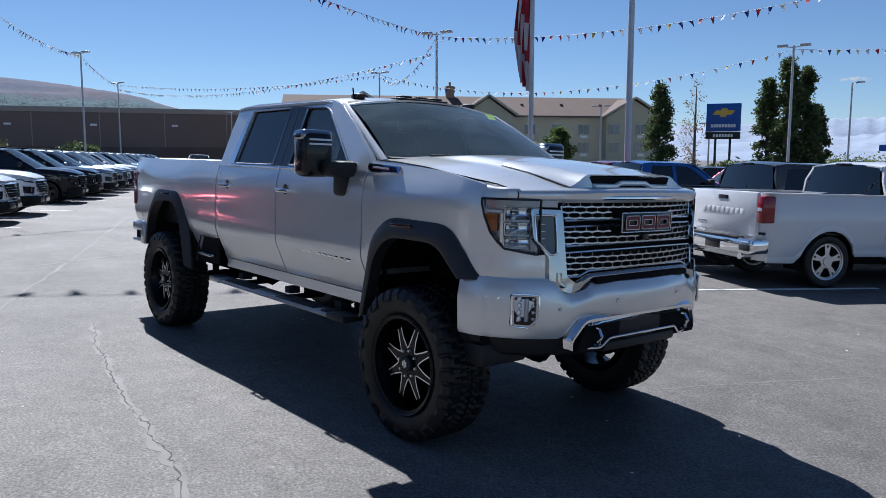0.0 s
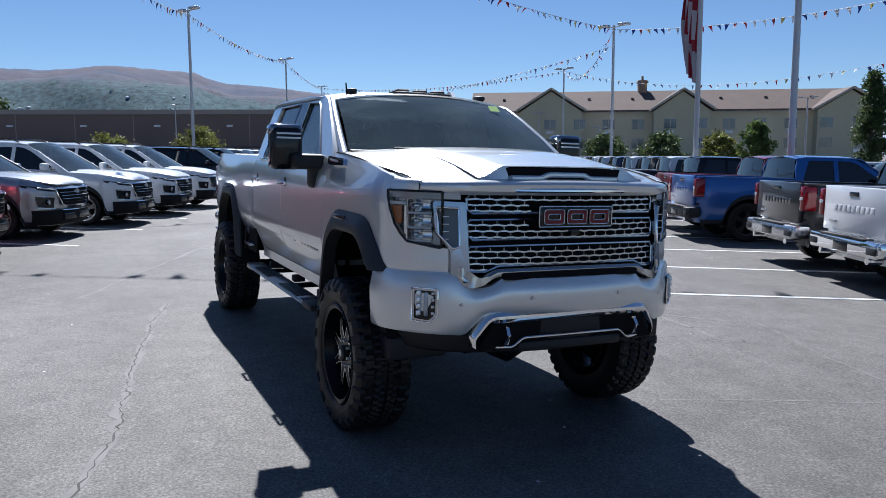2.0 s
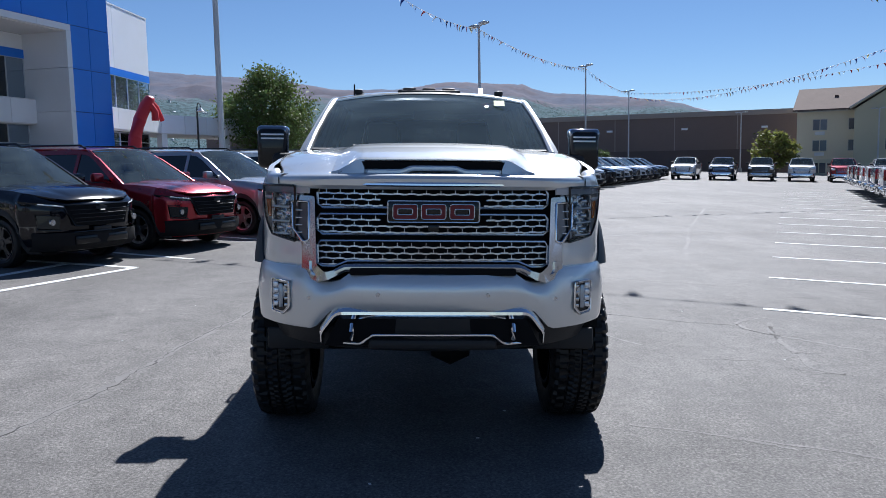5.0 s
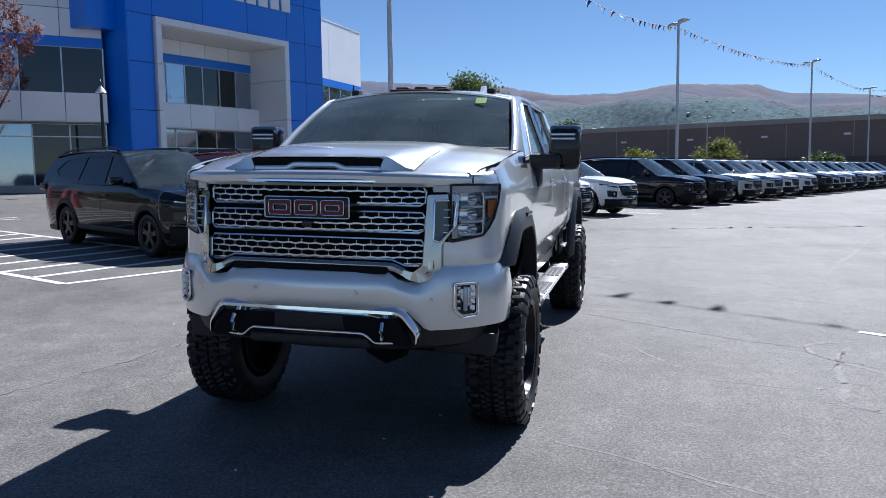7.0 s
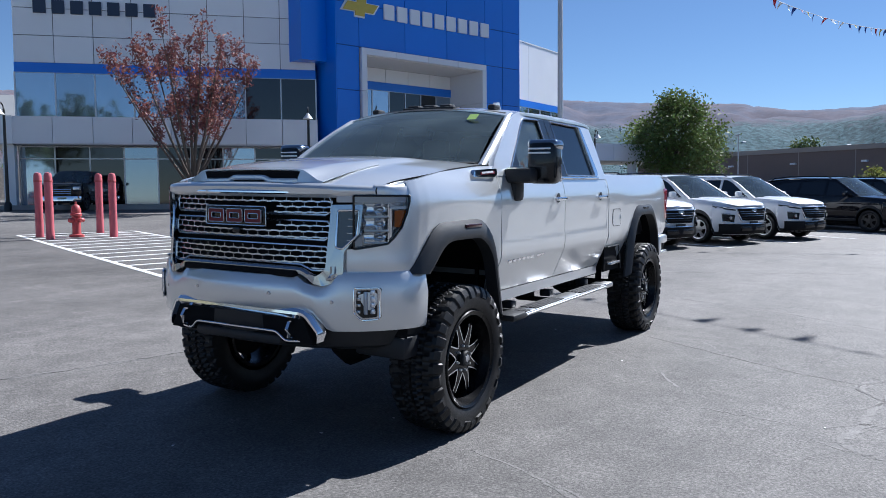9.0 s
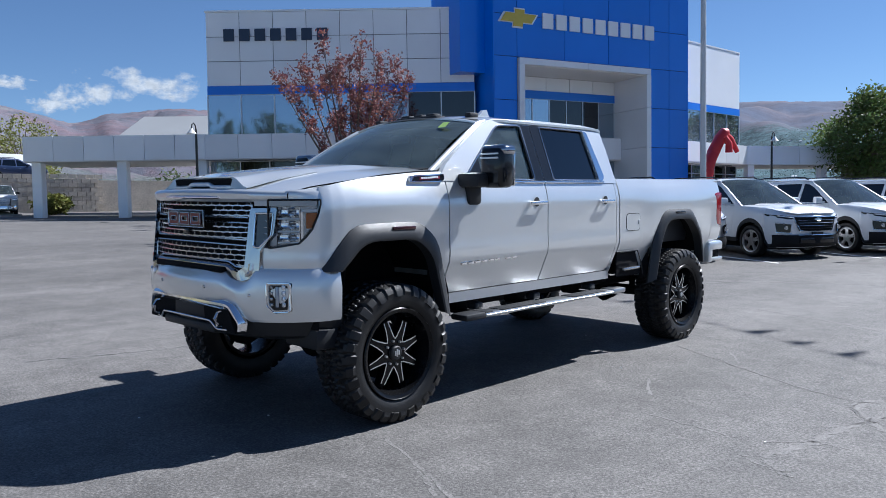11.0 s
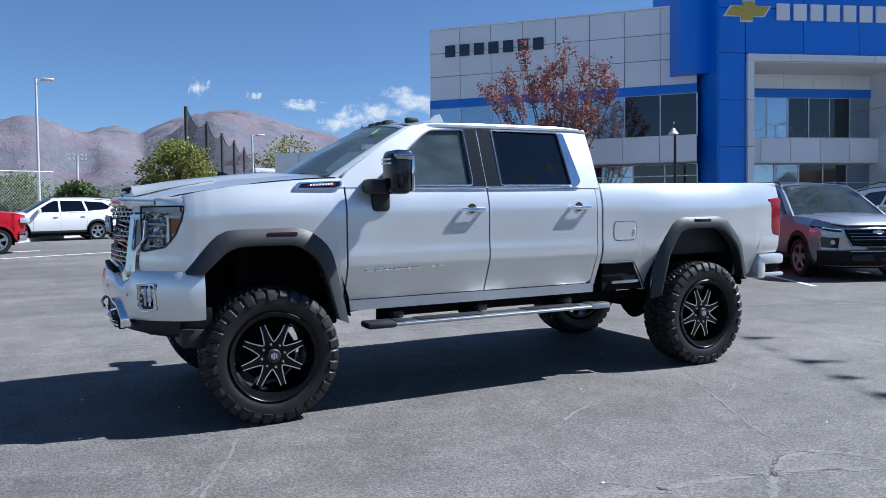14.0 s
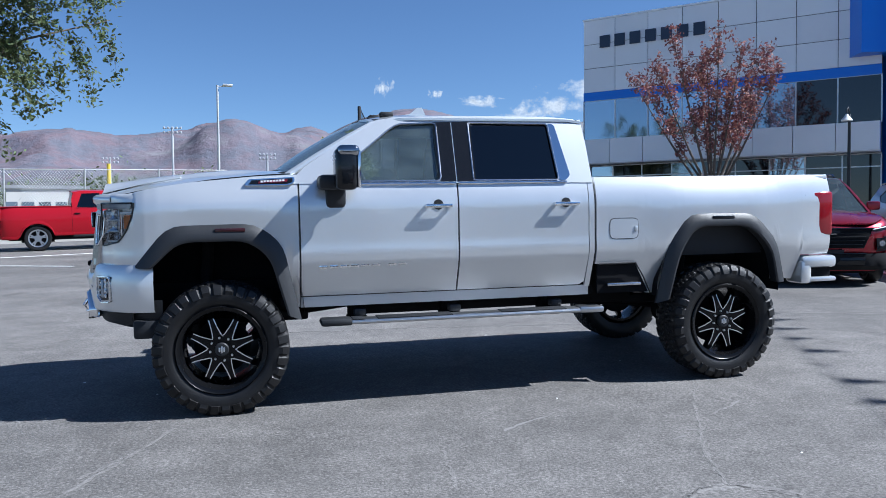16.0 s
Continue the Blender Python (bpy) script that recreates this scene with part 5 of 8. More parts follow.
# ---- parked cars ----
LOWER_BLACK = material("dark_bumper_plastic", (0.012, 0.012, 0.013), 0.75, vary=0.2, scale=5, spec=0.15)
def car_wheel(parent, x, y, r, s, rim_mat, spokes=5, width=0.24):
    c = (x, y, r)
    w = width / 2
    wheel = part("wheel", Geo().lathe([(r * 0.66, w * 0.9 * s), (r * 0.70, w * 0.95 * s), (r * 0.70, -w * s), (r * 0.64, -w * s), (r * 0.62, w * 0.3 * s)], c, 24), rim_mat, parent)
    # cast face: pairs of spokes between openings
    ray = lambda rr, a: (rr * math.cos(a), rr * math.sin(a))
    r0, r1, openings = r * 0.27, r * 0.60, []
    for k in range(spokes):
        a = 2 * math.pi * k / spokes + 0.3
        for lo, hi, ri in ((a + 0.144, a + 2 * math.pi / spokes - 0.144, r0), (a - 0.144, a + 0.144, r * 0.50)):
            d0, d1 = 0.019 / ri, 0.019 / r1
            openings.append([ray(ri, lo + d0), ray(r1, lo + d1), ray(r1, (lo + hi) / 2), ray(r1, hi - d1), ray(ri, hi - d0)])
    disc = [ray(r * 0.655, 2 * math.pi * k / 30) for k in range(30)]
    part("wheel_face", Geo().plate(disc, lambda x, z, d: Vector((c[0] + x, c[1] + (w * 0.78 - d) * s, c[2] + z)), 0.022, openings), rim_mat, wheel)
    part("hub", Geo().lathe([(0.0, w * 0.86 * s), (r * 0.15, w * 0.86 * s), (r * 0.20, w * 0.2 * s)], c, 14, closed=False), rim_mat, wheel)
    part("tyre", Geo().lathe([(r * 0.69, w * 0.85 * s), (r * 0.80, w * 1.02 * s), (r * 0.93, w * 0.95 * s), (r * 0.99, w * 0.7 * s), (r, 0), (r * 0.99, -w * 0.7 * s), (r * 0.93, -w * 0.95 * s), (r * 0.69, -w * 0.85 * s)], c, 28), RUBBER, wheel)
    part("brake", Geo().lathe([(0.0, w * 0.05 * s), (r * 0.62, w * 0.05 * s), (r * 0.62, -w * 0.3 * s)], c, 18, closed=False), UNDER, wheel)


def plan_columns(plan, low, high, nz, shape):
    """Columns of a body along a plan line; shape(z) gives how far the side draws in at a height."""
    rows = []
    for i, q in enumerate(plan):
        a, b = Vector(plan[max(0, i - 1)]), Vector(plan[min(len(plan) - 1, i + 1)])
        d = (b - a).normalized()
        out = Vector((-d.y, d.x))
        if out.x * q[0] * 0.3 + out.y * max(q[1], 0.05) < 0:
            out = -out
        rows.append([(q[0] - out.x * shape(z, q[0]), q[1] - out.y * shape(z, q[0]), z) for z in steps(low(*q), high(*q), nz)])
    return rows


def vehicle(name, label, category, paint_mat, spec, group, rim=None):
    """One parked car, nose along +x, standing on z = 0."""
    S = spec
    t = thing(name, label, category, group=group)
    rim = rim or DULL_CHROME
    xf, xr, W = S["front"], S["rear"], S["half"]
    r, wf, wr = S["wheel_r"], S["axle_f"], S["axle_r"]
    arch = r + 0.075
    plan = [(xr, 0.0), (xr + 0.01, W * 0.55), (xr + 0.05, W * 0.82), (xr + 0.16, W * 0.95), (xr + 0.40, W * 0.995)]
    plan += [(x, W) for x in steps(xr + 0.6, xf - 0.85, 18)]
    plan += [(xf - 0.60, W * 0.99), (xf - 0.40, W * 0.95), (xf - 0.24, W * 0.86), (xf - 0.12, W * 0.70), (xf - 0.05, W * 0.48), (xf, 0.0)]
    plan = finer(plan, 2)
    extra = []
    for c in (wf, wr):
        extra += [(c + arch * k, W) for k in (-1.0, -0.97, -0.88, -0.7, -0.4, 0.0, 0.4, 0.7, 0.88, 0.97, 1.0)]
    body = [p for p in plan if p[1] >= W * 0.985]
    others_r = [p for p in plan if p[1] < W * 0.985 and p[0] < 0]
    others_f = [p for p in plan if p[1] < W * 0.985 and p[0] > 0]
    body = sorted(set(body + extra))
    plan = others_r + body + others_f
    sill = S["sill"]

    def low(x, y):
        z = sill if y > W * 0.6 else S["under"]
        if x > wf + arch or x < wr - arch:
            z = S["under"]
        for c in (wf, wr):
            if abs(x - c) < arch:
                z = max(z, r + math.sqrt(max(0.0, arch * arch - (x - c) ** 2)))
        return z

    def high(x, y):
        return smooth_at(S["top"], x)

    def shape(z, x=0.0):
        k = z - S["waist"]
        roll = max(0.0, (z - high(x, 0) + 0.15) / 0.15) ** 2 * 0.085 * min(1.0, max(0.0, (x - S["cowl"]) / 0.5)) if S["round_nose"] else 0.0
        return (0.11 * (k / 0.55) ** 2 if k > 0 else 0.06 * (k / 0.5) ** 2) + roll

    cuts = S["cuts"]
    names = S["names"]
    edges = [-99] + cuts + [99]
    for n, (a, b) in enumerate(zip(edges, edges[1:])):
        seg = [p for p in plan if a + 0.004 <= p[0] <= b - 0.004]
        ends = ([(a + 0.004, W)] if a > -99 else []) , ([(b - 0.004, W)] if b < 99 else [])
        seg = ends[0] + seg + ends[1]
        rows = plan_columns(seg, low, high, 13, shape)
        for s in (1, -1):
            part(names[n], sided(Geo().sheet(rows, (0, -0.02, 0)), s), paint_mat, t)
    for s in (1, -1):
        part("inner_body", sided(Geo().box(cuts[0], cuts[-1], W - 0.16, W - 0.14, sill + 0.02, S["belt"] - 0.02), s), UNDER, t)
        clad = [p for p in plan if p[1] > W * 0.9]
        rows = []
        for x, y in clad:
            z = low(x, y)
            rows.append([(x, y + 0.012 - shape(z), z - 0.02), (x, y + 0.018 - shape(z + 0.04), z + 0.01), (x, y + 0.004 - shape(z + 0.09), z + 0.075)])
        part("lower_trim", sided(Geo().sheet(rows, (0, -0.03, 0)), s), S["trim"], t)
        for c in (wf, wr):
            g = Geo()
            arc = [(c + arch * math.cos(q), r + arch * math.sin(q)) for q in steps(-0.3, math.pi + 0.3, 12)]
            g.sheet([[(x, y, z) for y in (W - 0.03, W - 0.40)] for x, z in arc])
            g.plate(arc, lambda x, z, d: Vector((x, W - 0.40 - d, z)), 0.02)
            part("wheel_housing", sided(g, s), UNDER, t)
            car_wheel(t, c, s * (W - 0.145), r, s, rim)
    # bonnet
    hood0, hood1 = S["cowl"], xf - (0.085 if S["round_nose"] else 0.10)
    rows = []
    for x in spaced(hood0, hood1, 0.12, (hood1 - 0.03, hood1 - 0.07)):
        hw = lerp_at([(q[0], q[1]) for q in sorted(body + others_f)], x) - shape(high(x, 0), x) - 0.004
        rows.append([(x, v * hw, high(x, 0) + S["crown"] * (1 - abs(v) ** 2.4) * min(1, (hood1 - x) / 0.30) ** 0.6 - (0.020 * max(0, 1 - abs(abs(v) - 0.62) / 0.10) if S["round_nose"] else 0) * min(1, (hood1 - x) / 0.4)) for v in steps(-1, 1, 26)])
    part("bonnet", Geo().sheet(rows, (0, 0, -0.02)), paint_mat, t)
    # upper cabin: side frames with windows, roof, screens
    bz, rz = S["belt"], S["roof"]
    yb, yt = W - shape(bz) - 0.015, S["roof_half"]

    def cab_pt(x, z, d):
        k = (z - bz) / (rz - bz)
        return Vector((x, yb + (yt - yb) * k - 0.02 * math.sin(min(1, max(0, k)) * math.pi) * -1 - d, z))

    for s in (1, -1):
        part("cab_frame", sided(Geo().plate(S["cab"], cab_pt, 0.04, S["windows"]), s), S["pillar"] or paint_mat, t)
        for w in S["windows"]:
            part("side_window", sided(Geo().plate(w, lambda x, z, d: cab_pt(x, z, d + 0.012), 0.004), s), S["glass"], t)
        part("window_strip", sided(Geo().tube([cab_pt(x, bz + 0.012, -0.006) for x in steps(S["cab"][0][0] - 0.25, S["cab"][-1][0] + 0.1, 4)], 0.008, 5), s), S["strip"], t)
        ax = S["mirror_x"]
        part("wing_mirror", sided(Geo().rbox(ax - 0.06, ax + 0.07, yb + 0.05, yb + 0.27, bz + 0.03, bz + 0.19, 0.04).rbox(ax - 0.02, ax + 0.05, yb - 0.05, yb + 0.08, bz + 0.02, bz + 0.08, 0.02), s), S["mirror"] or paint_mat, t)
        for hx in S["handles"]:
            y = W - shape(bz - 0.16)
            part("door_handle", sided(Geo().rbox(hx - 0.09, hx + 0.09, y + 0.005, y + 0.035, bz - 0.175, bz - 0.145, 0.01), s), S["strip"], t)
    rx0, rx1 = S["roof_x"]
    rows = []
    for x in spaced(rx0, rx1, 0.2, (rx0 + 0.05, rx1 - 0.05, rx1 - 0.1)):
        drop = 0.03 * max(0, (x - (rx1 - 0.3)) / 0.3) ** 2 + (0.10 * max(0, (rx0 + 1.3 - x) / 1.3) ** 1.6 if S["round_nose"] else 0.05 * max(0, ((rx0 + 0.3) - x) / 0.3) ** 2)
        rows.append([(x, v * (yt + 0.01), rz - 0.015 + 0.045 * (1 - abs(v) ** 2.6) - drop) for v in steps(-1, 1, 14)])
    part("roof", Geo().sheet(rows, (0, 0, -0.02)), paint_mat, t)
    top_z = rz - 0.02
    cz = high(hood0, 0) + 0.01

    def screen(x0, z0, x1, z1, h0, h1, bow, mat, nm):
        rows = []
        for u in steps(0, 1, 5):
            hw = h0 + (h1 - h0) * u
            rows.append([(x0 + (x1 - x0) * u + bow * (1 - v * v) * (1 - 0.4 * u), v * hw, z0 + (z1 - z0) * u + 0.03 * u * (1 - v * v)) for v in steps(-1, 1, 10)])
        return part(nm, Geo().sheet(rows), mat, t)

    screen(hood0 - 0.03, cz, rx1 - 0.01, top_z, yb - 0.04, yt - 0.02, 0.14, S["screen"], "windscreen")
    rb = S["rear_screen"]
    screen(rb[0], rb[1], rx0 + 0.02, top_z - (0.09 if S["round_nose"] else 0.03), yb - 0.10, yt - 0.05, -0.05, S["glass"], "rear_window")
    for s in (1, -1):
        part("screen_pillar", sided(Geo().tube([(hood0 - 0.06, yb + 0.0, cz - 0.02), ((hood0 + rx1) / 2 - 0.03, (yb + yt) / 2 + 0.01, (cz + top_z) / 2), (rx1 - 0.05, yt - 0.01, top_z - 0.012)], 0.015, 8), s), paint_mat, t)
        if S["rails"]:
            part("roof_rail", sided(Geo().tube([(rx0 + 0.15, yt - 0.06, rz - 0.09), (rx0 + 0.28, yt - 0.06, rz - 0.02), (rx0 + 0.9, yt - 0.06, rz + 0.045), (rx1 - 0.35, yt - 0.06, rz + 0.06), (rx1 - 0.22, yt - 0.06, rz)], 0.02, 8), s), S["rails"], t)
    part("cabin_floor", Geo().box(xr + 0.3, hood0 - 0.1, -W + 0.18, W - 0.18, sill + 0.05, sill + 0.12), UNDER, t)
    part("dashboard", Geo().rbox(hood0 - 0.60, hood0 - 0.12, -yb + 0.12, yb - 0.12, bz - 0.25, bz - 0.01, 0.05), INTERIOR, t)
    for s in (1, -1):
        sx = S["seat_x"]
        part("seat", sided(Geo().rbox(sx, sx + 0.5, 0.15, 0.65, bz - 0.55, bz - 0.32, 0.05).rbox(sx - 0.1, sx + 0.06, 0.15, 0.63, bz - 0.42, bz + 0.18, 0.05).rbox(sx - 0.10, sx - 0.01, 0.27, 0.51, bz + 0.20, bz + 0.36, 0.03), s), SEAT_LEATHER, t)
    part("underbody", Geo().rbox(xr + 0.35, xf - 0.35, -W + 0.25, W - 0.25, S["under"] - 0.06, sill, 0.03), UNDER, t)
    return t


def face(plan_x, W, xf):
    """The nose line of a car as x for a given y."""
    pts = sorted([(W * 0.99, xf - 0.60), (W * 0.95, xf - 0.40), (W * 0.86, xf - 0.24), (W * 0.70, xf - 0.12), (W * 0.48, xf - 0.05), (0.0, xf)])
    return lambda y: smooth_at(pts, abs(y))


SUV = dict(round_nose=True, front=2.60, rear=-2.58, half=0.995, wheel_r=0.375, axle_f=1.62, axle_r=-1.45, sill=0.36, under=0.26, waist=0.84, belt=1.17, roof=1.80, roof_half=0.70,
           top=[(-2.6, 1.16), (-2.2, 1.185), (0.95, 1.165), (1.38, 1.165), (1.8, 1.150), (2.2, 1.105), (2.45, 1.045), (2.62, 0.990)], crown=0.065, cowl=1.28,
           cuts=[-1.02, 0.02, 1.06], names=["rear_quarter", "rear_door", "front_door", "front_wing"],
           cab=[(1.30, 1.165), (0.55, 1.62), (0.26, 1.735), (-0.2, 1.775), (-1.2, 1.745), (-1.75, 1.70), (-2.25, 1.635), (-2.50, 1.36), (-2.52, 1.165)],
           windows=[[(1.02, 1.205), (0.42, 1.60), (0.24, 1.675), (0.06, 1.695), (0.06, 1.215)], [(-0.02, 1.217), (-0.02, 1.69), (-0.88, 1.672), (-1.0, 1.24)], [(-1.09, 1.245), (-0.97, 1.665), (-1.70, 1.615), (-2.02, 1.42), (-1.85, 1.30)]],
           roof_x=(-2.38, 0.28), rear_screen=(-2.56, 1.22), mirror_x=0.84, handles=[0.20, -0.86], seat_x=0.10, rails=GLOSS_BLACK, trim=BLACK_PLASTIC, pillar=None, glass=TINTED, screen=CAR_GLASS, strip=CHROME, mirror=None)


def suv(label, paint_mat, group, rim=None, dark=False, big_grille=False):
    spec = dict(SUV)
    if dark:
        spec.update(strip=GLOSS_BLACK)
    t = vehicle("suv", label, "car", paint_mat, spec, group, rim)
    fx = face(None, 0.995, 2.60)
    bright = GLOSS_BLACK if dark else CHROME
    on = lambda y, z, d, lift=0.012: Vector((fx(y) + lift + (0.02 if z < 0.8 else -0.10 * max(0, (z - 0.80))) - d, y, z * 1.09))
    # grille: a wide dark hexagon with bars
    grille = part("grille", Geo().sheet([[on(u * w, z, -0.006) for u in steps(-1, 1, 14)] for z, w in ((0.585, 0.46), (0.64, 0.488), (0.70, 0.519), (0.76, 0.549), (0.81, 0.574), (0.86, 0.60))], (-0.03, 0, 0)), UNDER, t, "dark grille with bright bars")
    for z in (0.635, 0.69, 0.745, 0.80):
        w = 0.43 + (z - 0.60) / 0.26 * 0.11
        part("grille_bar", Geo().tube([on(y, z, -0.012) for y in steps(-w, w, 8)], 0.006, 6), DULL_CHROME if z > 0.64 and not dark else BLACK_PLASTIC, grille)
    part("grille_edge", Geo().tube([on(y, z, -0.010) for y, z in ((-0.60, 0.86), (-0.46, 0.585), (0.46, 0.585), (0.60, 0.86))], 0.009, 6), bright, grille)
    part("grille_top_bar", Geo().tube([on(y, 0.868, -0.010) for y in steps(-0.62, 0.62, 10)], 0.011, 6), bright, grille)
    part("front_emblem", Geo().plate([(-0.10, 0.80), (-0.10, 0.84), (-0.04, 0.84), (-0.04, 0.855), (0.04, 0.855), (0.04, 0.84), (0.10, 0.84), (0.10, 0.80), (0.04, 0.80), (0.04, 0.785), (-0.04, 0.785), (-0.04, 0.80)], lambda y, z, d: on(y, z, d - 0.03), 0.012), DULL_CHROME if not dark else BLACK_PLASTIC, grille)
    part("lower_bumper", Geo().sheet([[on(y, z, d) for y in steps(-0.93, 0.93, 18)] for z, d in ((0.50, -0.004), (0.42, -0.02), (0.32, -0.012), (0.25, 0.06))]), LOWER_BLACK, t)
    part("bumper_intake", Geo().rbox(2.50, 2.640, -0.48, 0.48, 0.36, 0.49, 0.02), GLOSS_BLACK, t)
    part("bumper_strip", Geo().tube([on(y, 0.50, -0.012) for y in steps(-0.5, 0.5, 8)], 0.012, 6), bright, t)
    for s in (1, -1):
        top = [(0.61, 0.868), (0.74, 0.892), (0.90, 0.905), (0.965, 0.916), (0.983, 0.925), (0.982, 0.900), (0.955, 0.876), (0.86, 0.846), (0.72, 0.822), (0.62, 0.82)]
        lamp = part("head_lamp", sided(Geo().plate(top, lambda y, z, d: on(y, z, d - 0.008), 0.03), s), GLOSS_BLACK, t, "slim dark head lamp")
        part("lamp_strip", sided(Geo().tube([on(y, z, -0.014) for y, z in ((0.60, 0.852), (0.72, 0.868), (0.88, 0.888))], 0.009, 6), s), WHITE_LED, lamp)
        fogp = [(0.66, 0.72), (0.90, 0.735), (0.885, 0.565), (0.68, 0.55)]
        fog = part("fog_lamp", sided(Geo().plate(fogp, lambda y, z, d: on(y, z, d - 0.012), 0.03), s), GLOSS_BLACK, t)
        part("fog_frame", sided(Geo().tube([on(y, z, -0.018) for y, z in ((0.78, 0.742), (0.91, 0.748), (0.895, 0.55), (0.66, 0.535))], 0.010, 6), s), bright, fog)
        part("fog_bulb", sided(Geo().lathe([(0.0, 0.02), (0.045, 0.02), (0.05, 0.0)], on(0.76, 0.645, -0.01), 12, axis="x", closed=False), s), DULL_CHROME, fog)
        part("tail_lamp", sided(Geo().rbox(-2.60, -2.36, 0.60, 0.985, 1.02, 1.15, 0.03), s), DARK_RED_LENS if dark else RED_LENS, t)
    part("number_plate_holder", Geo().rbox(2.61, 2.64, -0.16, 0.16, 0.55, 0.61, 0.006), BLACK_PLASTIC, t)
    return t


PICK = dict(round_nose=False, front=2.95, rear=-2.93, half=1.02, wheel_r=0.41, axle_f=1.98, axle_r=-1.75, sill=0.50, under=0.40, waist=0.98, belt=1.35, roof=1.93, roof_half=0.76,
            top=[(-3.0, 1.43), (-0.75, 1.43), (-0.74, 1.345), (1.2, 1.345), (1.45, 1.345), (2.0, 1.32), (2.6, 1.26), (2.85, 1.20), (2.95, 1.14)], crown=0.05, cowl=1.45,
            cuts=[-0.74, 0.16, 1.22], names=["bed_side", "rear_door", "front_door", "front_wing"],
            cab=[(1.46, 1.345), (0.80, 1.79), (0.62, 1.88), (0.1, 1.915), (-0.40, 1.91), (-0.66, 1.87), (-0.74, 1.64), (-0.72, 1.345)],
            windows=[[(1.2, 1.38), (0.66, 1.77), (0.52, 1.83), (0.22, 1.84), (0.22, 1.38)], [(0.12, 1.38), (0.12, 1.84), (-0.42, 1.83), (-0.58, 1.41), (-0.55, 1.38)]],
            roof_x=(-0.70, 0.78), rear_screen=(-0.76, 1.40), mirror_x=1.02, handles=[0.32, -0.58], seat_x=0.20, rails=None, trim=BLACK_PLASTIC, pillar=None, glass=TINTED, screen=CAR_GLASS, strip=GLOSS_BLACK, mirror=BLACK_PLASTIC)


def pickup_car(label, paint_mat, group, rim=None, bumper=None, wide=False, lift=0.0):
    spec = dict(PICK)
    if not wide:
        spec.update(trim=paint_mat)
    if wide:
        spec.update(wheel_r=0.45)
    t = vehicle("pickup_truck", label, "pickup truck", paint_mat, spec, group, rim)
    W = 1.02
    bump = bumper or CHROME
    gate = part("tailgate", Geo().rbox(-2.955, -2.88, -0.85, 0.85, 0.78, 1.44, 0.025), paint_mat, t)
    part("tailgate_handle", Geo().rbox(-2.965, -2.94, -0.13, 0.13, 1.30, 1.37, 0.015), GLOSS_BLACK, gate)
    g = Geo()
    for k in range(9):
        g.rbox(-2.962, -2.95, -0.56 + 0.125 * k, -0.465 + 0.125 * k, 1.08, 1.17, 0.004)
    part("gate_lettering", g, paint_mat, gate, "stamped row of plain bars")
    part("gate_badge", Geo().rbox(-2.962, -2.95, 0.42, 0.66, 0.90, 0.935, 0.004), DULL_CHROME, gate)
    part("bed_floor", Geo().box(-2.88, -0.78, -0.92, 0.92, 0.80, 0.84), BLACK_PLASTIC, t)
    part("bed_front", Geo().box(-0.80, -0.76, -0.93, 0.93, 0.80, 1.43), paint_mat, t)
    part("rear_bumper", Geo().rbox(-3.10, -2.93, -0.94, 0.94, 0.50, 0.74, 0.04).rbox(-3.08, -2.80, 0.86, 1.0, 0.52, 0.74, 0.04).rbox(-3.08, -2.80, -1.0, -0.86, 0.52, 0.74, 0.04), bump, t, "stepped rear bumper")
    part("bumper_pad", Geo().rbox(-3.11, -2.96, -0.62, 0.62, 0.715, 0.755, 0.01), BLACK_PLASTIC, t)
    part("plate_recess", Geo().rbox(-3.108, -3.08, -0.20, 0.20, 0.53, 0.67, 0.01), GLOSS_BLACK, t)
    part("high_stop_lamp", Geo().rbox(-0.745, -0.70, -0.16, 0.16, 1.895, 1.925, 0.01), DARK_RED_LENS, t)
    for s in (1, -1):
        lamp = part("tail_lamp", sided(Geo().rbox(-2.965, -2.74, 0.862, 1.008, 0.98, 1.385, 0.03), s), RED_LENS, t, "red tail lamp")
        part("lamp_cell", sided(Geo().rbox(-2.972, -2.94, 0.885, 0.985, 1.16, 1.21, 0.006), s), SILVER_GREY, lamp)
        part("bumper_corner_step", sided(Geo().rbox(-3.105, -2.92, 0.68, 0.93, 0.55, 0.66, 0.02), s), BLACK_PLASTIC, t)
        part("bed_rail", sided(Geo().rbox(-2.90, -0.76, 0.86, 0.975, 1.41, 1.436, 0.010), s), paint_mat, t)
        part("running_board", sided(Geo().rbox(-0.72, 1.35, 0.93, 1.07, 0.42, 0.49, 0.02), s), BLACK_PLASTIC if bumper else DULL_CHROME, t)
        part("head_lamp", sided(Geo().rbox(2.62, 2.915, 0.68, 0.985, 0.96, 1.13, 0.04), s), SILVER_GREY, t)
        part("exhaust_tip", sided(Geo().tube([(-2.7, 0.62, 0.46), (-3.06, 0.66, 0.46)], 0.05, 10), s), CHROME, t)
    fx = face(None, W, 2.95)
    part("grille", Geo().plate([(-0.64, 1.11), (-0.60, 0.70), (0.60, 0.70), (0.64, 1.11)], lambda y, z, d: Vector((fx(y) + 0.025 - d, y, z)), 0.03), GLOSS_BLACK, t)
    for z in (0.80, 0.90, 1.0):
        part("grille_bar", Geo().tube([(fx(y) + 0.035, y, z) for y in steps(-0.60, 0.60, 6)], 0.016, 6), bump, t)
    part("front_bumper", Geo().sheet([[(fx(y) + d, y, z) for y in steps(-0.95, 0.95, 14)] for z, d in ((0.68, 0.03), (0.60, 0.05), (0.46, 0.05), (0.40, 0.0))]), bump, t)
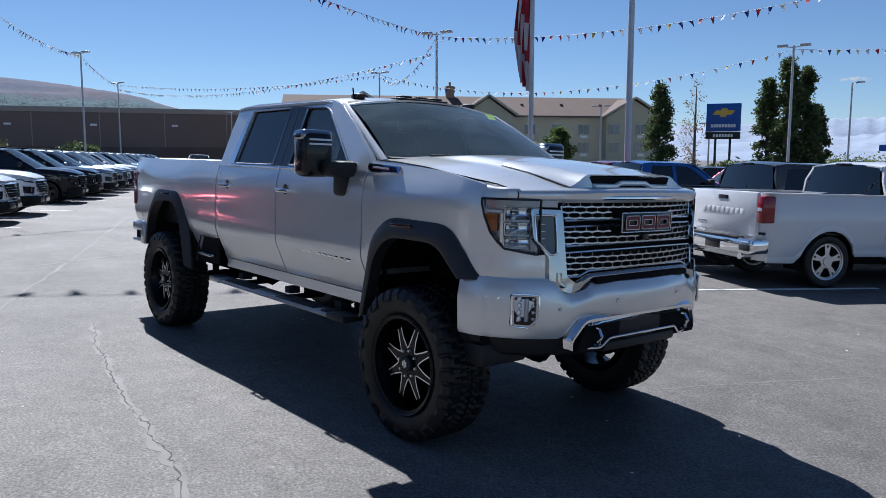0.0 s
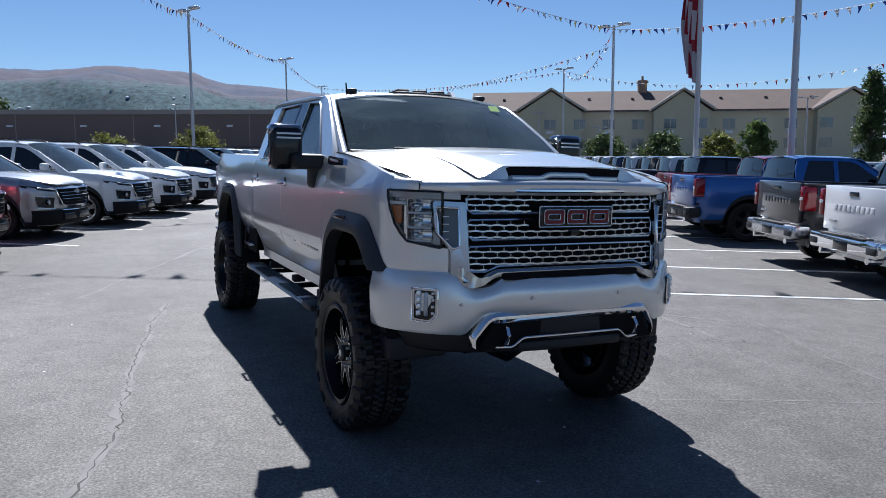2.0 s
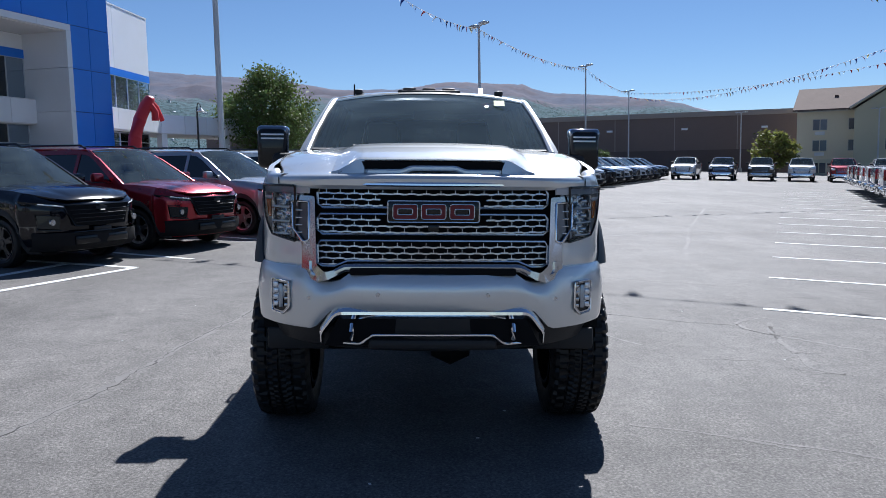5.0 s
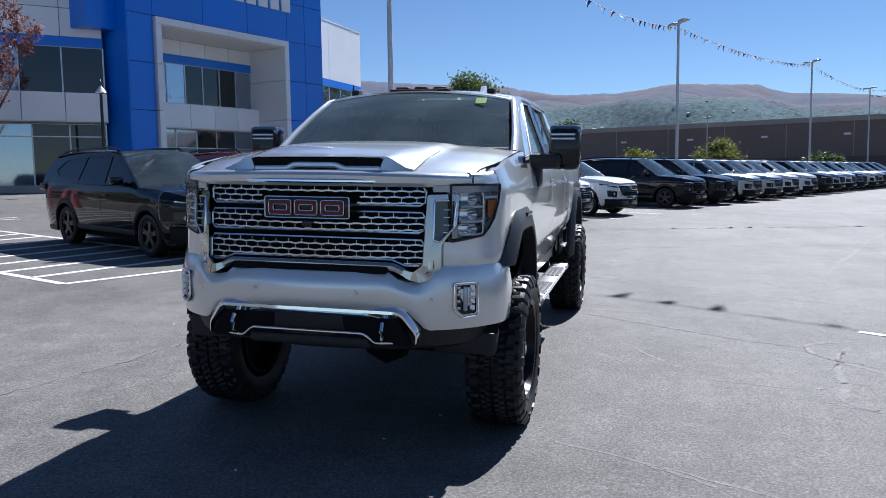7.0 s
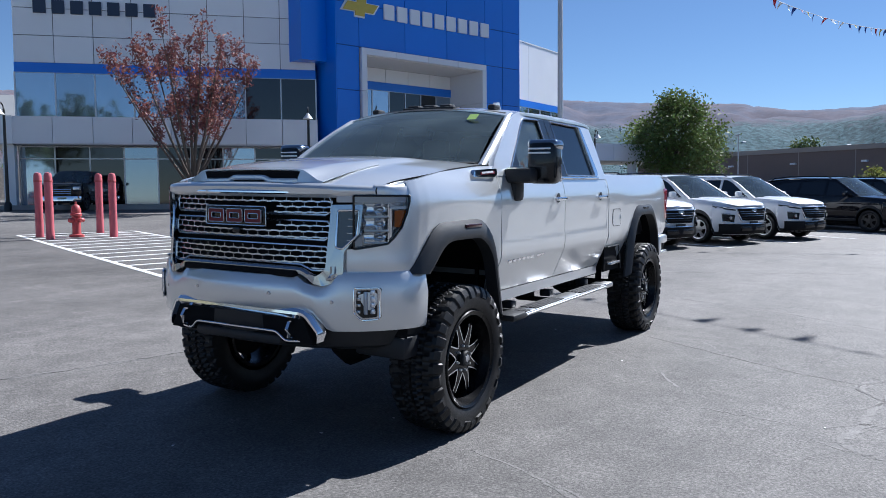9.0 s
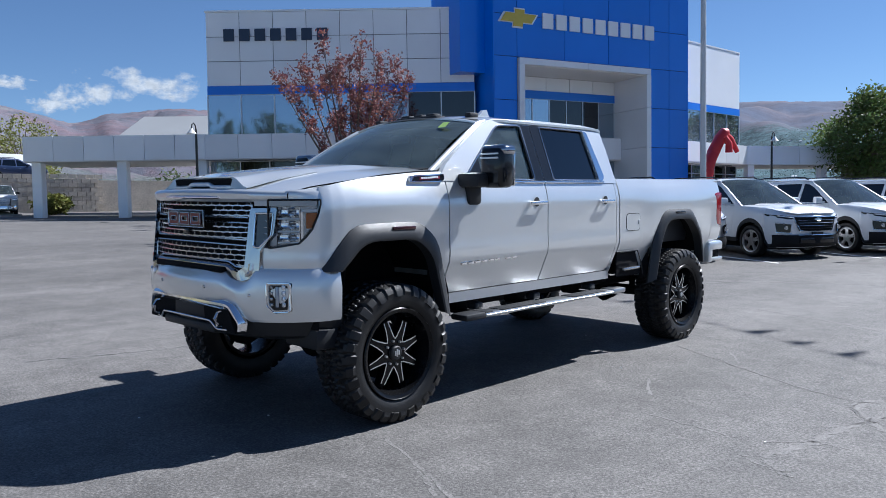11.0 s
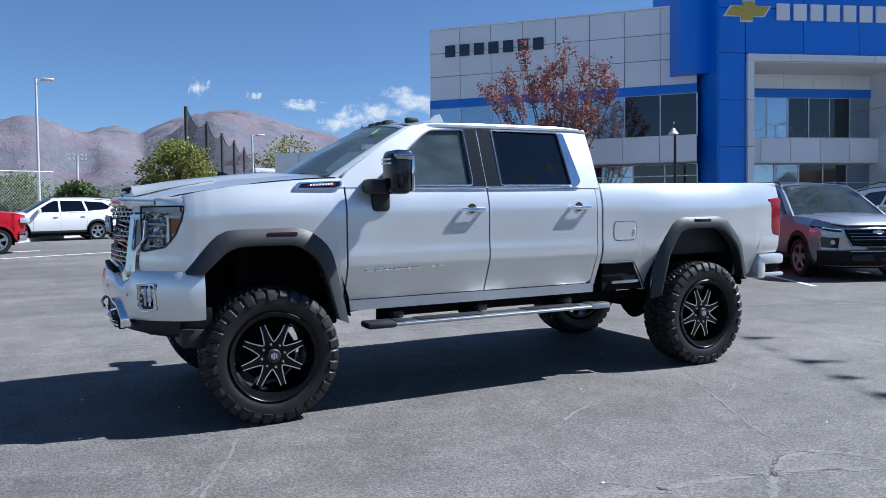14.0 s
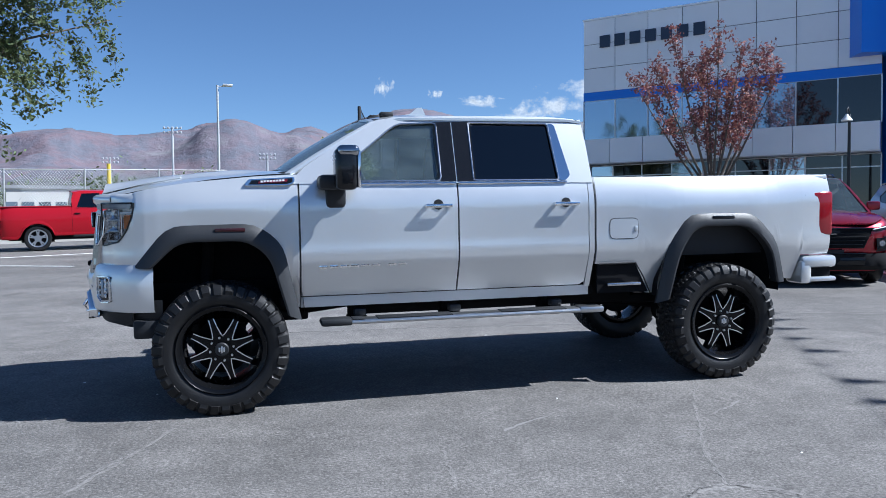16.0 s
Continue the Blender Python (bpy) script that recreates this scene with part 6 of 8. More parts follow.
    part("tailpipe_shield", Geo().rbox(-2.7, -1.2, -0.5, 0.5, 0.50, 0.62, 0.05), UNDER, t)
    return t


WHITE = paint("white_paint", (0.68, 0.69, 0.71), 0.0, 0.36)
GREY_SILVER = paint("grey_silver_paint", (0.40, 0.42, 0.44), 0.75, 0.32)
BLACKP = material("black_paint", (0.003, 0.004, 0.008), 0.2, coat=0.7, spec=0.1, vary=0.05, scale=1.5)
REDP = paint("red_paint", (0.29, 0.006, 0.018), 0.72, 0.28)
BRIGHT_RED = material("bright_red_paint", (0.30, 0.004, 0.012), 0.35, coat=0.3, spec=0.15, vary=0.02, scale=1.5)
CHARCOAL = paint("charcoal_paint", (0.022, 0.023, 0.026), 0.3, 0.35)
BLUEP = paint("blue_paint", (0.012, 0.10, 0.36), 0.25, 0.30)
NAVY = paint("navy_paint", (0.016, 0.028, 0.07), 0.6, 0.3)
BRIGHT_RIM = material("bright_alloy", (0.55, 0.56, 0.58), 0.28, 1.0)
DARK_RIM = material("black_alloy", (0.02, 0.02, 0.022), 0.3, 0.2)

LOT = 24.0
E1, E2 = Vector((-math.cos(radians(LOT)), math.sin(radians(LOT)))), Vector((math.sin(radians(LOT)), math.cos(radians(LOT))))
suvs = {
    "white": suv("white suv with chrome grille bars parked in the row", WHITE, "suvs in the row", BRIGHT_RIM),
    "silver": suv("grey-silver suv with dark grille parked in the row", GREY_SILVER, "suvs in the row", BRIGHT_RIM),
    "black": suv("glossy black suv with black wheels in the row", BLACKP, "suvs in the row", DARK_RIM, dark=True),
    "red": suv("dark red suv with black grille in the row", REDP, "suvs in the row", BRIGHT_RIM, dark=True),
    "navy": suv("dark blue suv parked in the row", NAVY, "suvs in the row", BRIGHT_RIM),
}
ROW = "black red silver white white white empty black black silver silver white white black silver white navy white silver navy black navy".split()
used = set()


def park(stock, key, m):
    """Places the first of a kind itself, and copies after it."""
    if key in used:
        return copy_thing(stock[key], m)
    used.add(key)
    stock[key].matrix_world = m
    return stock[key]


random.seed(4)
for i, key in enumerate(ROW):
    if key == "empty":
        continue
    k = i * 2.98 + (0.38 if i == 0 else 0.0)
    p = Vector((-5.55, -7.75)) + E1 * k + E2 * (0.22 + random.uniform(-0.10, 0.10))
    park(suvs, key, lot(p.x, p.y, 90 - LOT + random.uniform(-0.8, 0.8)))

trucks = {
    "p_white": pickup_car("white crew-cab pickup with chrome bumper seen from its tailgate", WHITE, "pickups in the row", BRIGHT_RIM, bumper=None),
    "p_grey": pickup_car("charcoal grey pickup with dark bumper in the row", CHARCOAL, "pickups in the row", DARK_RIM, bumper=DULL_CHROME),
    "p_blue": pickup_car("bright blue off-road pickup with black wheels", BLUEP, "pickups in the row", DARK_RIM, bumper=BLACK_PLASTIC, wide=True),
    "p_red": pickup_car("dark red pickup with chrome bumper in the row", REDP, "pickups in the row", BRIGHT_RIM, bumper=CHROME),
    "p_bright": pickup_car("bright red pickup parked at the far kerb", BRIGHT_RED, "", BRIGHT_RIM, bumper=CHROME),
    "p_black": pickup_car("glossy black pickup with chrome bumper in the row", BLACKP, "pickups in the row", DARK_RIM, bumper=CHROME),
    "p_navy": pickup_car("dark blue pickup parked behind the first row", NAVY, "pickups in the row", BRIGHT_RIM, bumper=CHROME),
}
for key, along in zip("p_white p_grey p_blue p_red p_black p_white p_grey p_white p_navy p_white p_white p_grey p_navy p_white".split(), (0.0, 2.75, 7.25, 9.8, 14.9, 18.1, 21.0, 24.0, 27.0, 29.9, 32.8, 35.7, 38.6, 41.5)):
    p = Vector((-0.25, 10.75)) + E1 * (along - (0.8 if along else 0.6)) - E2 * (0.72 if key == "p_blue" else 0.4)
    park(trucks, key, lot(p.x, p.y, 90 - LOT))
for i, key in enumerate("p_navy p_grey p_white p_navy p_white p_red p_grey p_white p_grey p_white".split()):
    p = Vector((4.5, 17.6)) + E1 * (3.0 * i + 1.0)
    park(trucks, key, lot(p.x, p.y, 270 - LOT))
for i, key in enumerate("p_white p_navy p_grey p_white p_red p_white".split()):
    p = Vector((-62.0, 22.0)) + E2 * (3.1 * i)
    park(trucks, key, lot(p.x, p.y, -LOT))
park(trucks, "p_bright", lot(7.75, -21.45, 180 + 17))
park(suvs, "white", lot(4.2, -30.7, 14))
park(trucks, "p_white", lot(-4.2, -52.3, 80))
park(trucks, "p_white", lot(-8.6, -50.6, 78))
# black suv added as a stand-in for a dark covered trailer
park(suvs, "black", lot(-6.3, -52.0, 80))
park(trucks, "p_black", upright(-17.0, -32.6, 38))
# ---- the dealership ----
PANEL = material("white_metal_panel", (0.82, 0.83, 0.84), 0.42, 0.05, vary=0.04, scale=0.6, per_object=0.05)
BLUE_PANEL = material("blue_metal_panel", (0.012, 0.180, 0.72), 0.38, 0.0, vary=0.05, scale=0.5, per_object=0.06, coat=0.2)
JOINT = material("panel_joint", (0.19, 0.19, 0.20), 0.7)
BLUE_JOINT = material("blue_joint", (0.004, 0.03, 0.15), 0.6)
FRAME_PANEL = material("portal_panel", (0.76, 0.77, 0.78), 0.4, 0.05, vary=0.04, scale=0.8, per_object=0.05)
SHOP_GLASS = material("shop_glass", (0.36, 0.43, 0.50), 0.04, 0.8, per_object=0.35)
MULLION = material("aluminium_mullion", (0.55, 0.56, 0.57), 0.35, 0.7)
SOFFIT = material("soffit", (0.72, 0.71, 0.69), 0.8)
SIGN_WHITE = material("sign_white", (0.80, 0.81, 0.82), 0.4)
SIGN_NAVY = material("sign_navy", (0.02, 0.035, 0.07), 0.4)
GOLD = material("sign_gold", (0.62, 0.40, 0.07), 0.30, 0.6, vary=0.1, scale=3)
ROOFING = material("grey_roofing", (0.24, 0.25, 0.26), 0.7, vary=0.1, scale=0.5)


class Wall:
    """A wall line on the plan: u runs along it, n outwards, z up from the world's zero."""

    def __init__(self, a, b):
        self.a, d = Vector(a), Vector(b) - Vector(a)
        self.len, self.d = d.length, d.normalized()
        self.n = Vector((self.d.y, -self.d.x))
        if self.n.dot(Vector((6, 3)) - self.a) < 0:
            self.n = -self.n

    def at(self, u, z, n=0.0):
        p = self.a + self.d * u + self.n * n
        return Vector((p.x, p.y, z))

    def block(self, geo, u0, u1, z0, z1, n0, n1):
        p = [self.at(u, z, n) for z in (z0, z1) for n in (n0, n1) for u in (u0, u1)]
        return geo.add(p, [(0, 2, 3, 1), (4, 5, 7, 6), (0, 1, 5, 4), (2, 6, 7, 3), (0, 4, 6, 2), (1, 3, 7, 5)])


def cladding(owner, w, us, zs, mat, n=0.0, skip=None, name="panel", proud=0.03):
    """Metal panels in rows and columns with open joints between."""
    for u0, u1 in zip(us, us[1:]):
        for z0, z1 in zip(zs, zs[1:]):
            if skip and skip((u0 + u1) / 2, (z0 + z1) / 2):
                continue
            part(name, w.block(Geo(), u0 + 0.018, u1 - 0.018, z0 + 0.018, z1 - 0.018, n - 0.02, n + proud), mat, owner, smooth=0)


def glazing(owner, w, us, z0, z1, n=0.0, rails=(), dark=()):
    for k, (u0, u1) in enumerate(zip(us, us[1:])):
        win = part("window", w.block(Geo(), u0 + 0.03, u1 - 0.03, z0 + 0.03, z1 - 0.03, n - 0.03, n - 0.015), SHOP_GLASS if k not in dark else TINTED_PANEL, owner, smooth=0)
    for u in us:
        part("mullion", w.block(Geo(), u - 0.035, u + 0.035, z0, z1, n - 0.05, n + 0.03), MULLION, owner, smooth=0)
    for z in (z0, *rails, z1):
        part("rail", w.block(Geo(), us[0], us[-1], z - 0.03, z + 0.03, n - 0.05, n + 0.026), MULLION, owner, smooth=0)


TINTED_PANEL = material("dark_glass", (0.006, 0.007, 0.009), 0.04, spec=0.8)
shop = thing("dealership_building", "two-storey dealership with white panels and a tall blue entrance tower", "building")
Z0, Z_G, Z_L, Z_W, Z_B, Z_T = 0.2, 4.55, 5.98, 8.36, 8.86, 13.15


def wing(w, u0, u1, cols, top, dark=(), plain=False):
    us = steps(u0, u1, cols)
    part("wall_core", w.block(w.block(Geo(), u0, u1, Z_G, top, -0.9, -0.08), u0, u1, Z0, Z_G, -1.2, -0.6), JOINT, shop, smooth=0)
    cladding(shop, w, steps(u0, u1, 2) if plain else us, [Z_B, top] if plain else [Z_B, Z_B + (top - Z_B) / 3, Z_B + 2 * (top - Z_B) / 3, top], PANEL)
    part("coping", w.block(Geo(), u0 - 0.05, u1, top, top + 0.10, -0.7, 0.06), PANEL, shop, smooth=0)
    part("blue_band", w.block(Geo(), u0, u1, Z_W, Z_B, -0.02, 0.05), BLUE_PANEL, shop, smooth=0)
    glazing(shop, w, us, Z_L, Z_W, 0.0, dark=dark)
    for a, b in zip(us, us[1:]):
        part("ledge_panel", w.block(Geo(), a + 0.015, b - 0.015, Z_G, Z_L - 0.03, -0.05, 1.0), PANEL, shop, smooth=0)
    part("canopy_soffit", w.block(Geo(), u0, u1, Z_G - 0.06, Z_G - 0.003, -0.05, 0.97), SOFFIT, shop, smooth=0)
    glazing(shop, w, steps(u0, u1, cols + 1), Z0 - 0.1, Z_G - 0.1, -0.25, rails=(Z_G - 0.75, Z0 + 0.85), dark=(1, 2, 4, 5, cols - 1, cols))
    part("base_wall", w.block(Geo(), u0, u1, Z0 - 0.6, Z0 + 0.12, -0.5, -0.12), JOINT, shop, smooth=0)


LW = Wall((-16.6, -37.4), (-27.85, -26.4))
wing(LW, 0.0, LW.len, 8, Z_T, dark=(6, 7))
RW = Wall((-42.3, -22.9), (-53.5, -22.3))
wing(RW, 0.0, RW.len, 6, Z_T, plain=True)
# raised name on the left wing: one plain bar for each letter
for k in range(7):
    u = 1.05 + 0.915 * k
    part("sign_bar", LW.block(Geo(), u, u + 0.62, 11.45, 12.15, 0.05, 0.13), SIGN_NAVY, shop, smooth=0)
# entrance tower
TW = Wall((-29.3, -24.3), (-38.8, -21.4))
PT = 10.15
U0, U1, TT = -1.6, 13.2, 15.1
part("tower_core", TW.block(TW.block(TW.block(Geo(), U0, 0.1, Z0, TT - 0.1, -6, -0.06), 9.85, U1, Z0, TT - 0.1, -6, -0.06), 0.1, 9.85, PT, TT - 0.1, -6, -0.06), BLUE_JOINT, shop, smooth=0)
zs = [Z0, 2.7, 5.2, 7.7, PT + 0.05, 12.6, TT]
cladding(shop, TW, [U0, -0.05], zs, BLUE_PANEL)
cladding(shop, TW, [9.98, 11.6, U1], zs, BLUE_PANEL)
cladding(shop, TW, [-0.05, 3.3, 6.65, 9.98], [PT + 0.05, 12.6, TT], BLUE_PANEL)
part("tower_side", TW.block(Geo(), U0 - 0.06, U0, Z0, TT, -3.2, 0.03), BLUE_PANEL, shop, smooth=0)
part("tower_side", TW.block(Geo(), U1, U1 + 0.06, Z0, TT, -3.2, 0.03), BLUE_PANEL, shop, smooth=0)
part("upper_box", TW.block(Geo(), U0 - 1.7, U0 - 0.062, 9.3, TT, -4.5, -0.9), BLUE_PANEL, shop, smooth=0)
part("tower_coping", TW.block(Geo(), U0 - 0.1, U1 + 0.1, TT, TT + 0.12, -6.0, 0.08), BLUE_PANEL, shop, smooth=0)
# portal frame
fr = 0.36
for u in (0.0, 9.93 - fr):
    for z0, z1 in zip((Z0, 2.7, 5.2, 7.7), (2.7, 5.2, 7.7, PT - fr)):
        part("portal_panel", TW.block(Geo(), u, u + fr, z0 + 0.012, z1 - 0.012, -3.0, 0.22), FRAME_PANEL, shop, smooth=0)
for k in range(4):
    part("portal_panel", TW.block(Geo(), 9.93 / 4 * k + 0.01, 9.93 / 4 * (k + 1) - 0.01, PT - fr, PT, -3.0, 0.22), FRAME_PANEL, shop, smooth=0)
part("portal_ceiling", TW.block(Geo(), fr, 9.93 - fr, PT - fr - 0.05, PT - fr - 0.004, -3.0, 0.0), SOFFIT, shop, smooth=0)
part("portal_back", TW.block(Geo(), fr, 9.93 - fr, Z0, PT - fr, -3.4, -3.06), JOINT, shop, smooth=0)
us = steps(fr, 9.93 - fr, 5)
cladding(shop, TW, us, [Z_B, PT - fr - 0.05], PANEL, -3.0)
part("blue_band", TW.block(Geo(), fr, 9.93 - fr, Z_W, Z_B, -3.04, -2.94), BLUE_PANEL, shop, smooth=0)
glazing(shop, TW, steps(fr, 9.93 - fr, 7), Z_L, Z_W, -3.0, dark=(3, 4, 5))
cladding(shop, TW, us, [Z_G, Z_L - 0.05], PANEL, -2.3)
part("portal_ledge", TW.block(Geo(), fr, 9.93 - fr, Z_G - 0.05, Z_L, -3.05, -2.33), SOFFIT, shop, smooth=0)
glazing(shop, TW, steps(fr, 9.93 - fr, 6), Z0 + 0.3, Z_G - 0.06, -2.95, rails=(3.4,), dark=(3, 4))
# tower sign: gold emblem and one plain bar for each letter
bow = [(0.0, 12.22), (0.35, 12.72), (0.98, 12.72), (0.98, 12.95), (1.62, 12.95), (1.62, 12.72), (2.45, 12.72), (2.10, 12.22), (1.50, 12.22), (1.50, 11.98), (0.86, 11.98), (0.86, 12.22)]
rim = [(1.22 + (u - 1.22) * 1.12, 12.465 + (z - 12.465) * 1.18) for u, z in bow]
part("emblem_rim", Geo().plate(rim, lambda u, z, d: TW.at(u - 1.2, z - 0.05, 0.10 - d), 0.08), SIGN_WHITE, shop, smooth=0)
part("emblem", Geo().plate(bow, lambda u, z, d: TW.at(u - 1.2, z - 0.05, 0.15 - d), 0.08), GOLD, shop, smooth=0)
for k in range(9):
    u = 1.70 + 0.975 * k
    part("sign_bar", TW.block(Geo(), u, u + 0.74, 11.98, 12.86, 0.05, 0.15), SIGN_WHITE, shop, smooth=0)
# low canopies
for w in (Wall((-9.0, -44.6), (-16.6, -37.3)), Wall((-53.4, -22.2), (-66.0, -15.5))):
    us = steps(0, w.len, 6)
    for a, b in zip(us, us[1:]):
        part("ledge_panel", w.block(Geo(), a + 0.015, b - 0.015, Z_G, Z_L - 0.02, -5.0, 1.0), PANEL, shop, smooth=0)
    part("canopy_soffit", w.block(Geo(), 0, w.len, Z_G - 0.06, Z_G - 0.003, -5.0, 0.97), SOFFIT, shop, smooth=0)
    for u in (0.3, w.len * 0.5, w.len - 0.6):
        part("column", w.block(Geo(), u, u + 0.55, Z0 - 0.3, Z_G - 0.06, 0.1, 0.65), PANEL, shop, smooth=0)
back_roof = Wall((-14.5, -48.5), (-24.0, -40.0))
part("rear_roof", Geo().add([back_roof.at(0, 5.9), back_roof.at(back_roof.len, 5.9), back_roof.at(back_roof.len, 8.6, -5), back_roof.at(1.2, 8.6, -5), back_roof.at(0, 5.5), back_roof.at(back_roof.len, 5.5), back_roof.at(back_roof.len, 5.5, -5), back_roof.at(1.2, 5.5, -5)],
     [(0, 1, 2, 3), (4, 5, 6, 7), (0, 1, 5, 4), (1, 2, 6, 5), (2, 3, 7, 6), (3, 0, 4, 7)]), ROOFING, shop, smooth=0)
pav = thing("forecourt_kerb", "pale concrete kerb and walk along the dealership", "kerb", kind="structure")
CONCRETE = material("concrete", (0.36, 0.35, 0.33), 0.85, vary=0.15, scale=0.8, fine=0.15, fine_scale=20, coords="World", bump=0.2)
for w, d in ((LW, 2.6), (RW, 2.6)):
    part("walk", w.block(Geo(), -1, w.len, 0.2, height(w.a.x, w.a.y) + 0.14, -0.5, d), CONCRETE, pav, smooth=0)

# ---- brown store across the lot ----
STORE_BROWN = material("brown_block_wall", (0.205, 0.155, 0.134), 0.85, vary=0.10, scale=0.15, fine=0.08, fine_scale=6, coords="World")
STORE_BAND = material("tan_cornice", (0.36, 0.31, 0.27), 0.8, vary=0.08, scale=0.3, coords="World")
store = thing("store_building", "long low brown block store with a tan cornice", "building")
SW = Wall((-108.0, 55.0), (-146.0, -46.0))
gz = 0.3
part("wall", SW.block(Geo(), 0, SW.len, gz - 1.5, 8.5, -30, 0), STORE_BROWN, store, smooth=0)
part("cornice", SW.block(Geo(), -0.2, SW.len + 0.2, 8.5, 9.25, -30.2, 0.25), STORE_BAND, store, smooth=0)
part("lower_course", SW.block(Geo(), 0, SW.len, gz - 1.5, 3.4, 0, 0.08), material("dark_block_course", (0.13, 0.10, 0.09), 0.9, vary=0.15, scale=0.3, coords="World"), store, smooth=0)
for k in range(9):
    u = 6 + 11.5 * k
    part("wall_lamp", SW.block(Geo(), u, u + 0.9, 6.5, 6.8, 0, 0.5), WHITE_LED, store, smooth=0)
for k in range(12):
    u = 1 + 9.2 * k
    part("pilaster_joint", SW.block(Geo(), u, u + 0.12, gz, 8.5, 0, 0.03), STORE_BAND, store, smooth=0)

# ---- the hotel ----
HOTEL_WALL = material("cream_stucco", (0.68, 0.60, 0.42), 0.9, vary=0.06, scale=0.3, fine=0.06, fine_scale=8, coords="World")
HOTEL_GREEN = material("sage_stucco", (0.54, 0.51, 0.36), 0.9, vary=0.06, scale=0.3, coords="World")
SHINGLE = material("brown_shingle", (0.125, 0.088, 0.074), 0.9, vary=0.15, scale=0.6, fine=0.2, fine_scale=5, coords="World", bump=0.3, bump_scale=8)
FASCIA = material("cream_fascia", (0.55, 0.50, 0.40), 0.7)
ROOM_GLASS = material("room_glass", (0.09, 0.115, 0.14), 0.08, spec=0.9, per_object=0.5)
hotel = thing("hotel_building", "three-storey cream stucco hotel with brown shingled gables", "building")
HW = Wall((-92.0, 45.5), (-65.0, 91.5))
HB, EAVE, RIDGE = -1.4, 7.6, 10.7
part("wall", HW.block(Geo(), 0, HW.len, HB, EAVE, -13, 0), HOTEL_WALL, hotel, smooth=0)
part("wall_band", HW.block(Geo(), 0, HW.len, HB, 1.6, 0, 0.08), HOTEL_GREEN, hotel, smooth=0)


def gable_roof(u0, u1, n0, n1, z0, z1, along):
    g = Geo()
    o = 0.5
    if along:
        m = (n0 + n1) / 2
        lo = [HW.at(u0 - o, z0, n1 + o), HW.at(u1 + o, z0, n1 + o), HW.at(u1 + o, z1, m), HW.at(u0 - o, z1, m), HW.at(u0 - o, z0, n0 - o), HW.at(u1 + o, z0, n0 - o)]
    else:
        m = (u0 + u1) / 2
        lo = [HW.at(u0 - o, z0, n1 + o), HW.at(u0 - o, z0, n0), HW.at(m, z1, n0), HW.at(m, z1, n1 + o), HW.at(u1 + o, z0, n1 + o), HW.at(u1 + o, z0, n0)]
    th = Vector((0, 0, 0.25))
    k = [q + th for q in lo]
    g.add(lo + k, [(0, 1, 2, 3), (3, 2, 5, 4), (6, 7, 8, 9), (9, 8, 11, 10), (0, 1, 7, 6), (4, 5, 11, 10), (1, 2, 8, 7), (2, 5, 11, 8), (0, 3, 9, 6), (3, 4, 10, 9)])
    return part("roof", g, SHINGLE, hotel, smooth=0)


gable_roof(0, HW.len, -13, 0, EAVE, RIDGE, True)
for u0, u1, top in ((6.5, 15.0, 10.6), (24.5, 32.0, 10.4), (45.5, HW.len + 0.4, 10.3)):
    g = HW.block(Geo(), u0, u1, HB, EAVE, -3, 1.6)
    m = (u0 + u1) / 2
    g.add([HW.at(u0, EAVE, 1.6), HW.at(u1, EAVE, 1.6), HW.at(m, top - 0.2, 1.6), HW.at(u0, EAVE, -3), HW.at(u1, EAVE, -3), HW.at(m, top - 0.2, -3)], [(0, 1, 2), (3, 4, 5), (0, 2, 5, 3), (1, 2, 5, 4)])
    part("gable_wall", g, HOTEL_GREEN, hotel, smooth=0)
    gable_roof(u0, u1, -6, 1.6, EAVE, top, False)
    for s, e in ((u0 - 0.5, m), (u1 + 0.5, m)):
        part("fascia", Geo().tube([HW.at(s, EAVE + 0.12, 2.15), HW.at(e, top + 0.12, 2.15)], 0.16, 4), FASCIA, hotel, smooth=0)
part("chimney", HW.block(HW.block(HW.block(Geo(), 23.3, 24.5, EAVE, 12.4, -7, -5.8), 23.15, 24.65, 12.0, 12.3, -7.15, -5.65), 23.75, 24.05, 12.4, 13.0, -6.5, -6.2), material("tan_brick", (0.33, 0.23, 0.165), 0.9, vary=0.15, scale=2), hotel, smooth=0)
part("eave_board", HW.block(Geo(), -0.4, HW.len + 0.4, EAVE - 0.1, EAVE + 0.1, 0.35, 0.5), FASCIA, hotel, smooth=0)
for fl, z in enumerate((-0.2, 2.6, 5.2)):
    for k in range(13):
        u = 1.8 + 4.0 * k
        in_gable = any(a < u < b for a, b in ((6.5, 15.0), (24.5, 32.0), (45.5, 60)))
        n = 1.62 if in_gable else 0.02
        if u + 1.9 > HW.len:
            continue
        win = part("window", HW.block(Geo(), u, u + 1.7, z, z + 1.45, n - 0.02, n + 0.05), FASCIA, hotel, smooth=0)
        for d in (0.08, 0.90):
            part("pane", HW.block(Geo(), u + d, u + d + 0.72, z + 0.08, z + 1.37, n + 0.05, n + 0.07), ROOM_GLASS, win, smooth=0)
        if k % 2 == 0:
            part("wall_unit", HW.block(Geo(), u + 0.3, u + 1.4, z - 0.55, z - 0.12, n - 0.02, n + 0.14), MULLION, hotel, smooth=0)
for k in range(8):
    part("roof_vent", HW.block(Geo(), 4 + 6 * k, 4.4 + 6 * k, 9.0, 9.75, -3.6, -3.2), SHINGLE, hotel, smooth=0)
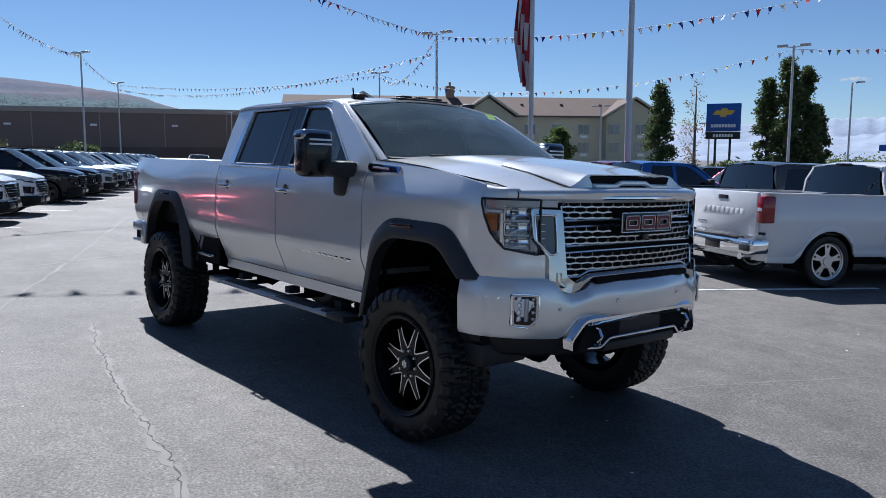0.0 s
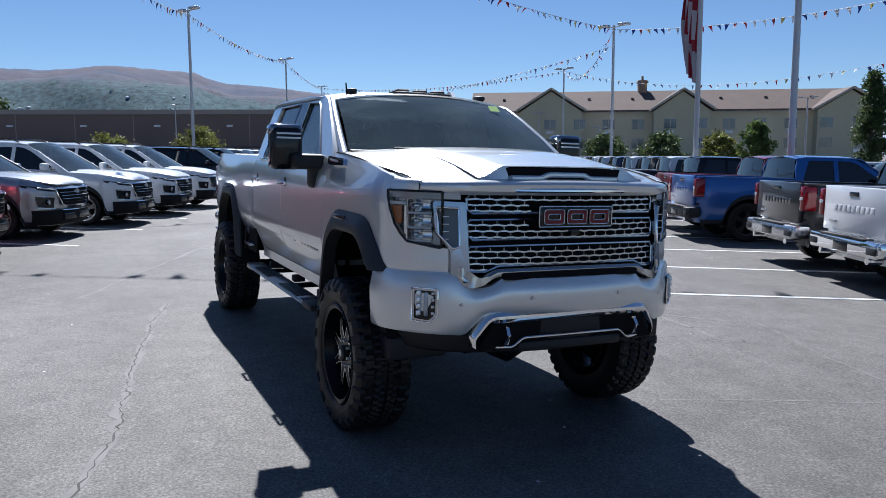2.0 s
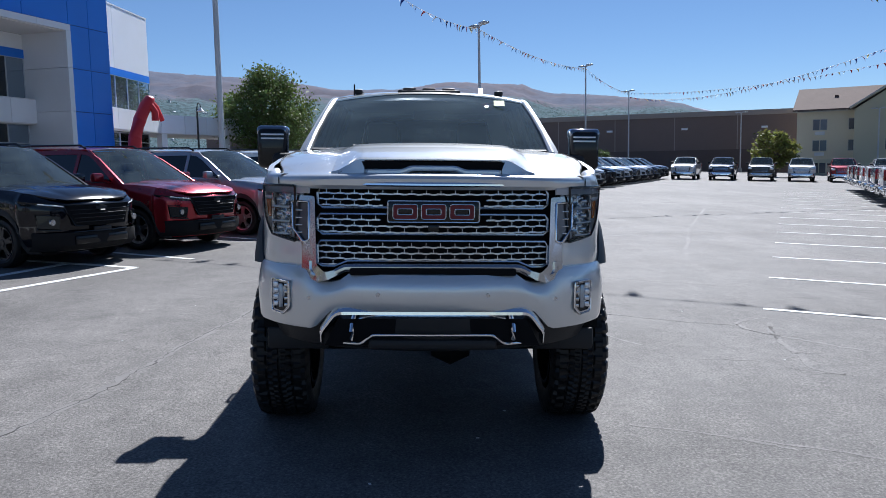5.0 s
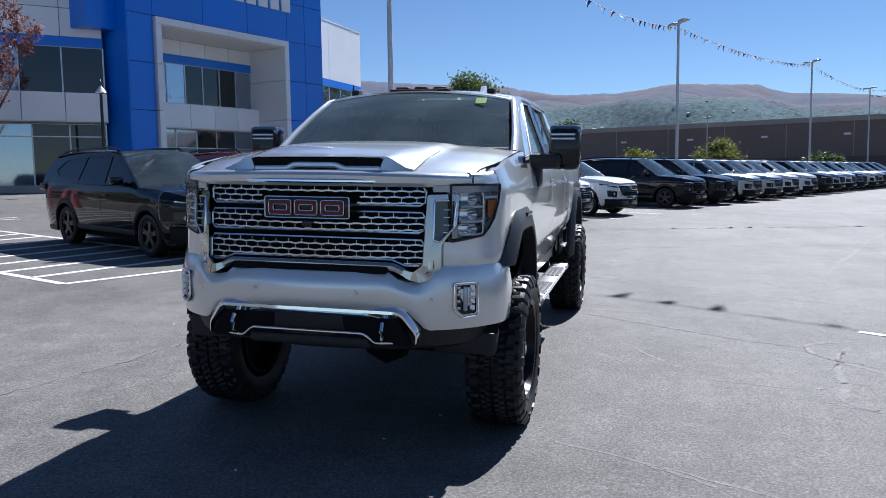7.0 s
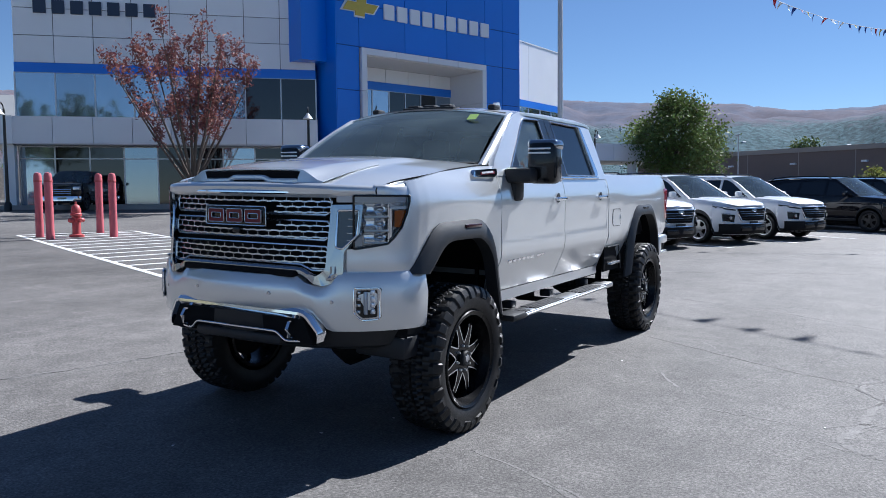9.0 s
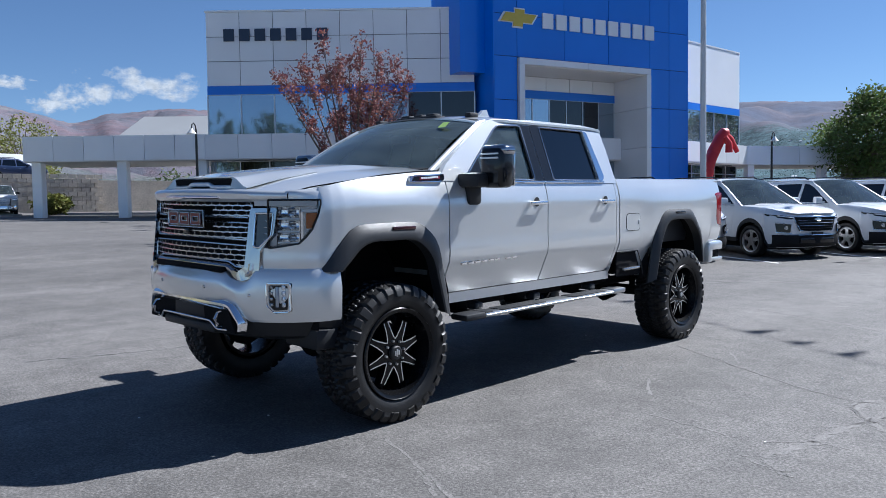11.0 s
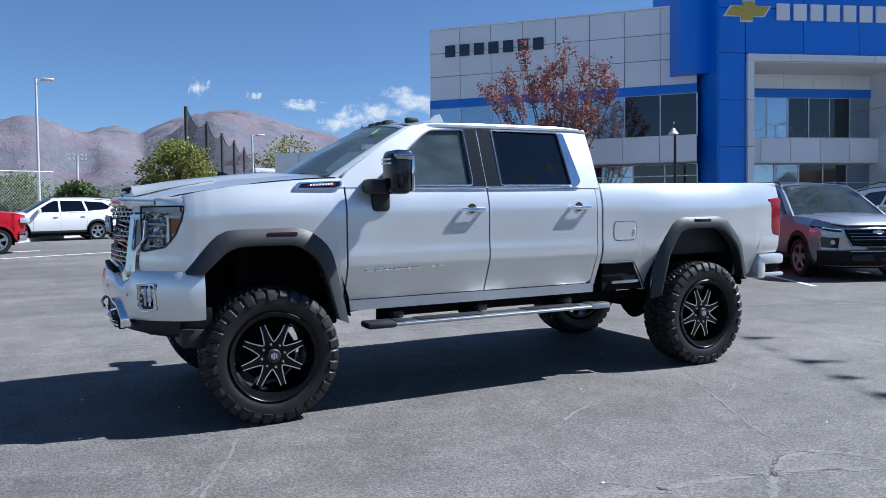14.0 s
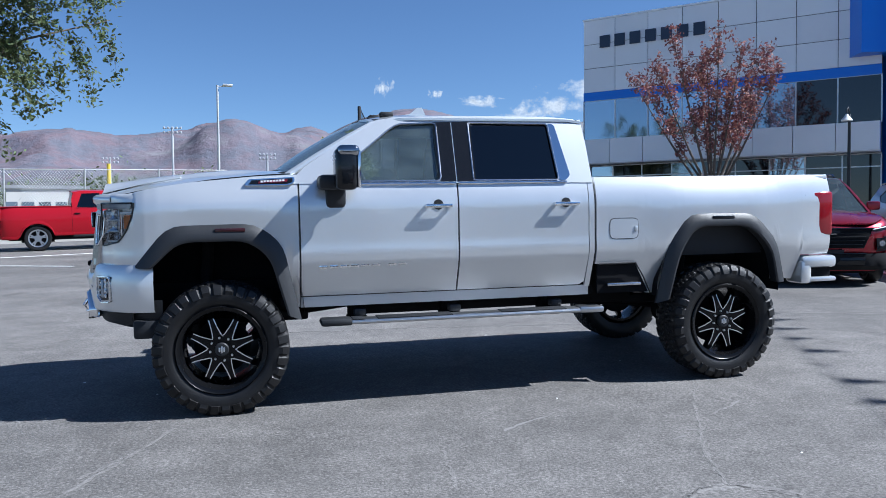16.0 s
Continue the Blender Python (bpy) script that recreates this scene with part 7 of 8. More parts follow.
# ---- light poles ----
POLE_GREY = material("galvanised_pole", (0.50, 0.51, 0.52), 0.45, 0.3, vary=0.06, scale=2)
LAMP_BLACK = material("black_iron", (0.012, 0.013, 0.014), 0.4)
LAMP_WHITE_SHADE = material("white_enamel", (0.7, 0.7, 0.68), 0.35)


def light_pole(x, y, h, heads=2, turn=24.0, r=0.10):
    t = thing("light_pole", "tall grey steel car-lot light pole with flat lamp heads" if heads == 2 else "tall grey steel street lamp with a single arm", "light pole", upright(x, y, turn), group="light poles")
    part("shaft", Geo().tube([(0, 0, 0), (0, 0, h)], [r, r * 0.72], 12), POLE_GREY, t)
    part("base", Geo().lathe([(0, 0), (r * 2.6, 0), (r * 2.6, 0.55), (r * 2.2, 0.62), (0, 0.62)], (0, 0, 0), 16, axis="z", closed=False), CONCRETE, t)
    for s in ((1, -1) if heads == 2 else (1,)):
        part("arm", Geo().tube([(0, 0, h - 0.12), (0.55 * s, 0, h - 0.05)], 0.035, 8), POLE_GREY, t)
        part("lamp_head", Geo().rbox(min(0.35 * s, 1.0 * s), max(0.35 * s, 1.0 * s), -0.22, 0.22, h - 0.06, h + 0.07, 0.03), POLE_GREY, t)
    return t


POLES = {"near": (-17.7, -6.8, 12.0), "mid": (-41.0, 2.6, 9.75), "far": (-70.0, 14.5, 10.8), "back": (-60.0, 40.0, 10.7), "right": (-32.5, 26.0, 9.75), "row": (-8.4, 14.3, 12.0), "edge": (-19.8, 44.9, 9.9),
         "end": (-100.0, 26.0, 11.0), "side": (-4.0, 31.0, 10.5)}
for x, y, h in POLES.values():
    light_pole(x, y, h)
for x, y, h in ((-104.0, 43.0, 8.5), (-118.0, 8.0, 8.5), (-85.0, 52.0, 8.0), (-78.0, 57.0, 6.0), (-50.0, 62.0, 8.5), (-112.0, -20.0, 8.5), (-38.0, 64.0, 6.5)):
    light_pole(x, y, h, 2)
light_pole(-26.0, 67.0, 9.9, 1, 0)
light_pole(5.6, -48.5, 9.45, 1, 190)
light_pole(-9.5, -57.0, 7.0, 1, 190)


def lantern_post(x, y):
    t = thing("lantern_post", "black iron post with a bell-shaped lantern on a curved arm", "street lamp", upright(x, y, 40), group="lantern posts")
    part("shaft", Geo().tube([(0, 0, 0), (0, 0, 4.75)], [0.085, 0.06], 10), LAMP_BLACK, t)
    part("base", Geo().lathe([(0, 0), (0.18, 0), (0.16, 0.35), (0.10, 0.45), (0, 0.45)], (0, 0, 0), 12, axis="z", closed=False), LAMP_BLACK, t)
    part("arm", Geo().tube([(0, 0, 4.70), (0.08, 0, 5.0), (0.30, 0, 5.12), (0.50, 0, 5.01), (0.56, 0, 4.80)], 0.03, 8), LAMP_BLACK, t)
    part("shade", Geo().lathe([(0.05, 0.28), (0.09, 0.20), (0.16, 0.12), (0.25, 0.0), (0.23, 0.0), (0.14, 0.11), (0.05, 0.20)], (0.56, 0, 4.53), 16, axis="z"), LAMP_WHITE_SHADE, t)
    part("finial", Geo().lathe([(0, 0.2), (0.03, 0.12), (0.06, 0.06), (0.03, 0)], (0, 0, 4.75), 10, axis="z", closed=False), LAMP_BLACK, t)


for x, y in ((-22.6, -22.3), (-13.9, -33.6), (-44.2, -15.8)):
    lantern_post(x, y)

# ---- pennant strings ----
CLOTH = [material(n, c, 0.75, vary=0.08, scale=4) for n, c in (("red_pennant", (0.45, 0.02, 0.03)), ("white_pennant", (0.75, 0.76, 0.78)), ("blue_pennant", (0.02, 0.06, 0.28)), ("white_pennant_b", (0.70, 0.72, 0.74)), ("yellow_pennant", (0.62, 0.47, 0.10)))]
CORD = material("white_cord", (0.6, 0.6, 0.6), 0.7)
pennant_mesh = []
for m in CLOTH:
    me = Geo().add([(-0.11, 0, 0), (0.11, 0, 0), (0.06, 0.03, -0.17), (-0.05, 0.03, -0.17), (0.01, -0.02, -0.36), (-0.11, 0.004, 0), (0.11, 0.004, 0), (0.06, 0.034, -0.17), (-0.05, 0.034, -0.17)],
                   [(0, 1, 2, 3), (3, 2, 4), (5, 8, 7, 6), (8, 4, 7), (0, 5, 6, 1), (1, 6, 7, 2), (2, 7, 4), (0, 3, 8, 5), (3, 4, 8)]).mesh("pennant", 0)
    me.materials.append(m)
    pennant_mesh.append(me)
rng = random.Random(5)


def pennants(a, b, sag, gap=0.52):
    a, b = Vector(a), Vector(b)
    t = thing("pennant_string", "cord with small red, white, blue and yellow pennants between poles", "bunting", group="pennant strings")
    n = 24
    line = [a.lerp(b, u) - Vector((0, 0, sag * 4 * u * (1 - u))) for u in steps(0, 1, n)]
    part("cord", Geo().tube(line, 0.012, 4), CORD, t)
    k = int((b - a).length / gap)
    d = math.atan2((b - a).y, (b - a).x)
    for i in range(1, k):
        u = i / k
        p = a.lerp(b, u) - Vector((0, 0, sag * 4 * u * (1 - u)))
        ob = new("pennant", pennant_mesh[(0, 1, 2, 3, 0, 2, 1, 4)[(i * 3 + rng.choice((0, 0, 1))) % 8]])
        ob.parent = t
        ob.matrix_basis = Matrix.LocRotScale(p, Euler((rng.uniform(-0.9, 0.9), rng.uniform(-0.3, 0.3), d + rng.uniform(-0.3, 0.3))), (1.05, 1.05, 1.05))


def tip(k, drop=0.25):
    x, y, h = POLES[k]
    return (x, y, height(x, y) + h - drop)


pennants(tip("near"), tip("mid"), 1.3)
pennants(tip("mid"), tip("far"), 0.55)
pennants(tip("far"), tip("end"), 0.45, 0.6)
pennants(tip("end"), tip("back"), 0.9, 0.7)
pennants(tip("end", 0.8), tip("right", 1.2), 1.6, 0.7)
pennants(tip("back"), tip("right"), 1.6, 0.6)
pennants(tip("near"), tip("right"), 0.9)
pennants(tip("right"), tip("side"), 1.1)
pennants(tip("back"), tip("edge"), 2.2, 0.85)
pennants(tip("edge"), (12.0, 52.0, 10.0), 1.2)
pennants(tip("near", 0.5), tip("row"), 0.7, 0.62)

# ---- flag ----
fx, fy = -15.7, 17.6
flagpole = thing("flagpole", "tall white flagpole with a limp striped flag", "flagpole", upright(fx, fy, 0))
part("shaft", Geo().tube([(0, 0, 0), (0, 0, 15)], [0.11, 0.06], 12), POLE_GREY, flagpole)
part("ball", Geo().lathe([(0, 0.24), (0.09, 0.2), (0.12, 0.12), (0.09, 0.04), (0, 0)], (0, 0, 15), 12, axis="z", closed=False), GOLD, flagpole)
FLAG = [material(n, c, 0.8, vary=0.1, scale=3) for n, c in (("flag_red", (0.30, 0.012, 0.028)), ("flag_white", (0.52, 0.50, 0.52)), ("flag_blue", (0.02, 0.03, 0.12)))]
rows, cols = 26, 13
g = Geo()
grid = []
for i in range(rows + 1):
    u = i / rows
    spread = 0.16 + 0.55 * math.sin(min(1, u * 1.25) * math.pi * 0.55) * (1 - 0.75 * max(0, u - 0.7) / 0.3)
    grid.append([(-0.12 - spread * (v / cols) + 0.05 * math.sin(v * 1.4 + u * 5), 0.16 * math.sin(v * 1.7 + u * 2.2) * (0.5 + u), 10.1 - 5.0 * u - 0.5 * (1 - v / cols) * u + 0.35 * (v / cols) * (1 - u)) for v in range(cols + 1)])
g.sheet(grid)
me = g.mesh("flag_cloth", 60, fix=False)
for m in FLAG:
    me.materials.append(m)
for k, poly in enumerate(me.polygons):
    i, j = divmod(k, cols)
    poly.material_index = 2 if i < 9 and j < 6 else (0 if (j + (i + j // 3) // 7) % 2 == 0 else 1)
part("flag", me, None, flagpole, "red and white striped flag hanging limp")

# ---- pylon sign ----
def aim(ex, ey, az, d):
    return ex + d * math.cos(radians(az)), ey + d * math.sin(radians(az))


sx, sy = aim(5.86, -3.66, 122.05, 72)
sign = thing("pylon_sign", "blue dealership pylon sign with a gold emblem on two posts", "sign", pose(sx, sy, 0, 0, 0, 122 - 90))
SIGN_BLUE = material("sign_blue", (0.012, 0.09, 0.36), 0.35)
part("panel", Geo().rbox(-1.42, 1.42, -0.25, 0.25, 4.1, 6.50, 0.05), SIGN_BLUE, sign)
part("name_panel", Geo().rbox(-1.42, 1.42, -0.25, 0.25, 3.45, 4.06, 0.04), LAMP_BLACK, sign)
part("emblem", Geo().plate([(u - 1.22, z - 6.85) for u, z in bow], lambda u, z, d: Vector((u * 0.75, -0.27 + d, z * 0.75 + 1.5)), 0.03), GOLD, sign, smooth=0)
for k in range(9):
    part("sign_bar", Geo().box(-1.02 + 0.23 * k, -0.84 + 0.23 * k, -0.28, -0.25, 4.45, 4.72), SIGN_WHITE, sign, smooth=0)
for k in range(7):
    part("sign_bar", Geo().box(-0.82 + 0.24 * k, -0.65 + 0.24 * k, -0.28, -0.25, 3.62, 3.88), SIGN_WHITE, sign, smooth=0)
for x in (-0.6, 0.6):
    part("post", Geo().rbox(x - 0.1, x + 0.1, -0.1, 0.1, -2.5, 3.5, 0.02), LAMP_BLACK, sign)
rx, ry = aim(5.86, -3.66, 111.9, 110)
road_sign = thing("road_sign", "small distant blue sign on a post", "sign", pose(rx, ry, 0, 0, 0, 22))
part("panel", Geo().rbox(-1.2, 1.2, -0.06, 0.06, 2.7, 3.5, 0.02), SIGN_BLUE, road_sign)
part("post", Geo().tube([(0, 0, -3), (0, 0, 2.8)], 0.1, 8), LAMP_BLACK, road_sign)

# ---- bollards and hydrant ----
BOLLARD_PINK = material("faded_red_plastic", (0.55, 0.12, 0.14), 0.55, vary=0.12, scale=3, fine=0.08, bump=0.1)
HYDRANT_RED = material("hydrant_red", (0.42, 0.07, 0.07), 0.5, vary=0.15, scale=6, bump=0.15)
for x, y in ((-5.66, -16.84), (-5.41, -15.93), (-7.68, -17.15), (-6.88, -15.35)):
    b = thing("bollard", "faded pink-red guard post beside the hydrant", "bollard", upright(x, y), group="bollards round the hydrant")
    part("post", Geo().lathe([(0, 0), (0.108, 0), (0.102, 0.3), (0.102, 1.60), (0.098, 1.68), (0.076, 1.74), (0, 1.76)], (0, 0, 0), 20, axis="z", closed=False), BOLLARD_PINK, b)
    part("band", Geo().lathe([(0.104, 1.50), (0.109, 1.51), (0.109, 1.55), (0.104, 1.56)], (0, 0, 0), 20, axis="z"), HYDRANT_RED, b)
hyd = thing("fire_hydrant", "faded red fire hydrant between guard posts", "hydrant", upright(-6.3, -16.15))
part("barrel", Geo().lathe([(0, 0), (0.19, 0), (0.19, 0.06), (0.12, 0.08), (0.11, 0.12), (0.11, 0.56), (0.15, 0.58), (0.15, 0.64), (0.13, 0.66)], (0, 0, 0), 20, axis="z", closed=False), HYDRANT_RED, hyd)
part("bonnet", Geo().lathe([(0.13, 0.66), (0.13, 0.74), (0.10, 0.84), (0.05, 0.89), (0, 0.90)], (0, 0, 0), 20, axis="z", closed=False), HYDRANT_RED, hyd)
part("nut", Geo().tube([(0, 0, 0.89), (0, 0, 0.97)], 0.03, 5), HYDRANT_RED, hyd)
for d in (Vector((1, 0, 0)), Vector((-1, 0, 0)), Vector((0, 1, 0))):
    part("outlet", Geo().tube([Vector((0, 0, 0.46)) + d * 0.08, Vector((0, 0, 0.46)) + d * 0.19, Vector((0, 0, 0.46)) + d * 0.22], [0.065, 0.065, 0.05], 10), HYDRANT_RED, hyd)
# red tube dancer by the entrance
TUBE_RED = material("red_nylon", (0.50, 0.02, 0.03), 0.55, vary=0.1, scale=2)
dx, dy = -42.4, -19.4
dancer = thing("inflatable_tube", "red inflated nylon advertising tube bent over at the top", "inflatable", upright(dx, dy, 145))
part("blower", Geo().rbox(-0.4, 0.4, -0.4, 0.4, 0, 0.7, 0.08), LAMP_BLACK, dancer)
part("tube", Geo().tube([(0, 0, 0.6), (0.02, 0, 1.6), (0.15, 0, 2.8), (0.55, 0, 3.9), (1.05, 0, 4.85), (1.35, 0, 5.25), (1.6, 0, 5.3)], [0.42, 0.42, 0.41, 0.40, 0.38, 0.34, 0.2], 14), TUBE_RED, dancer)
part("tube_arm", Geo().tube([(1.4, 0.1, 5.2), (1.9, 0.15, 4.8), (2.35, 0.15, 3.95)], [0.22, 0.2, 0.15], 10), TUBE_RED, dancer)
part("tube_arm", Geo().tube([(1.2, -0.25, 4.9), (1.5, -0.3, 4.5), (1.5, -0.3, 3.9)], [0.22, 0.22, 0.24], 10), TUBE_RED, dancer)

# ---- trees ----
def leaf_material(name, base, spread=0.35, thin=0.35):
    m = material(name, base, 0.6, spec=0.3)
    n, l = m.node_tree.nodes, m.node_tree.links
    b = n["Principled BSDF"]
    geo, hs, mr, mh = n.new("ShaderNodeNewGeometry"), n.new("ShaderNodeHueSaturation"), n.new("ShaderNodeMapRange"), n.new("ShaderNodeMapRange")
    hs.inputs["Color"].default_value = (*base, 1)
    mr.inputs["To Min"].default_value, mr.inputs["To Max"].default_value = 1 - spread, 1 + spread * 1.4
    mh.inputs["To Min"].default_value, mh.inputs["To Max"].default_value = 0.47, 0.525
    l.new(geo.outputs["Random Per Island"], mr.inputs["Value"])
    l.new(geo.outputs["Random Per Island"], mh.inputs["Value"])
    l.new(mr.outputs[0], hs.inputs["Value"])
    l.new(mh.outputs[0], hs.inputs["Hue"])
    l.new(hs.outputs[0], b.inputs["Base Color"])
    tr, mx = n.new("ShaderNodeBsdfTranslucent"), n.new("ShaderNodeMixShader")
    l.new(hs.outputs[0], tr.inputs[0])
    mx.inputs[0].default_value = thin
    l.new(b.outputs[0], mx.inputs[1])
    l.new(tr.outputs[0], mx.inputs[2])
    l.new(mx.outputs[0], n["Material Output"].inputs[0])
    return m


BARK = material("grey_bark", (0.10, 0.08, 0.065), 0.9, vary=0.3, scale=3, bump=0.5, bump_scale=25)
LEAF_GREEN = leaf_material("green_leaves", (0.10, 0.14, 0.04))
LEAF_DARK = leaf_material("dark_green_leaves", (0.072, 0.102, 0.038))
# leaves of the far slopes, with the air's blue haze mixed into their green
LEAF_HAZED = leaf_material("hazed_leaves", (0.075, 0.125, 0.125), 0.25, 0.5)
LEAF_LIGHT = leaf_material("yellow_green_leaves", (0.17, 0.18, 0.045))
LEAF_RED = leaf_material("rust_red_leaves", (0.21, 0.085, 0.075))
LEAF_SAGE = leaf_material("sage_leaves", (0.085, 0.11, 0.045))
LEAF_BUFF = leaf_material("buff_twigs", (0.22, 0.17, 0.11))


def leaves(centres, radius, count, size, rnd, droop=0.0):
    """Small bent leaves scattered round centres."""
    g = Geo()
    v, f = g.v, g.f
    for c in centres:
        for _ in range(count):
            p = Vector(c) + Vector((rnd.gauss(0, radius), rnd.gauss(0, radius), rnd.gauss(0, radius * 0.8) - droop * rnd.random()))
            a = Vector((rnd.uniform(-1, 1), rnd.uniform(-1, 1), rnd.uniform(-1, 0.6))).normalized()
            b = a.cross(Vector((rnd.uniform(-1, 1), rnd.uniform(-1, 1), rnd.uniform(-1, 1)))).normalized()
            s = size * rnd.uniform(0.6, 1.3)
            k = len(v)
            v.extend([tuple(p - a * s), tuple(p + b * s * 0.5), tuple(p + a * s), tuple(p - b * s * 0.5)])
            f.append((k, k + 1, k + 2, k + 3))
    return g


def tree(label, at, h, spread, leaf, seed, style="round", density=1.0, size=0.13, name="tree"):
    rnd = random.Random(seed)
    t = thing(name, label, "tree" if name == "tree" else "shrub", at)
    wood, tips = Geo(), []
    if style == "round":
        fork = h * 0.22
        wood.tube([(0, 0, -0.2), (0.03, 0.02, fork * 0.6), (0.0, 0.05, fork * 1.6)], [h * 0.028, h * 0.022, h * 0.014], 8)
        n = int(85 * density)
        for k in range(n):
            z = rnd.uniform(-0.9, 1.0)
            a = rnd.uniform(0, 2 * math.pi)
            lump = 1 + 0.14 * math.sin(3 * a + seed) + 0.10 * math.sin(5 * a + 4 * z + seed)
            rr = math.sqrt(max(0.02, 1 - z * z)) * math.sqrt(rnd.uniform(0.12, 1.0)) * lump * (1.0 - 0.18 * max(0, z))
            c = Vector((spread * rr * math.cos(a), spread * rr * math.sin(a), h * 0.585 + h * 0.375 * z * rnd.uniform(0.85, 1.05)))
            tips.append(c)
            if k % 3 == 0:
                s = Vector((0, 0, fork + (c.z - fork) * 0.25))
                wood.tube([s, s.lerp(c, 0.5) + Vector((0, 0, h * 0.03)), c], [h * 0.010, h * 0.006, h * 0.002], 5)
        crown = leaves(tips, spread * 0.135, int(80 * density), size, rnd)
    elif style == "poplar":
        wood.tube([(0, 0, -0.2), (0, 0, h * 0.5), (0, 0, h * 0.95)], [h * 0.02, h * 0.012, h * 0.003], 8)
        for k in range(int(70 * density)):
            u = rnd.random()
            a = rnd.uniform(0, 2 * math.pi)
            w = spread * (math.sin(math.pi * min(1, (u * 0.9 + 0.1)) ** 0.8) ** 0.7) * rnd.uniform(0.35, 1.15)
            c = Vector((w * math.cos(a), w * math.sin(a), h * (0.06 + 0.93 * u)))
            tips.append(c)
            if k % 3 == 0:
                wood.tube([(0, 0, max(0.3, c.z - h * 0.14)), c], [h * 0.005, h * 0.001], 5)
        crown = leaves(tips, spread * 0.22, int(75 * density), size, rnd)
    elif style == "vase":
        fork = h * 0.16
        wood.tube([(0, 0, -0.1), (0.02, 0, fork)], [0.17, 0.13], 9)
        for k in range(15):
            a = 2 * math.pi * k / 15 + rnd.uniform(-0.2, 0.2)
            reach = spread * rnd.uniform(0.45, 1.0)
            top = Vector((reach * math.cos(a), reach * math.sin(a), h * rnd.uniform(0.80, 1.0) * (1.02 - 0.12 * (reach / spread))))
            s = Vector((0, 0, fork * rnd.uniform(0.7, 1.0)))
            m1 = s.lerp(top, 0.35) + Vector((math.cos(a), math.sin(a), 0)) * spread * 0.03
            m2 = s.lerp(top, 0.7) + Vector((math.cos(a), math.sin(a), 0)) * spread * 0.02
            wood.tube([s, m1, m2, top], [0.075, 0.05, 0.028, 0.008], 6)
            for j in range(13):
                u = rnd.uniform(0.30, 0.97)
                p = (m1.lerp(m2, (u - 0.35) / 0.35) if u < 0.7 else m2.lerp(top, (u - 0.7) / 0.3))
                q = p + Vector((rnd.uniform(-0.6, 0.6), rnd.uniform(-0.6, 0.6), rnd.uniform(0.8, 1.7))) * h * 0.075
                wood.tube([p, q], [0.016, 0.004], 4)
                tips += [q, p.lerp(q, 0.66), p.lerp(q, 0.33)]
            tips += [top, m2.lerp(top, 0.5), m2.lerp(top, 0.8)]
        crown = leaves(tips, 0.13, int(14 * density), size, rnd)
    else:
        wood.tube([(0, 0, -0.2), (0.1, 0.1, h * 0.3), (0.2, 0, h * 0.55)], [0.26, 0.2, 0.12], 9)
        for k in range(22):
            a = rnd.uniform(0, 2 * math.pi)
            reach = spread * rnd.uniform(0.4, 0.95)
            c = Vector((reach * math.cos(a), reach * math.sin(a), h * rnd.uniform(0.62, 0.98) - 0.12 * reach))
            s = Vector((0.1, 0.05, h * rnd.uniform(0.28, 0.55)))
            wood.tube([s, s.lerp(c, 0.55) + Vector((0, 0, 0.5)), c], [0.07, 0.04, 0.012], 6)
            for j in range(9):
                p = s.lerp(c, rnd.uniform(0.35, 1.0)) + Vector((rnd.gauss(0, 0.5), rnd.gauss(0, 0.5), rnd.gauss(0.1, 0.35)))
                ln = rnd.uniform(0.6, 2.0)
                out = Vector((math.cos(a), math.sin(a), 0)) * 0.35
                wood.tube([p, p + out * ln * 0.6 - Vector((0, 0, ln * 0.35)), p + out * ln - Vector((0, 0, ln))], [0.010, 0.006, 0.002], 4)
                tips += [p + out * ln * u - Vector((0, 0, ln * u * u)) for u in (0.0, 0.25, 0.5, 0.75, 1.0)]
        crown = leaves(tips, 0.17, int(15 * density), size, rnd, 0.15)
    part("trunk", wood, BARK, t)
    part("crown", crown, leaf, t, smooth=0, fix=False)
    return t


tree("upswept ornamental tree with sparse rust-red autumn leaves", upright(-17.8, -25.1), 9.0, 3.7, LEAF_RED, 3, "vase", 1.0, 0.085)
tree("large round green tree beside the dealership", upright(-61.5, -15.3), 9.3, 3.9, LEAF_GREEN, 5, "round", 1.6, 0.15)
tree("round green tree behind the first one", upright(-74.0, -16.0), 6.5, 3.0, LEAF_SAGE, 6, "round", 0.9, 0.18)
tree("leafy green tree by the retaining wall", upright(-3.0, -50.3), 6.0, 2.4, LEAF_LIGHT, 8, "round", 1.2, 0.12)
tree("tall drooping green tree with hanging twigs", upright(11.6, -17.4), 12.5, 6.3, LEAF_SAGE, 12, "droop", 2.4, 0.085)
for k, (az, d, h, sp, lf) in enumerate(((155.6, 88, 4.9, 2.0, LEAF_LIGHT), (145.0, 84, 4.7, 2.15, LEAF_DARK), (141.1, 84, 4.7, 2.2, LEAF_DARK), (137.3, 82, 4.9, 1.85, LEAF_LIGHT), (134.9, 80, 6.0, 1.6, LEAF_GREEN), (180.0, 112, 3.6, 2.8, LEAF_LIGHT), (174.2, 93, 4.2, 2.5, LEAF_LIGHT), (168.0, 110, 3.0, 2.4, LEAF_DARK))):
    x, y = aim(6.8, -1.5, az, d)
    tree("rounded green tree in front of the hotel" if az < 160 else "small yellow-green tree before the brown store", upright(x, y), h, sp, lf, 20 + k, "round", 0.7, 0.2)
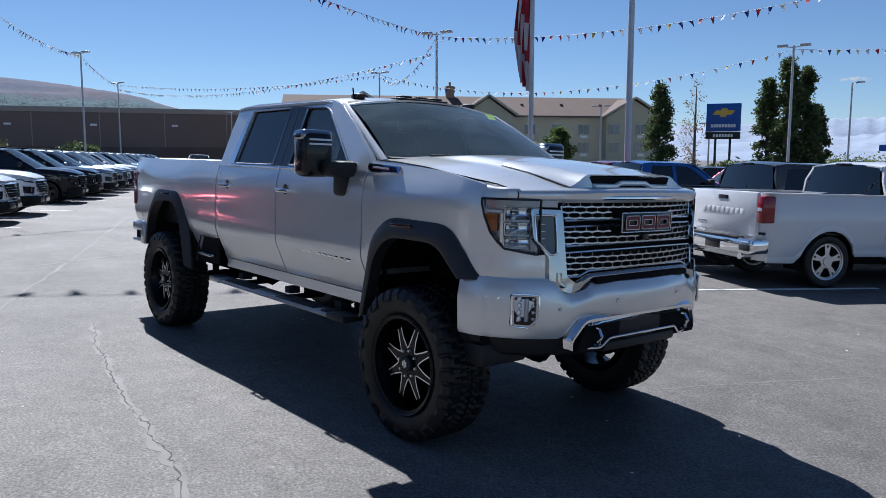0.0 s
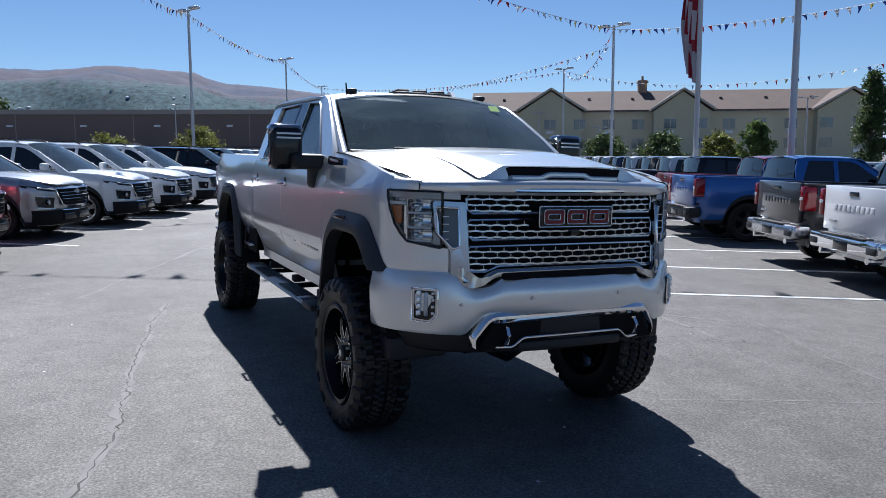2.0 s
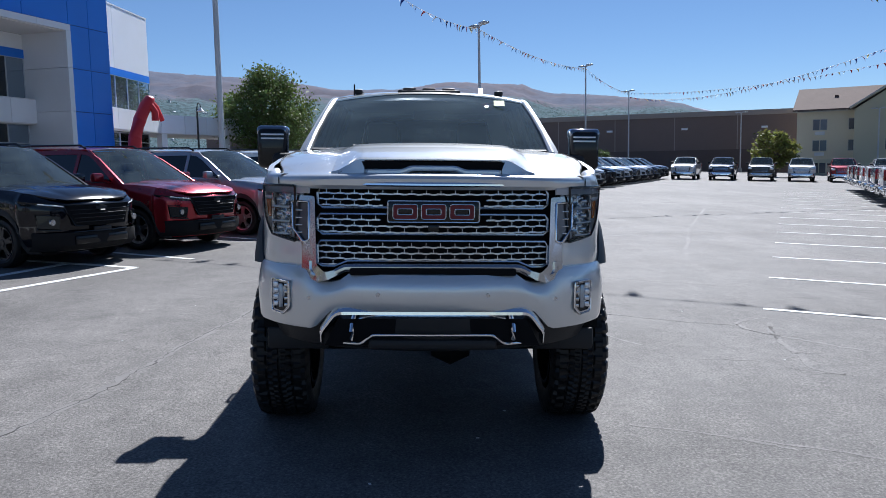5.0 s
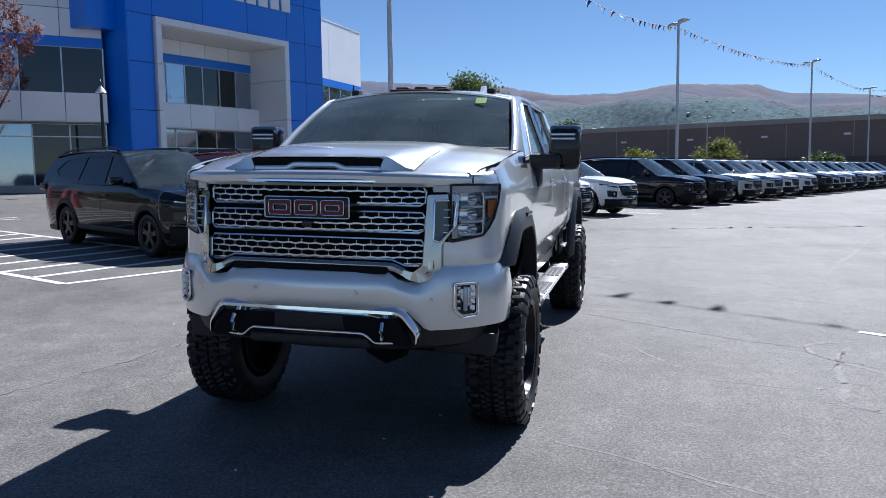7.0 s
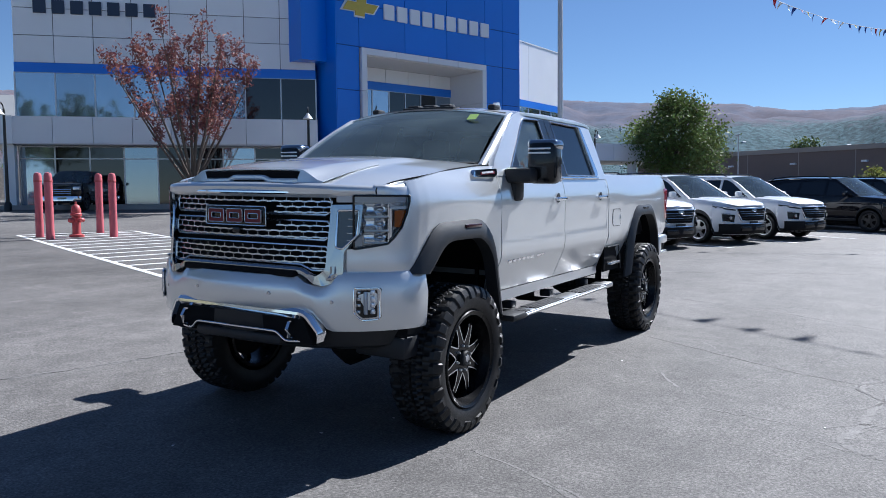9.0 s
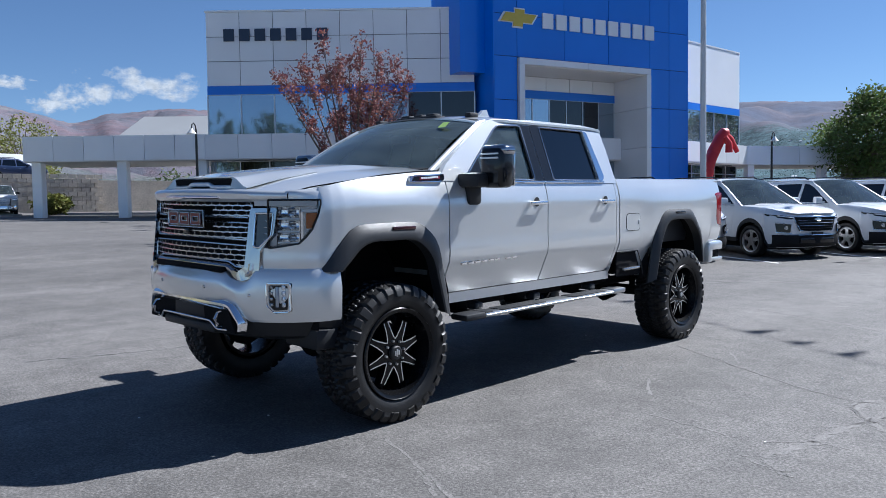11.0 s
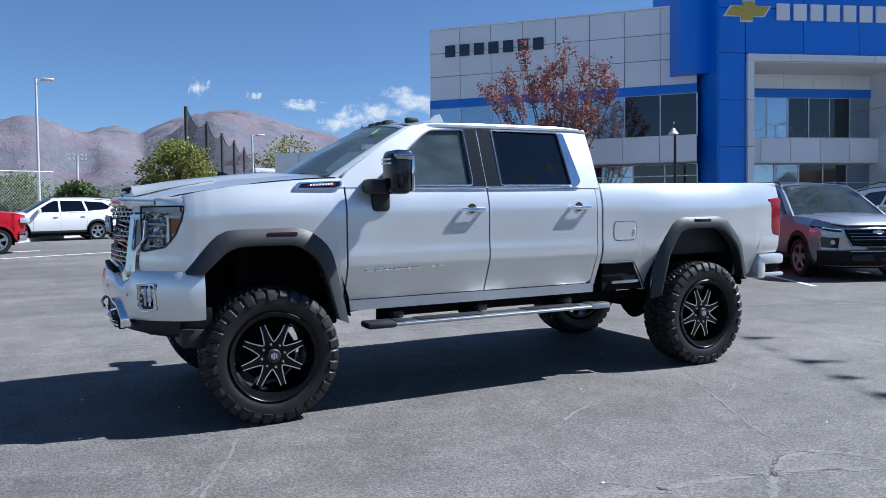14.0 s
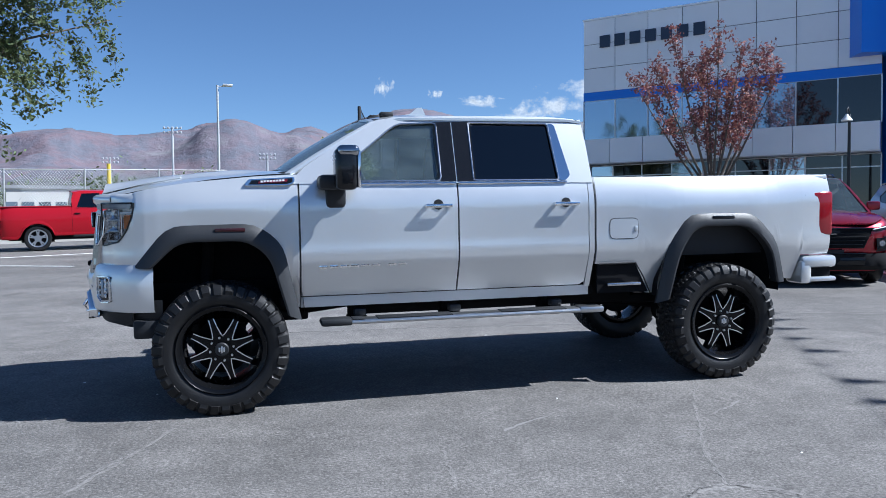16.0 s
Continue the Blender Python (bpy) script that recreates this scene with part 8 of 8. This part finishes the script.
for az, d, h, sp, seed in ((126.3, 66, 8.6, 1.05, 41), (119.2, 58, 8.0, 0.85, 42), (118.0, 57, 9.4, 0.9, 43), (116.9, 58, 8.9, 0.85, 44), (116.2, 60, 6.5, 0.7, 45)):
    x, y = aim(5.86, -3.66, az, d)
    tree("dense dark green columnar tree", upright(x, y), h, sp, LEAF_DARK, seed, "poplar", 1.5, 0.12)
x, y = aim(5.86, -3.66, 123.9, 78)
tree("nearly bare pale columnar tree", upright(x, y), 10.3, 1.3, LEAF_BUFF, 47, "poplar", 0.5, 0.10)
for az, d, h, sp, lf, seed in ((124.4, 70, 1.9, 1.8, LEAF_DARK, 51), (121.6, 66, 2.4, 2.2, LEAF_DARK, 52), (119.5, 90, 2.2, 4.0, LEAF_GREEN, 53), (114.8, 120, 4.0, 5.0, LEAF_GREEN, 54), (112.5, 130, 4.2, 6.0, LEAF_LIGHT, 55), (109.5, 120, 4.5, 6.0, LEAF_GREEN, 56)):
    x, y = aim(5.86, -3.66, az, d)
    tree("low rounded green shrub at the lot's edge", upright(x, y), h, sp, lf, seed, "round", 0.6, 0.22, "shrub")
for x, y, h, sp, lf, seed in ((1.2, -49.0, 1.5, 1.5, LEAF_SAGE, 61), (-0.4, -48.0, 1.4, 1.2, LEAF_LIGHT, 62), (-2.6, -51.5, 1.3, 1.4, LEAF_SAGE, 63), (-11.5, -49.0, 1.2, 1.1, LEAF_LIGHT, 64), (-19.0, -82.0, 9.0, 4.2, LEAF_LIGHT, 65), (3.4, -54.0, 3.0, 1.6, LEAF_DARK, 66), (8.5, -70.0, 4.0, 3.0, LEAF_GREEN, 68), (4.5, -47.5, 1.2, 1.2, LEAF_SAGE, 69)):
    tree("bushy green shrub on the planted bank" if h < 4 else "green tree beyond the lot", upright(x, y), h, sp, lf, seed, "round", 0.8, 0.15, "shrub" if h < 4 else "tree")

# ---- south side: bank, fence, wall, net ----
BANK = material("dry_grass_bank", (0.20, 0.18, 0.09), 0.95, vary=0.35, scale=0.8, fine=0.3, fine_scale=12, coords="World", bump=0.4, bump_scale=30)
bank = [(26, -20), (12.6, -25.0), (6.0, -27.8), (2.0, -36.5), (-3.0, -44.5), (-9, -47)]
rows = []
for (a, b) in bank:
    z = height(a, b)
    rows.append([(a, b, z + 0.0), (a, b, z + 0.15), (a + 0.2, b - 0.35, z + 0.15), (a + 0.6, b - 3.0, z + 0.5), (a + 2, b - 12, z + 1.2), (a + 6, b - 60, z + 1.6)])
tagged(part("planted_bank", Geo().sheet(rows), BANK), "dry grass bank rising behind the kerb", "bank", kind="structure")
kerb = [(a, b) for a, b in bank]
g = Geo()
g.sheet([[(a, b + 0.02, height(a, b) + z) for a, b in kerb] for z in (-0.05, 0.155)] + [[(a + 0.08, b - 0.16, height(a, b) + 0.16) for a, b in kerb]])
tagged(part("kerb", g, CONCRETE), "pale concrete kerb at the lot's edge", "kerb", kind="structure")
FENCE = material("galvanised_wire", (0.45, 0.46, 0.47), 0.45, 0.6)
fence = thing("chain_link_fence", "galvanised chain-link fence on the bank", "fence")
fp = [(22.0, -33.0), (18.5, -34.2), (15.0, -35.4), (11.5, -36.6), (8.0, -37.8), (4.5, -39.0)]
for a, b in zip(fp, fp[1:]):
    za, zb = height(*a) + 0.9, height(*b) + 0.9
    part("post", Geo().tube([(a[0], a[1], za - 0.6), (a[0], a[1], za + 2.4)], 0.045, 8), FENCE, fence)
    part("rail", Geo().tube([(a[0], a[1], za + 2.35), (b[0], b[1], zb + 2.35)], 0.03, 6), FENCE, fence)
    g = Geo()
    for k in range(26):
        for up in (0, 1):
            u0, u1 = k / 26, min(1.0, k / 26 + 0.5)
            p, q = Vector((*a, za)).lerp(Vector((*b, zb)), u0), Vector((*a, za)).lerp(Vector((*b, zb)), u1)
            h = 2.3 * (u1 - u0) / 0.5
            g.tube([p + Vector((0, 0, 0 if up else 2.3)), q + Vector((0, 0, h if up else 2.3 - h))], 0.006, 3)
    part("wire_mesh", g, FENCE, fence, smooth=0)
RET = material("split_block_wall", (0.50, 0.45, 0.39), 0.9, vary=0.25, scale=1.2, fine=0.3, fine_scale=9, coords="World", bump=0.8, bump_scale=6)
ret = thing("retaining_wall", "rough tan split-block retaining wall", "wall", kind="structure")
rw = Wall((-2.5, -58.0), (-30.0, -52.0))
mesh = rw.block(Geo(), 0, 0.56, 0, 0.30, 0, 0.14).mesh("block", 0)
mesh.materials.append(RET)
base = rw.at(0, 0)
part("wall_core", rw.block(Geo(), 0, rw.len, 0.0, 4.0, -1.5, -0.01), RET, ret, smooth=0)
for r in range(12):
    for k in range(24):
        ob = new("block", mesh)
        ob.parent = ret
        ob.location = rw.at(0.6 * k + (0.3 if r % 2 else 0), 0.55 + 0.325 * r, 0.05 * math.sin(k * 7.1 + r * 3.3)) - base
TRAILER = material("white_trailer", (0.6, 0.62, 0.66), 0.5, vary=0.08, scale=1)
tr = thing("box_trailer", "white box trailer parked above the retaining wall", "trailer", pose(-13.0, -65, 4.0, 0, 0, 12))
part("box", Geo().rbox(-2.3, 2.3, -1.2, 1.2, 0.6, 2.4, 0.05), TRAILER, tr)
for x in (-0.5, 0.6):
    part("wheel", Geo().lathe([(0, -0.12), (0.36, -0.12), (0.36, 0.12), (0, 0.12)], (x, 1.15, 0.36), 18, closed=False), RUBBER, tr)
park(suvs, "black", pose(-7.2, -60.5, 4.0, 0, 0, 190))
park(suvs, "navy", pose(-12.2, -60.9, 4.0, 0, 0, 188))
NET_POLE = material("net_pole", (0.02, 0.02, 0.022), 0.7)
NET = glass("sports_net", (0.52, 0.53, 0.55), 0.7, ior=1.005)
net = thing("sports_net_fence", "tall dark netting hung between black poles", "fence")
npts = []
for az, el, d in ((-97.5, 8.3, 100), (-98.8, 7.3, 114), (-99.75, 6.5, 128), (-100.55, 6.0, 138), (-101.2, 5.5, 150), (-101.8, 5.1, 162)):
    x, y = aim(4.33, 5.9, az, d)
    npts.append((x, y, 1.36 + d * math.tan(radians(el))))
for x, y, z in npts:
    part("pole", Geo().tube([(x, y, -1), (x, y, z)], 0.22, 8), NET_POLE, net)
for a, b in zip(npts, npts[1:]):
    p, q = Vector(a), Vector(b)
    sag = [p.lerp(q, u) - Vector((0, 0, 1.6 * math.sin(math.pi * u))) for u in steps(0, 1, 8)]
    part("netting", Geo().sheet([[(v.x, v.y, 1.0) for v in sag], [tuple(v) for v in sag]]), NET, net, smooth=0, fix=False)
    part("head_rope", Geo().tube(sag, 0.06, 4), NET_POLE, net)
for az, el, d in ((-82.75, 6.46, 140), (-89.2, 4.71, 150), (-78.7, 4.28, 165)):
    x, y = aim(1.57, 6.82, az, d)
    z = 1.34 + d * math.tan(radians(el))
    fl = thing("floodlight_mast", "distant sports floodlight mast", "floodlight", pose(x, y, 0), group="floodlight masts")
    part("mast", Geo().tube([(0, 0, -2), (0, 0, z)], 0.2, 8), POLE_GREY, fl)
    for r in (0, 1):
        part("crossarm", Geo().tube([(-1.5, 0, z - 0.75 * r), (1.5, 0, z - 0.75 * r)], 0.05, 6), POLE_GREY, fl)
        for k in range(5):
            part("lamp", Geo().rbox(-1.55 + k * 0.68, -1.20 + k * 0.68, -0.2, 0.2, z - 0.75 * r - 0.05, z - 0.75 * r + 0.32, 0.05), POLE_GREY, fl)
yellow = thing("yellow_post", "yellow post beyond the fence", "post", pose(*aim(1.57, 6.82, -78.6, 70), 0))
part("shaft", Geo().tube([(0, 0, -1), (0, 0, 6.2)], 0.16, 8), material("yellow_paint", (0.55, 0.40, 0.03), 0.5), yellow)
WHITEWASH = material("pale_render", (0.5, 0.49, 0.46), 0.8, vary=0.08, scale=0.4, coords="World")
for az, d, w, h, el in ((-92.5, 150, 16, 6, 0), (-75.0, 110, 9, 5.5, 0), (-80.0, 190, 26, 8, 0), (-86.0, 230, 20, 9, 0)):
    x, y = aim(1.8, 6.8, az, d)
    bl = thing("distant_building", "low pale flat-roofed building beyond the lot", "building", pose(x, y, 0, 0, 0, az + 90), group="distant buildings")
    part("wall", Geo().box(-w / 2, w / 2, -4, 4, -2, h), WHITEWASH, bl, smooth=0)
    part("roof", Geo().box(-w / 2 - 0.2, w / 2 + 0.2, -4.2, 4.2, h, h + 0.4), ROOFING, bl, smooth=0)
    for k in range(5):
        part("window", Geo().box(-w / 2 + w / 5 * k + 0.6, -w / 2 + w / 5 * k + 1.9, 4.0, 4.06, h - 3.2, h - 1.6), ROOM_GLASS, bl, smooth=0)

# ---- mountains ----
def hill_material(name, cols, dark, relief=0.32, woods=(110, 270)):
    m = bpy.data.materials.new(name)
    m.use_nodes = True
    n, l = m.node_tree.nodes, m.node_tree.links
    b = n["Principled BSDF"]
    b.inputs["Roughness"].default_value, b.inputs["Specular IOR Level"].default_value = 1.0, 0.1
    pos = n.new("ShaderNodeNewGeometry").outputs["Position"]

    def cloud(sc, det, rough=0.6):
        t = n.new("ShaderNodeTexNoise")
        t.inputs["Scale"].default_value, t.inputs["Detail"].default_value, t.inputs["Roughness"].default_value = sc, det, rough
        l.new(pos, t.inputs["Vector"])
        return t.outputs["Fac"]

    r = n.new("ShaderNodeValToRGB")
    e = r.color_ramp.elements
    while len(e) < len(cols):
        e.new(0.5)
    for k, (p, c) in zip(e, cols):
        k.position, k.color = p, (*c, 1)
    l.new(cloud(0.0035, 8, 0.62), r.inputs[0])
    # woods and scrub take the ground over towards the foot of the slope
    sep, mr, add, scrub = n.new("ShaderNodeSeparateXYZ"), n.new("ShaderNodeMapRange"), n.new("ShaderNodeMath"), n.new("ShaderNodeMapRange")
    l.new(pos, sep.inputs[0])
    l.new(sep.outputs["Z"], mr.inputs["Value"])
    mr.clamp = False
    mr.inputs["From Min"].default_value, mr.inputs["From Max"].default_value = woods
    mr.inputs["To Min"].default_value, mr.inputs["To Max"].default_value = 0.5, -0.35
    add.operation = "ADD"
    l.new(cloud(0.030, 8, 0.70), add.inputs[0])
    l.new(mr.outputs[0], add.inputs[1])
    scrub.inputs["From Min"].default_value, scrub.inputs["From Max"].default_value = 0.38, 0.66
    scrub.inputs["To Max"].default_value = 0.92
    l.new(add.outputs[0], scrub.inputs["Value"])
    mix = n.new("ShaderNodeMix")
    mix.data_type = "RGBA"
    l.new(scrub.outputs[0], mix.inputs[0])
    speckle, bush = n.new("ShaderNodeMapRange"), n.new("ShaderNodeHueSaturation")
    speckle.inputs["From Min"].default_value, speckle.inputs["From Max"].default_value = 0.38, 0.62
    speckle.inputs["To Min"].default_value, speckle.inputs["To Max"].default_value = 0.89, 1.08
    l.new(cloud(0.035, 7, 0.72), speckle.inputs["Value"])
    l.new(speckle.outputs[0], bush.inputs["Value"])
    l.new(r.outputs[0], bush.inputs["Color"])
    l.new(bush.outputs[0], mix.inputs[6])
    mottle = n.new("ShaderNodeValToRGB")
    e = mottle.color_ramp.elements
    e[0].position, e[0].color, e[1].position, e[1].color = 0.40, (*[v * 0.62 for v in dark], 1), 0.62, (*[v * 1.45 for v in dark], 1)
    l.new(cloud(0.10, 5, 0.7), mottle.inputs[0])
    l.new(mottle.outputs[0], mix.inputs[7])
    l.new(mix.outputs[2], b.inputs["Base Color"])
    rough = n.new("ShaderNodeBump")
    rough.inputs["Strength"].default_value, rough.inputs["Distance"].default_value = relief, 14.0
    l.new(cloud(0.011, 10, 0.68), rough.inputs["Height"])
    l.new(rough.outputs[0], b.inputs["Normal"])
    return m


# ground and woods colours are shifted to blue-purple to paint in distance haze
HAZED_HILLS = hill_material("hazed_brown_hills", [(0.36, (0.082, 0.100, 0.148)), (0.46, (0.096, 0.104, 0.142)), (0.54, (0.116, 0.108, 0.134)), (0.64, (0.096, 0.104, 0.140))], (0.058, 0.100, 0.114), 0.13, (85, 175))
HAZED_PEAKS = hill_material("hazed_mountains", [(0.34, (0.108, 0.118, 0.150)), (0.45, (0.146, 0.114, 0.132)), (0.53, (0.116, 0.120, 0.146)), (0.60, (0.140, 0.120, 0.142)), (0.68, (0.166, 0.166, 0.178))], (0.090, 0.104, 0.100), 0.9, (20, 110))
SKYLINE = [(100, 2.3), (111, 2.75), (116, 2.65), (122, 2.4), (140, 2.2), (155, 3.0), (160.3, 3.45), (161.4, 3.67), (162.8, 4.2), (165, 4.55), (169.2, 5.05), (171.7, 5.2), (172.6, 5.35), (174, 5.9), (176.5, 6.02), (178.9, 6.18), (180.3, 6.1), (182.9, 5.72), (186.2, 5.72), (187.5, 5.72), (189, 5.95), (191.2, 6.36), (195, 6.6), (199.3, 6.8), (203, 7.1),
           (210, 7.2), (230, 7.1), (243.1, 7.3), (245.4, 7.36), (247.1, 7.12), (248.5, 6.92), (249.4, 6.85), (250.4, 6.40), (251.4, 6.18), (252.1, 6.30), (253.8, 6.75), (255.3, 7.10), (256.8, 7.50), (258.0, 7.88), (259.2, 8.16), (260.2, 8.22), (261.2, 8.10), (262.3, 7.90),
           (263.4, 7.62), (264.3, 7.36), (265.5, 6.80), (266.3, 6.38), (267.0, 6.62), (267.6, 6.88), (268.6, 6.82), (269.5, 6.34), (270.3, 6.46), (271.3, 6.84), (272.2, 7.20), (273.2, 7.36), (274.1, 7.12), (275.2, 6.92), (276.3, 6.50), (277.6, 6.30), (279.0, 6.12), (280.6, 5.95), (282.3, 6.14), (283.8, 6.34), (286.0, 6.10), (288, 5.75), (300, 5.4), (330, 4.0), (360, 2.5), (400, 2.2), (460, 2.3)]


def slope_z(a, r, r0, r1, rough=1.0):
    """Height of a mountain side at bearing a (degrees) and distance r."""
    t = (r - r0) / (r1 - r0)
    el = lerp_at(SKYLINE, a if a >= 100 else a + 360)
    jag = (noise.noise(Vector((a * 1.7, 3.1, 0))) * 0.09 + noise.noise(Vector((a * 5.1, 9.1, 0))) * 0.05) * rough
    top = math.tan(radians(el + jag)) * r1
    p = Vector((r * math.cos(radians(a)), r * math.sin(radians(a)), 0))
    spur = (0.28 + 0.75 * noise.fractal(p * 0.0022, 0.9, 2.1, 3)) * top * 0.34 * math.sin(math.pi * max(0.0, min(1.0, t))) ** 0.8
    z = top * max(0.0, t) ** 1.25 * 0.985 + (0.015 * top if t >= 0.9999 else 0) + spur
    return min(z, math.tan(radians(el + jag * 0.6)) * r * (0.985 if t < 0.9999 else 1)) - 2, top


def mountains(name, label, a0, a1, r0, r1, mat, rough=1.0):
    rows = []
    for a in steps(a0, a1, int((a1 - a0) * 3)):
        ca, sa = math.cos(radians(a)), math.sin(radians(a))
        col = [(r * ca, r * sa, slope_z(a, r, r0, r1, rough)[0]) for r in steps(r0, r1, 44)]
        col.append((r1 * 1.12 * ca, r1 * 1.12 * sa, slope_z(a, r1, r0, r1, rough)[1] * 0.5))
        rows.append(col)
    return tagged(part(name, Geo().sheet(rows), mat, smooth=80), label, "mountain", kind="structure")


mountains("backdrop_hills", "brown scrub-covered hills, hazed blue in colour, with houses on their lower slopes", 150, 232, 700, 2600, HAZED_HILLS)
mountains("backdrop_peaks", "purple-brown autumn mountains, hazed towards blue in colour, under the open sky", 228, 330, 900, 3600, HAZED_PEAKS, rough=1.6)
# pale blue of the hazy air is put into the rock colour
HAZED_RANGE = hill_material("haze_blue_range", [(0.4, (0.25, 0.30, 0.39)), (0.6, (0.29, 0.335, 0.42))], (0.25, 0.30, 0.38), 0.03, (-900, -800))
mountains("backdrop_range", "far mountain range on the horizon, haze put into its pale blue colour", 60, 162, 1500, 4300, HAZED_RANGE, rough=3.0)
# houses and woods on the lower slopes
rnd = random.Random(9)
hv = Geo()
for k in range(240):
    a, r = rnd.uniform(156, 216), 760 + 640 * rnd.random() ** 0.9
    m = pose(r * math.cos(radians(a)), r * math.sin(radians(a)), slope_z(a, r, 700, 2600)[0], 0, 0, rnd.uniform(0, 180))
    w, d, h = rnd.uniform(3, 6), rnd.uniform(3, 4), rnd.uniform(0.6, 1.4)
    hv.box(-w / 2, w / 2, -d / 2, d / 2, -3, h, m)
    hv.add([m @ Vector(q) for q in ((-w / 2 - 0.4, -d / 2 - 0.4, h), (w / 2 + 0.4, -d / 2 - 0.4, h), (w / 2 + 0.4, d / 2 + 0.4, h), (-w / 2 - 0.4, d / 2 + 0.4, h), (-w / 2, 0, h + 1.4), (w / 2, 0, h + 1.4))], [(0, 1, 5, 4), (2, 3, 4, 5), (0, 4, 3), (1, 2, 5)])
HOUSE = material("pale_house_walls", (0.58, 0.60, 0.64), 0.8)
tagged(part("hillside_houses", hv, HOUSE, smooth=0), "scatter of small pale houses on the hillside", "houses", kind="stuff")
cs = []
while len(cs) < 6500:
    a, r = rnd.uniform(154, 218), 620 + 1150 * rnd.random()
    x, y = r * math.cos(radians(a)), r * math.sin(radians(a))
    z = slope_z(a, r, 700, 2600)[0]
    if noise.noise(Vector((x, y, 0)) * 0.008) + 0.5 * noise.noise(Vector((x, y, 7)) * 0.03) > (z - 100) / 45:
        cs.append((x, y, z + rnd.uniform(1, 6)))
tagged(part("hillside_woods", leaves(cs, 2.6, 10, 1.0, rnd), LEAF_HAZED, smooth=0, fix=False), "green trees scattered over the lower slopes, hazed blue in colour", "woods", kind="stuff")
cs = []
for k in range(420):
    a = radians(rnd.uniform(233, 300))
    r = rnd.uniform(180, 900)
    cs.append((r * math.cos(a), r * math.sin(a), rnd.uniform(2, 9) + r * 0.012))
tagged(part("valley_woods", leaves(cs, 2.4, 90, 0.55, rnd), LEAF_SAGE, smooth=0, fix=False), "green trees along the valley floor", "woods", kind="stuff")
poplars = []
for k in range(9):
    a = radians(185.9 + 0.21 * k)
    r = 400 + 9 * math.sin(k * 3.0)
    for j in range(14):
        poplars.append((r * math.cos(a), r * math.sin(a), 3 + j * (1.55 + 0.3 * math.sin(k * 2.1))))
tagged(part("poplar_row", leaves(poplars, 1.6, 30, 1.0, rnd), LEAF_DARK, smooth=0, fix=False), "row of dark poplars before the hills", "trees", kind="stuff")

# ---- clouds ----
def cloud_material(name, offset):
    """Vapour that thins out to nothing at its edge, its sunlit white put in as glow."""
    m = bpy.data.materials.new(name)
    m.use_nodes = True
    n, l = m.node_tree.nodes, m.node_tree.links
    n.remove(n["Principled BSDF"])
    tc, ln, shift, nz, nz2 = n.new("ShaderNodeTexCoord"), n.new("ShaderNodeVectorMath"), n.new("ShaderNodeMapping"), n.new("ShaderNodeTexNoise"), n.new("ShaderNodeTexNoise")
    ln.operation = "LENGTH"
    l.new(tc.outputs["Object"], ln.inputs[0])
    l.new(tc.outputs["Object"], shift.inputs["Vector"])
    shift.inputs["Location"].default_value, shift.inputs["Scale"].default_value = (offset, 0, 0), (1.0, 1.0, 0.55)
    for k, sc in ((nz, 1.9), (nz2, 5.0)):
        k.inputs["Scale"].default_value, k.inputs["Detail"].default_value, k.inputs["Roughness"].default_value = sc, 8.0, 0.62
        l.new(shift.outputs[0], k.inputs["Vector"])
    a, fade, dense = n.new("ShaderNodeMath"), n.new("ShaderNodeMath"), n.new("ShaderNodeMapRange")
    a.operation = "MULTIPLY_ADD"
    l.new(ln.outputs["Value"], a.inputs[0])
    a.inputs[1].default_value, a.inputs[2].default_value = -0.66, -0.20
    fade.operation = "MULTIPLY_ADD"
    l.new(nz.outputs["Fac"], fade.inputs[0])
    fade.inputs[1].default_value = 2.1
    l.new(a.outputs[0], fade.inputs[2])
    l.new(fade.outputs[0], dense.inputs["Value"])
    dense.inputs["From Min"].default_value, dense.inputs["From Max"].default_value = 0.42, 0.80
    dense.inputs["To Max"].default_value = 0.92
    glow, clear, mix, tone = n.new("ShaderNodeEmission"), n.new("ShaderNodeBsdfTransparent"), n.new("ShaderNodeMixShader"), n.new("ShaderNodeMapRange")
    l.new(nz2.outputs["Fac"], tone.inputs["Value"])
    tone.inputs["From Min"].default_value, tone.inputs["From Max"].default_value = 0.3, 0.7
    tone.inputs["To Min"].default_value, tone.inputs["To Max"].default_value = 0.30, 0.44
    l.new(tone.outputs[0], glow.inputs["Strength"])
    glow.inputs[0].default_value = (0.93, 0.97, 1.0, 1)
    l.new(dense.outputs[0], mix.inputs[0])
    l.new(clear.outputs[0], mix.inputs[1])
    l.new(glow.outputs[0], mix.inputs[2])
    l.new(mix.outputs[0], n["Material Output"].inputs[0])
    return m


for k, (a, el, w, h) in enumerate(((252.4, 7.5, 190, 70), (249.9, 8.35, 230, 105), (245.9, 8.95, 330, 110), (262.4, 9.7, 70, 75), (258.4, 9.2, 60, 40), (255.2, 8.6, 170, 45), (114.2, 5.2, 90, 20))):
    d = 4300
    ob = part("cloud", Geo().add([(-1, 0, -1), (1, 0, -1), (1, 0, 1), (-1, 0, 1)], [(0, 1, 2, 3)]), cloud_material("glowing_cloud", 3.7 * k), smooth=0, fix=False)
    ob.matrix_world = pose(d * math.cos(radians(a)), d * math.sin(radians(a)), d * math.tan(radians(el)), 0, 0, a - 90) @ Matrix.Diagonal((w, 1, h, 1))
    ob.visible_shadow = False
    tagged(ob, "small white fair-weather cloud over the mountains", "cloud", kind="structure")
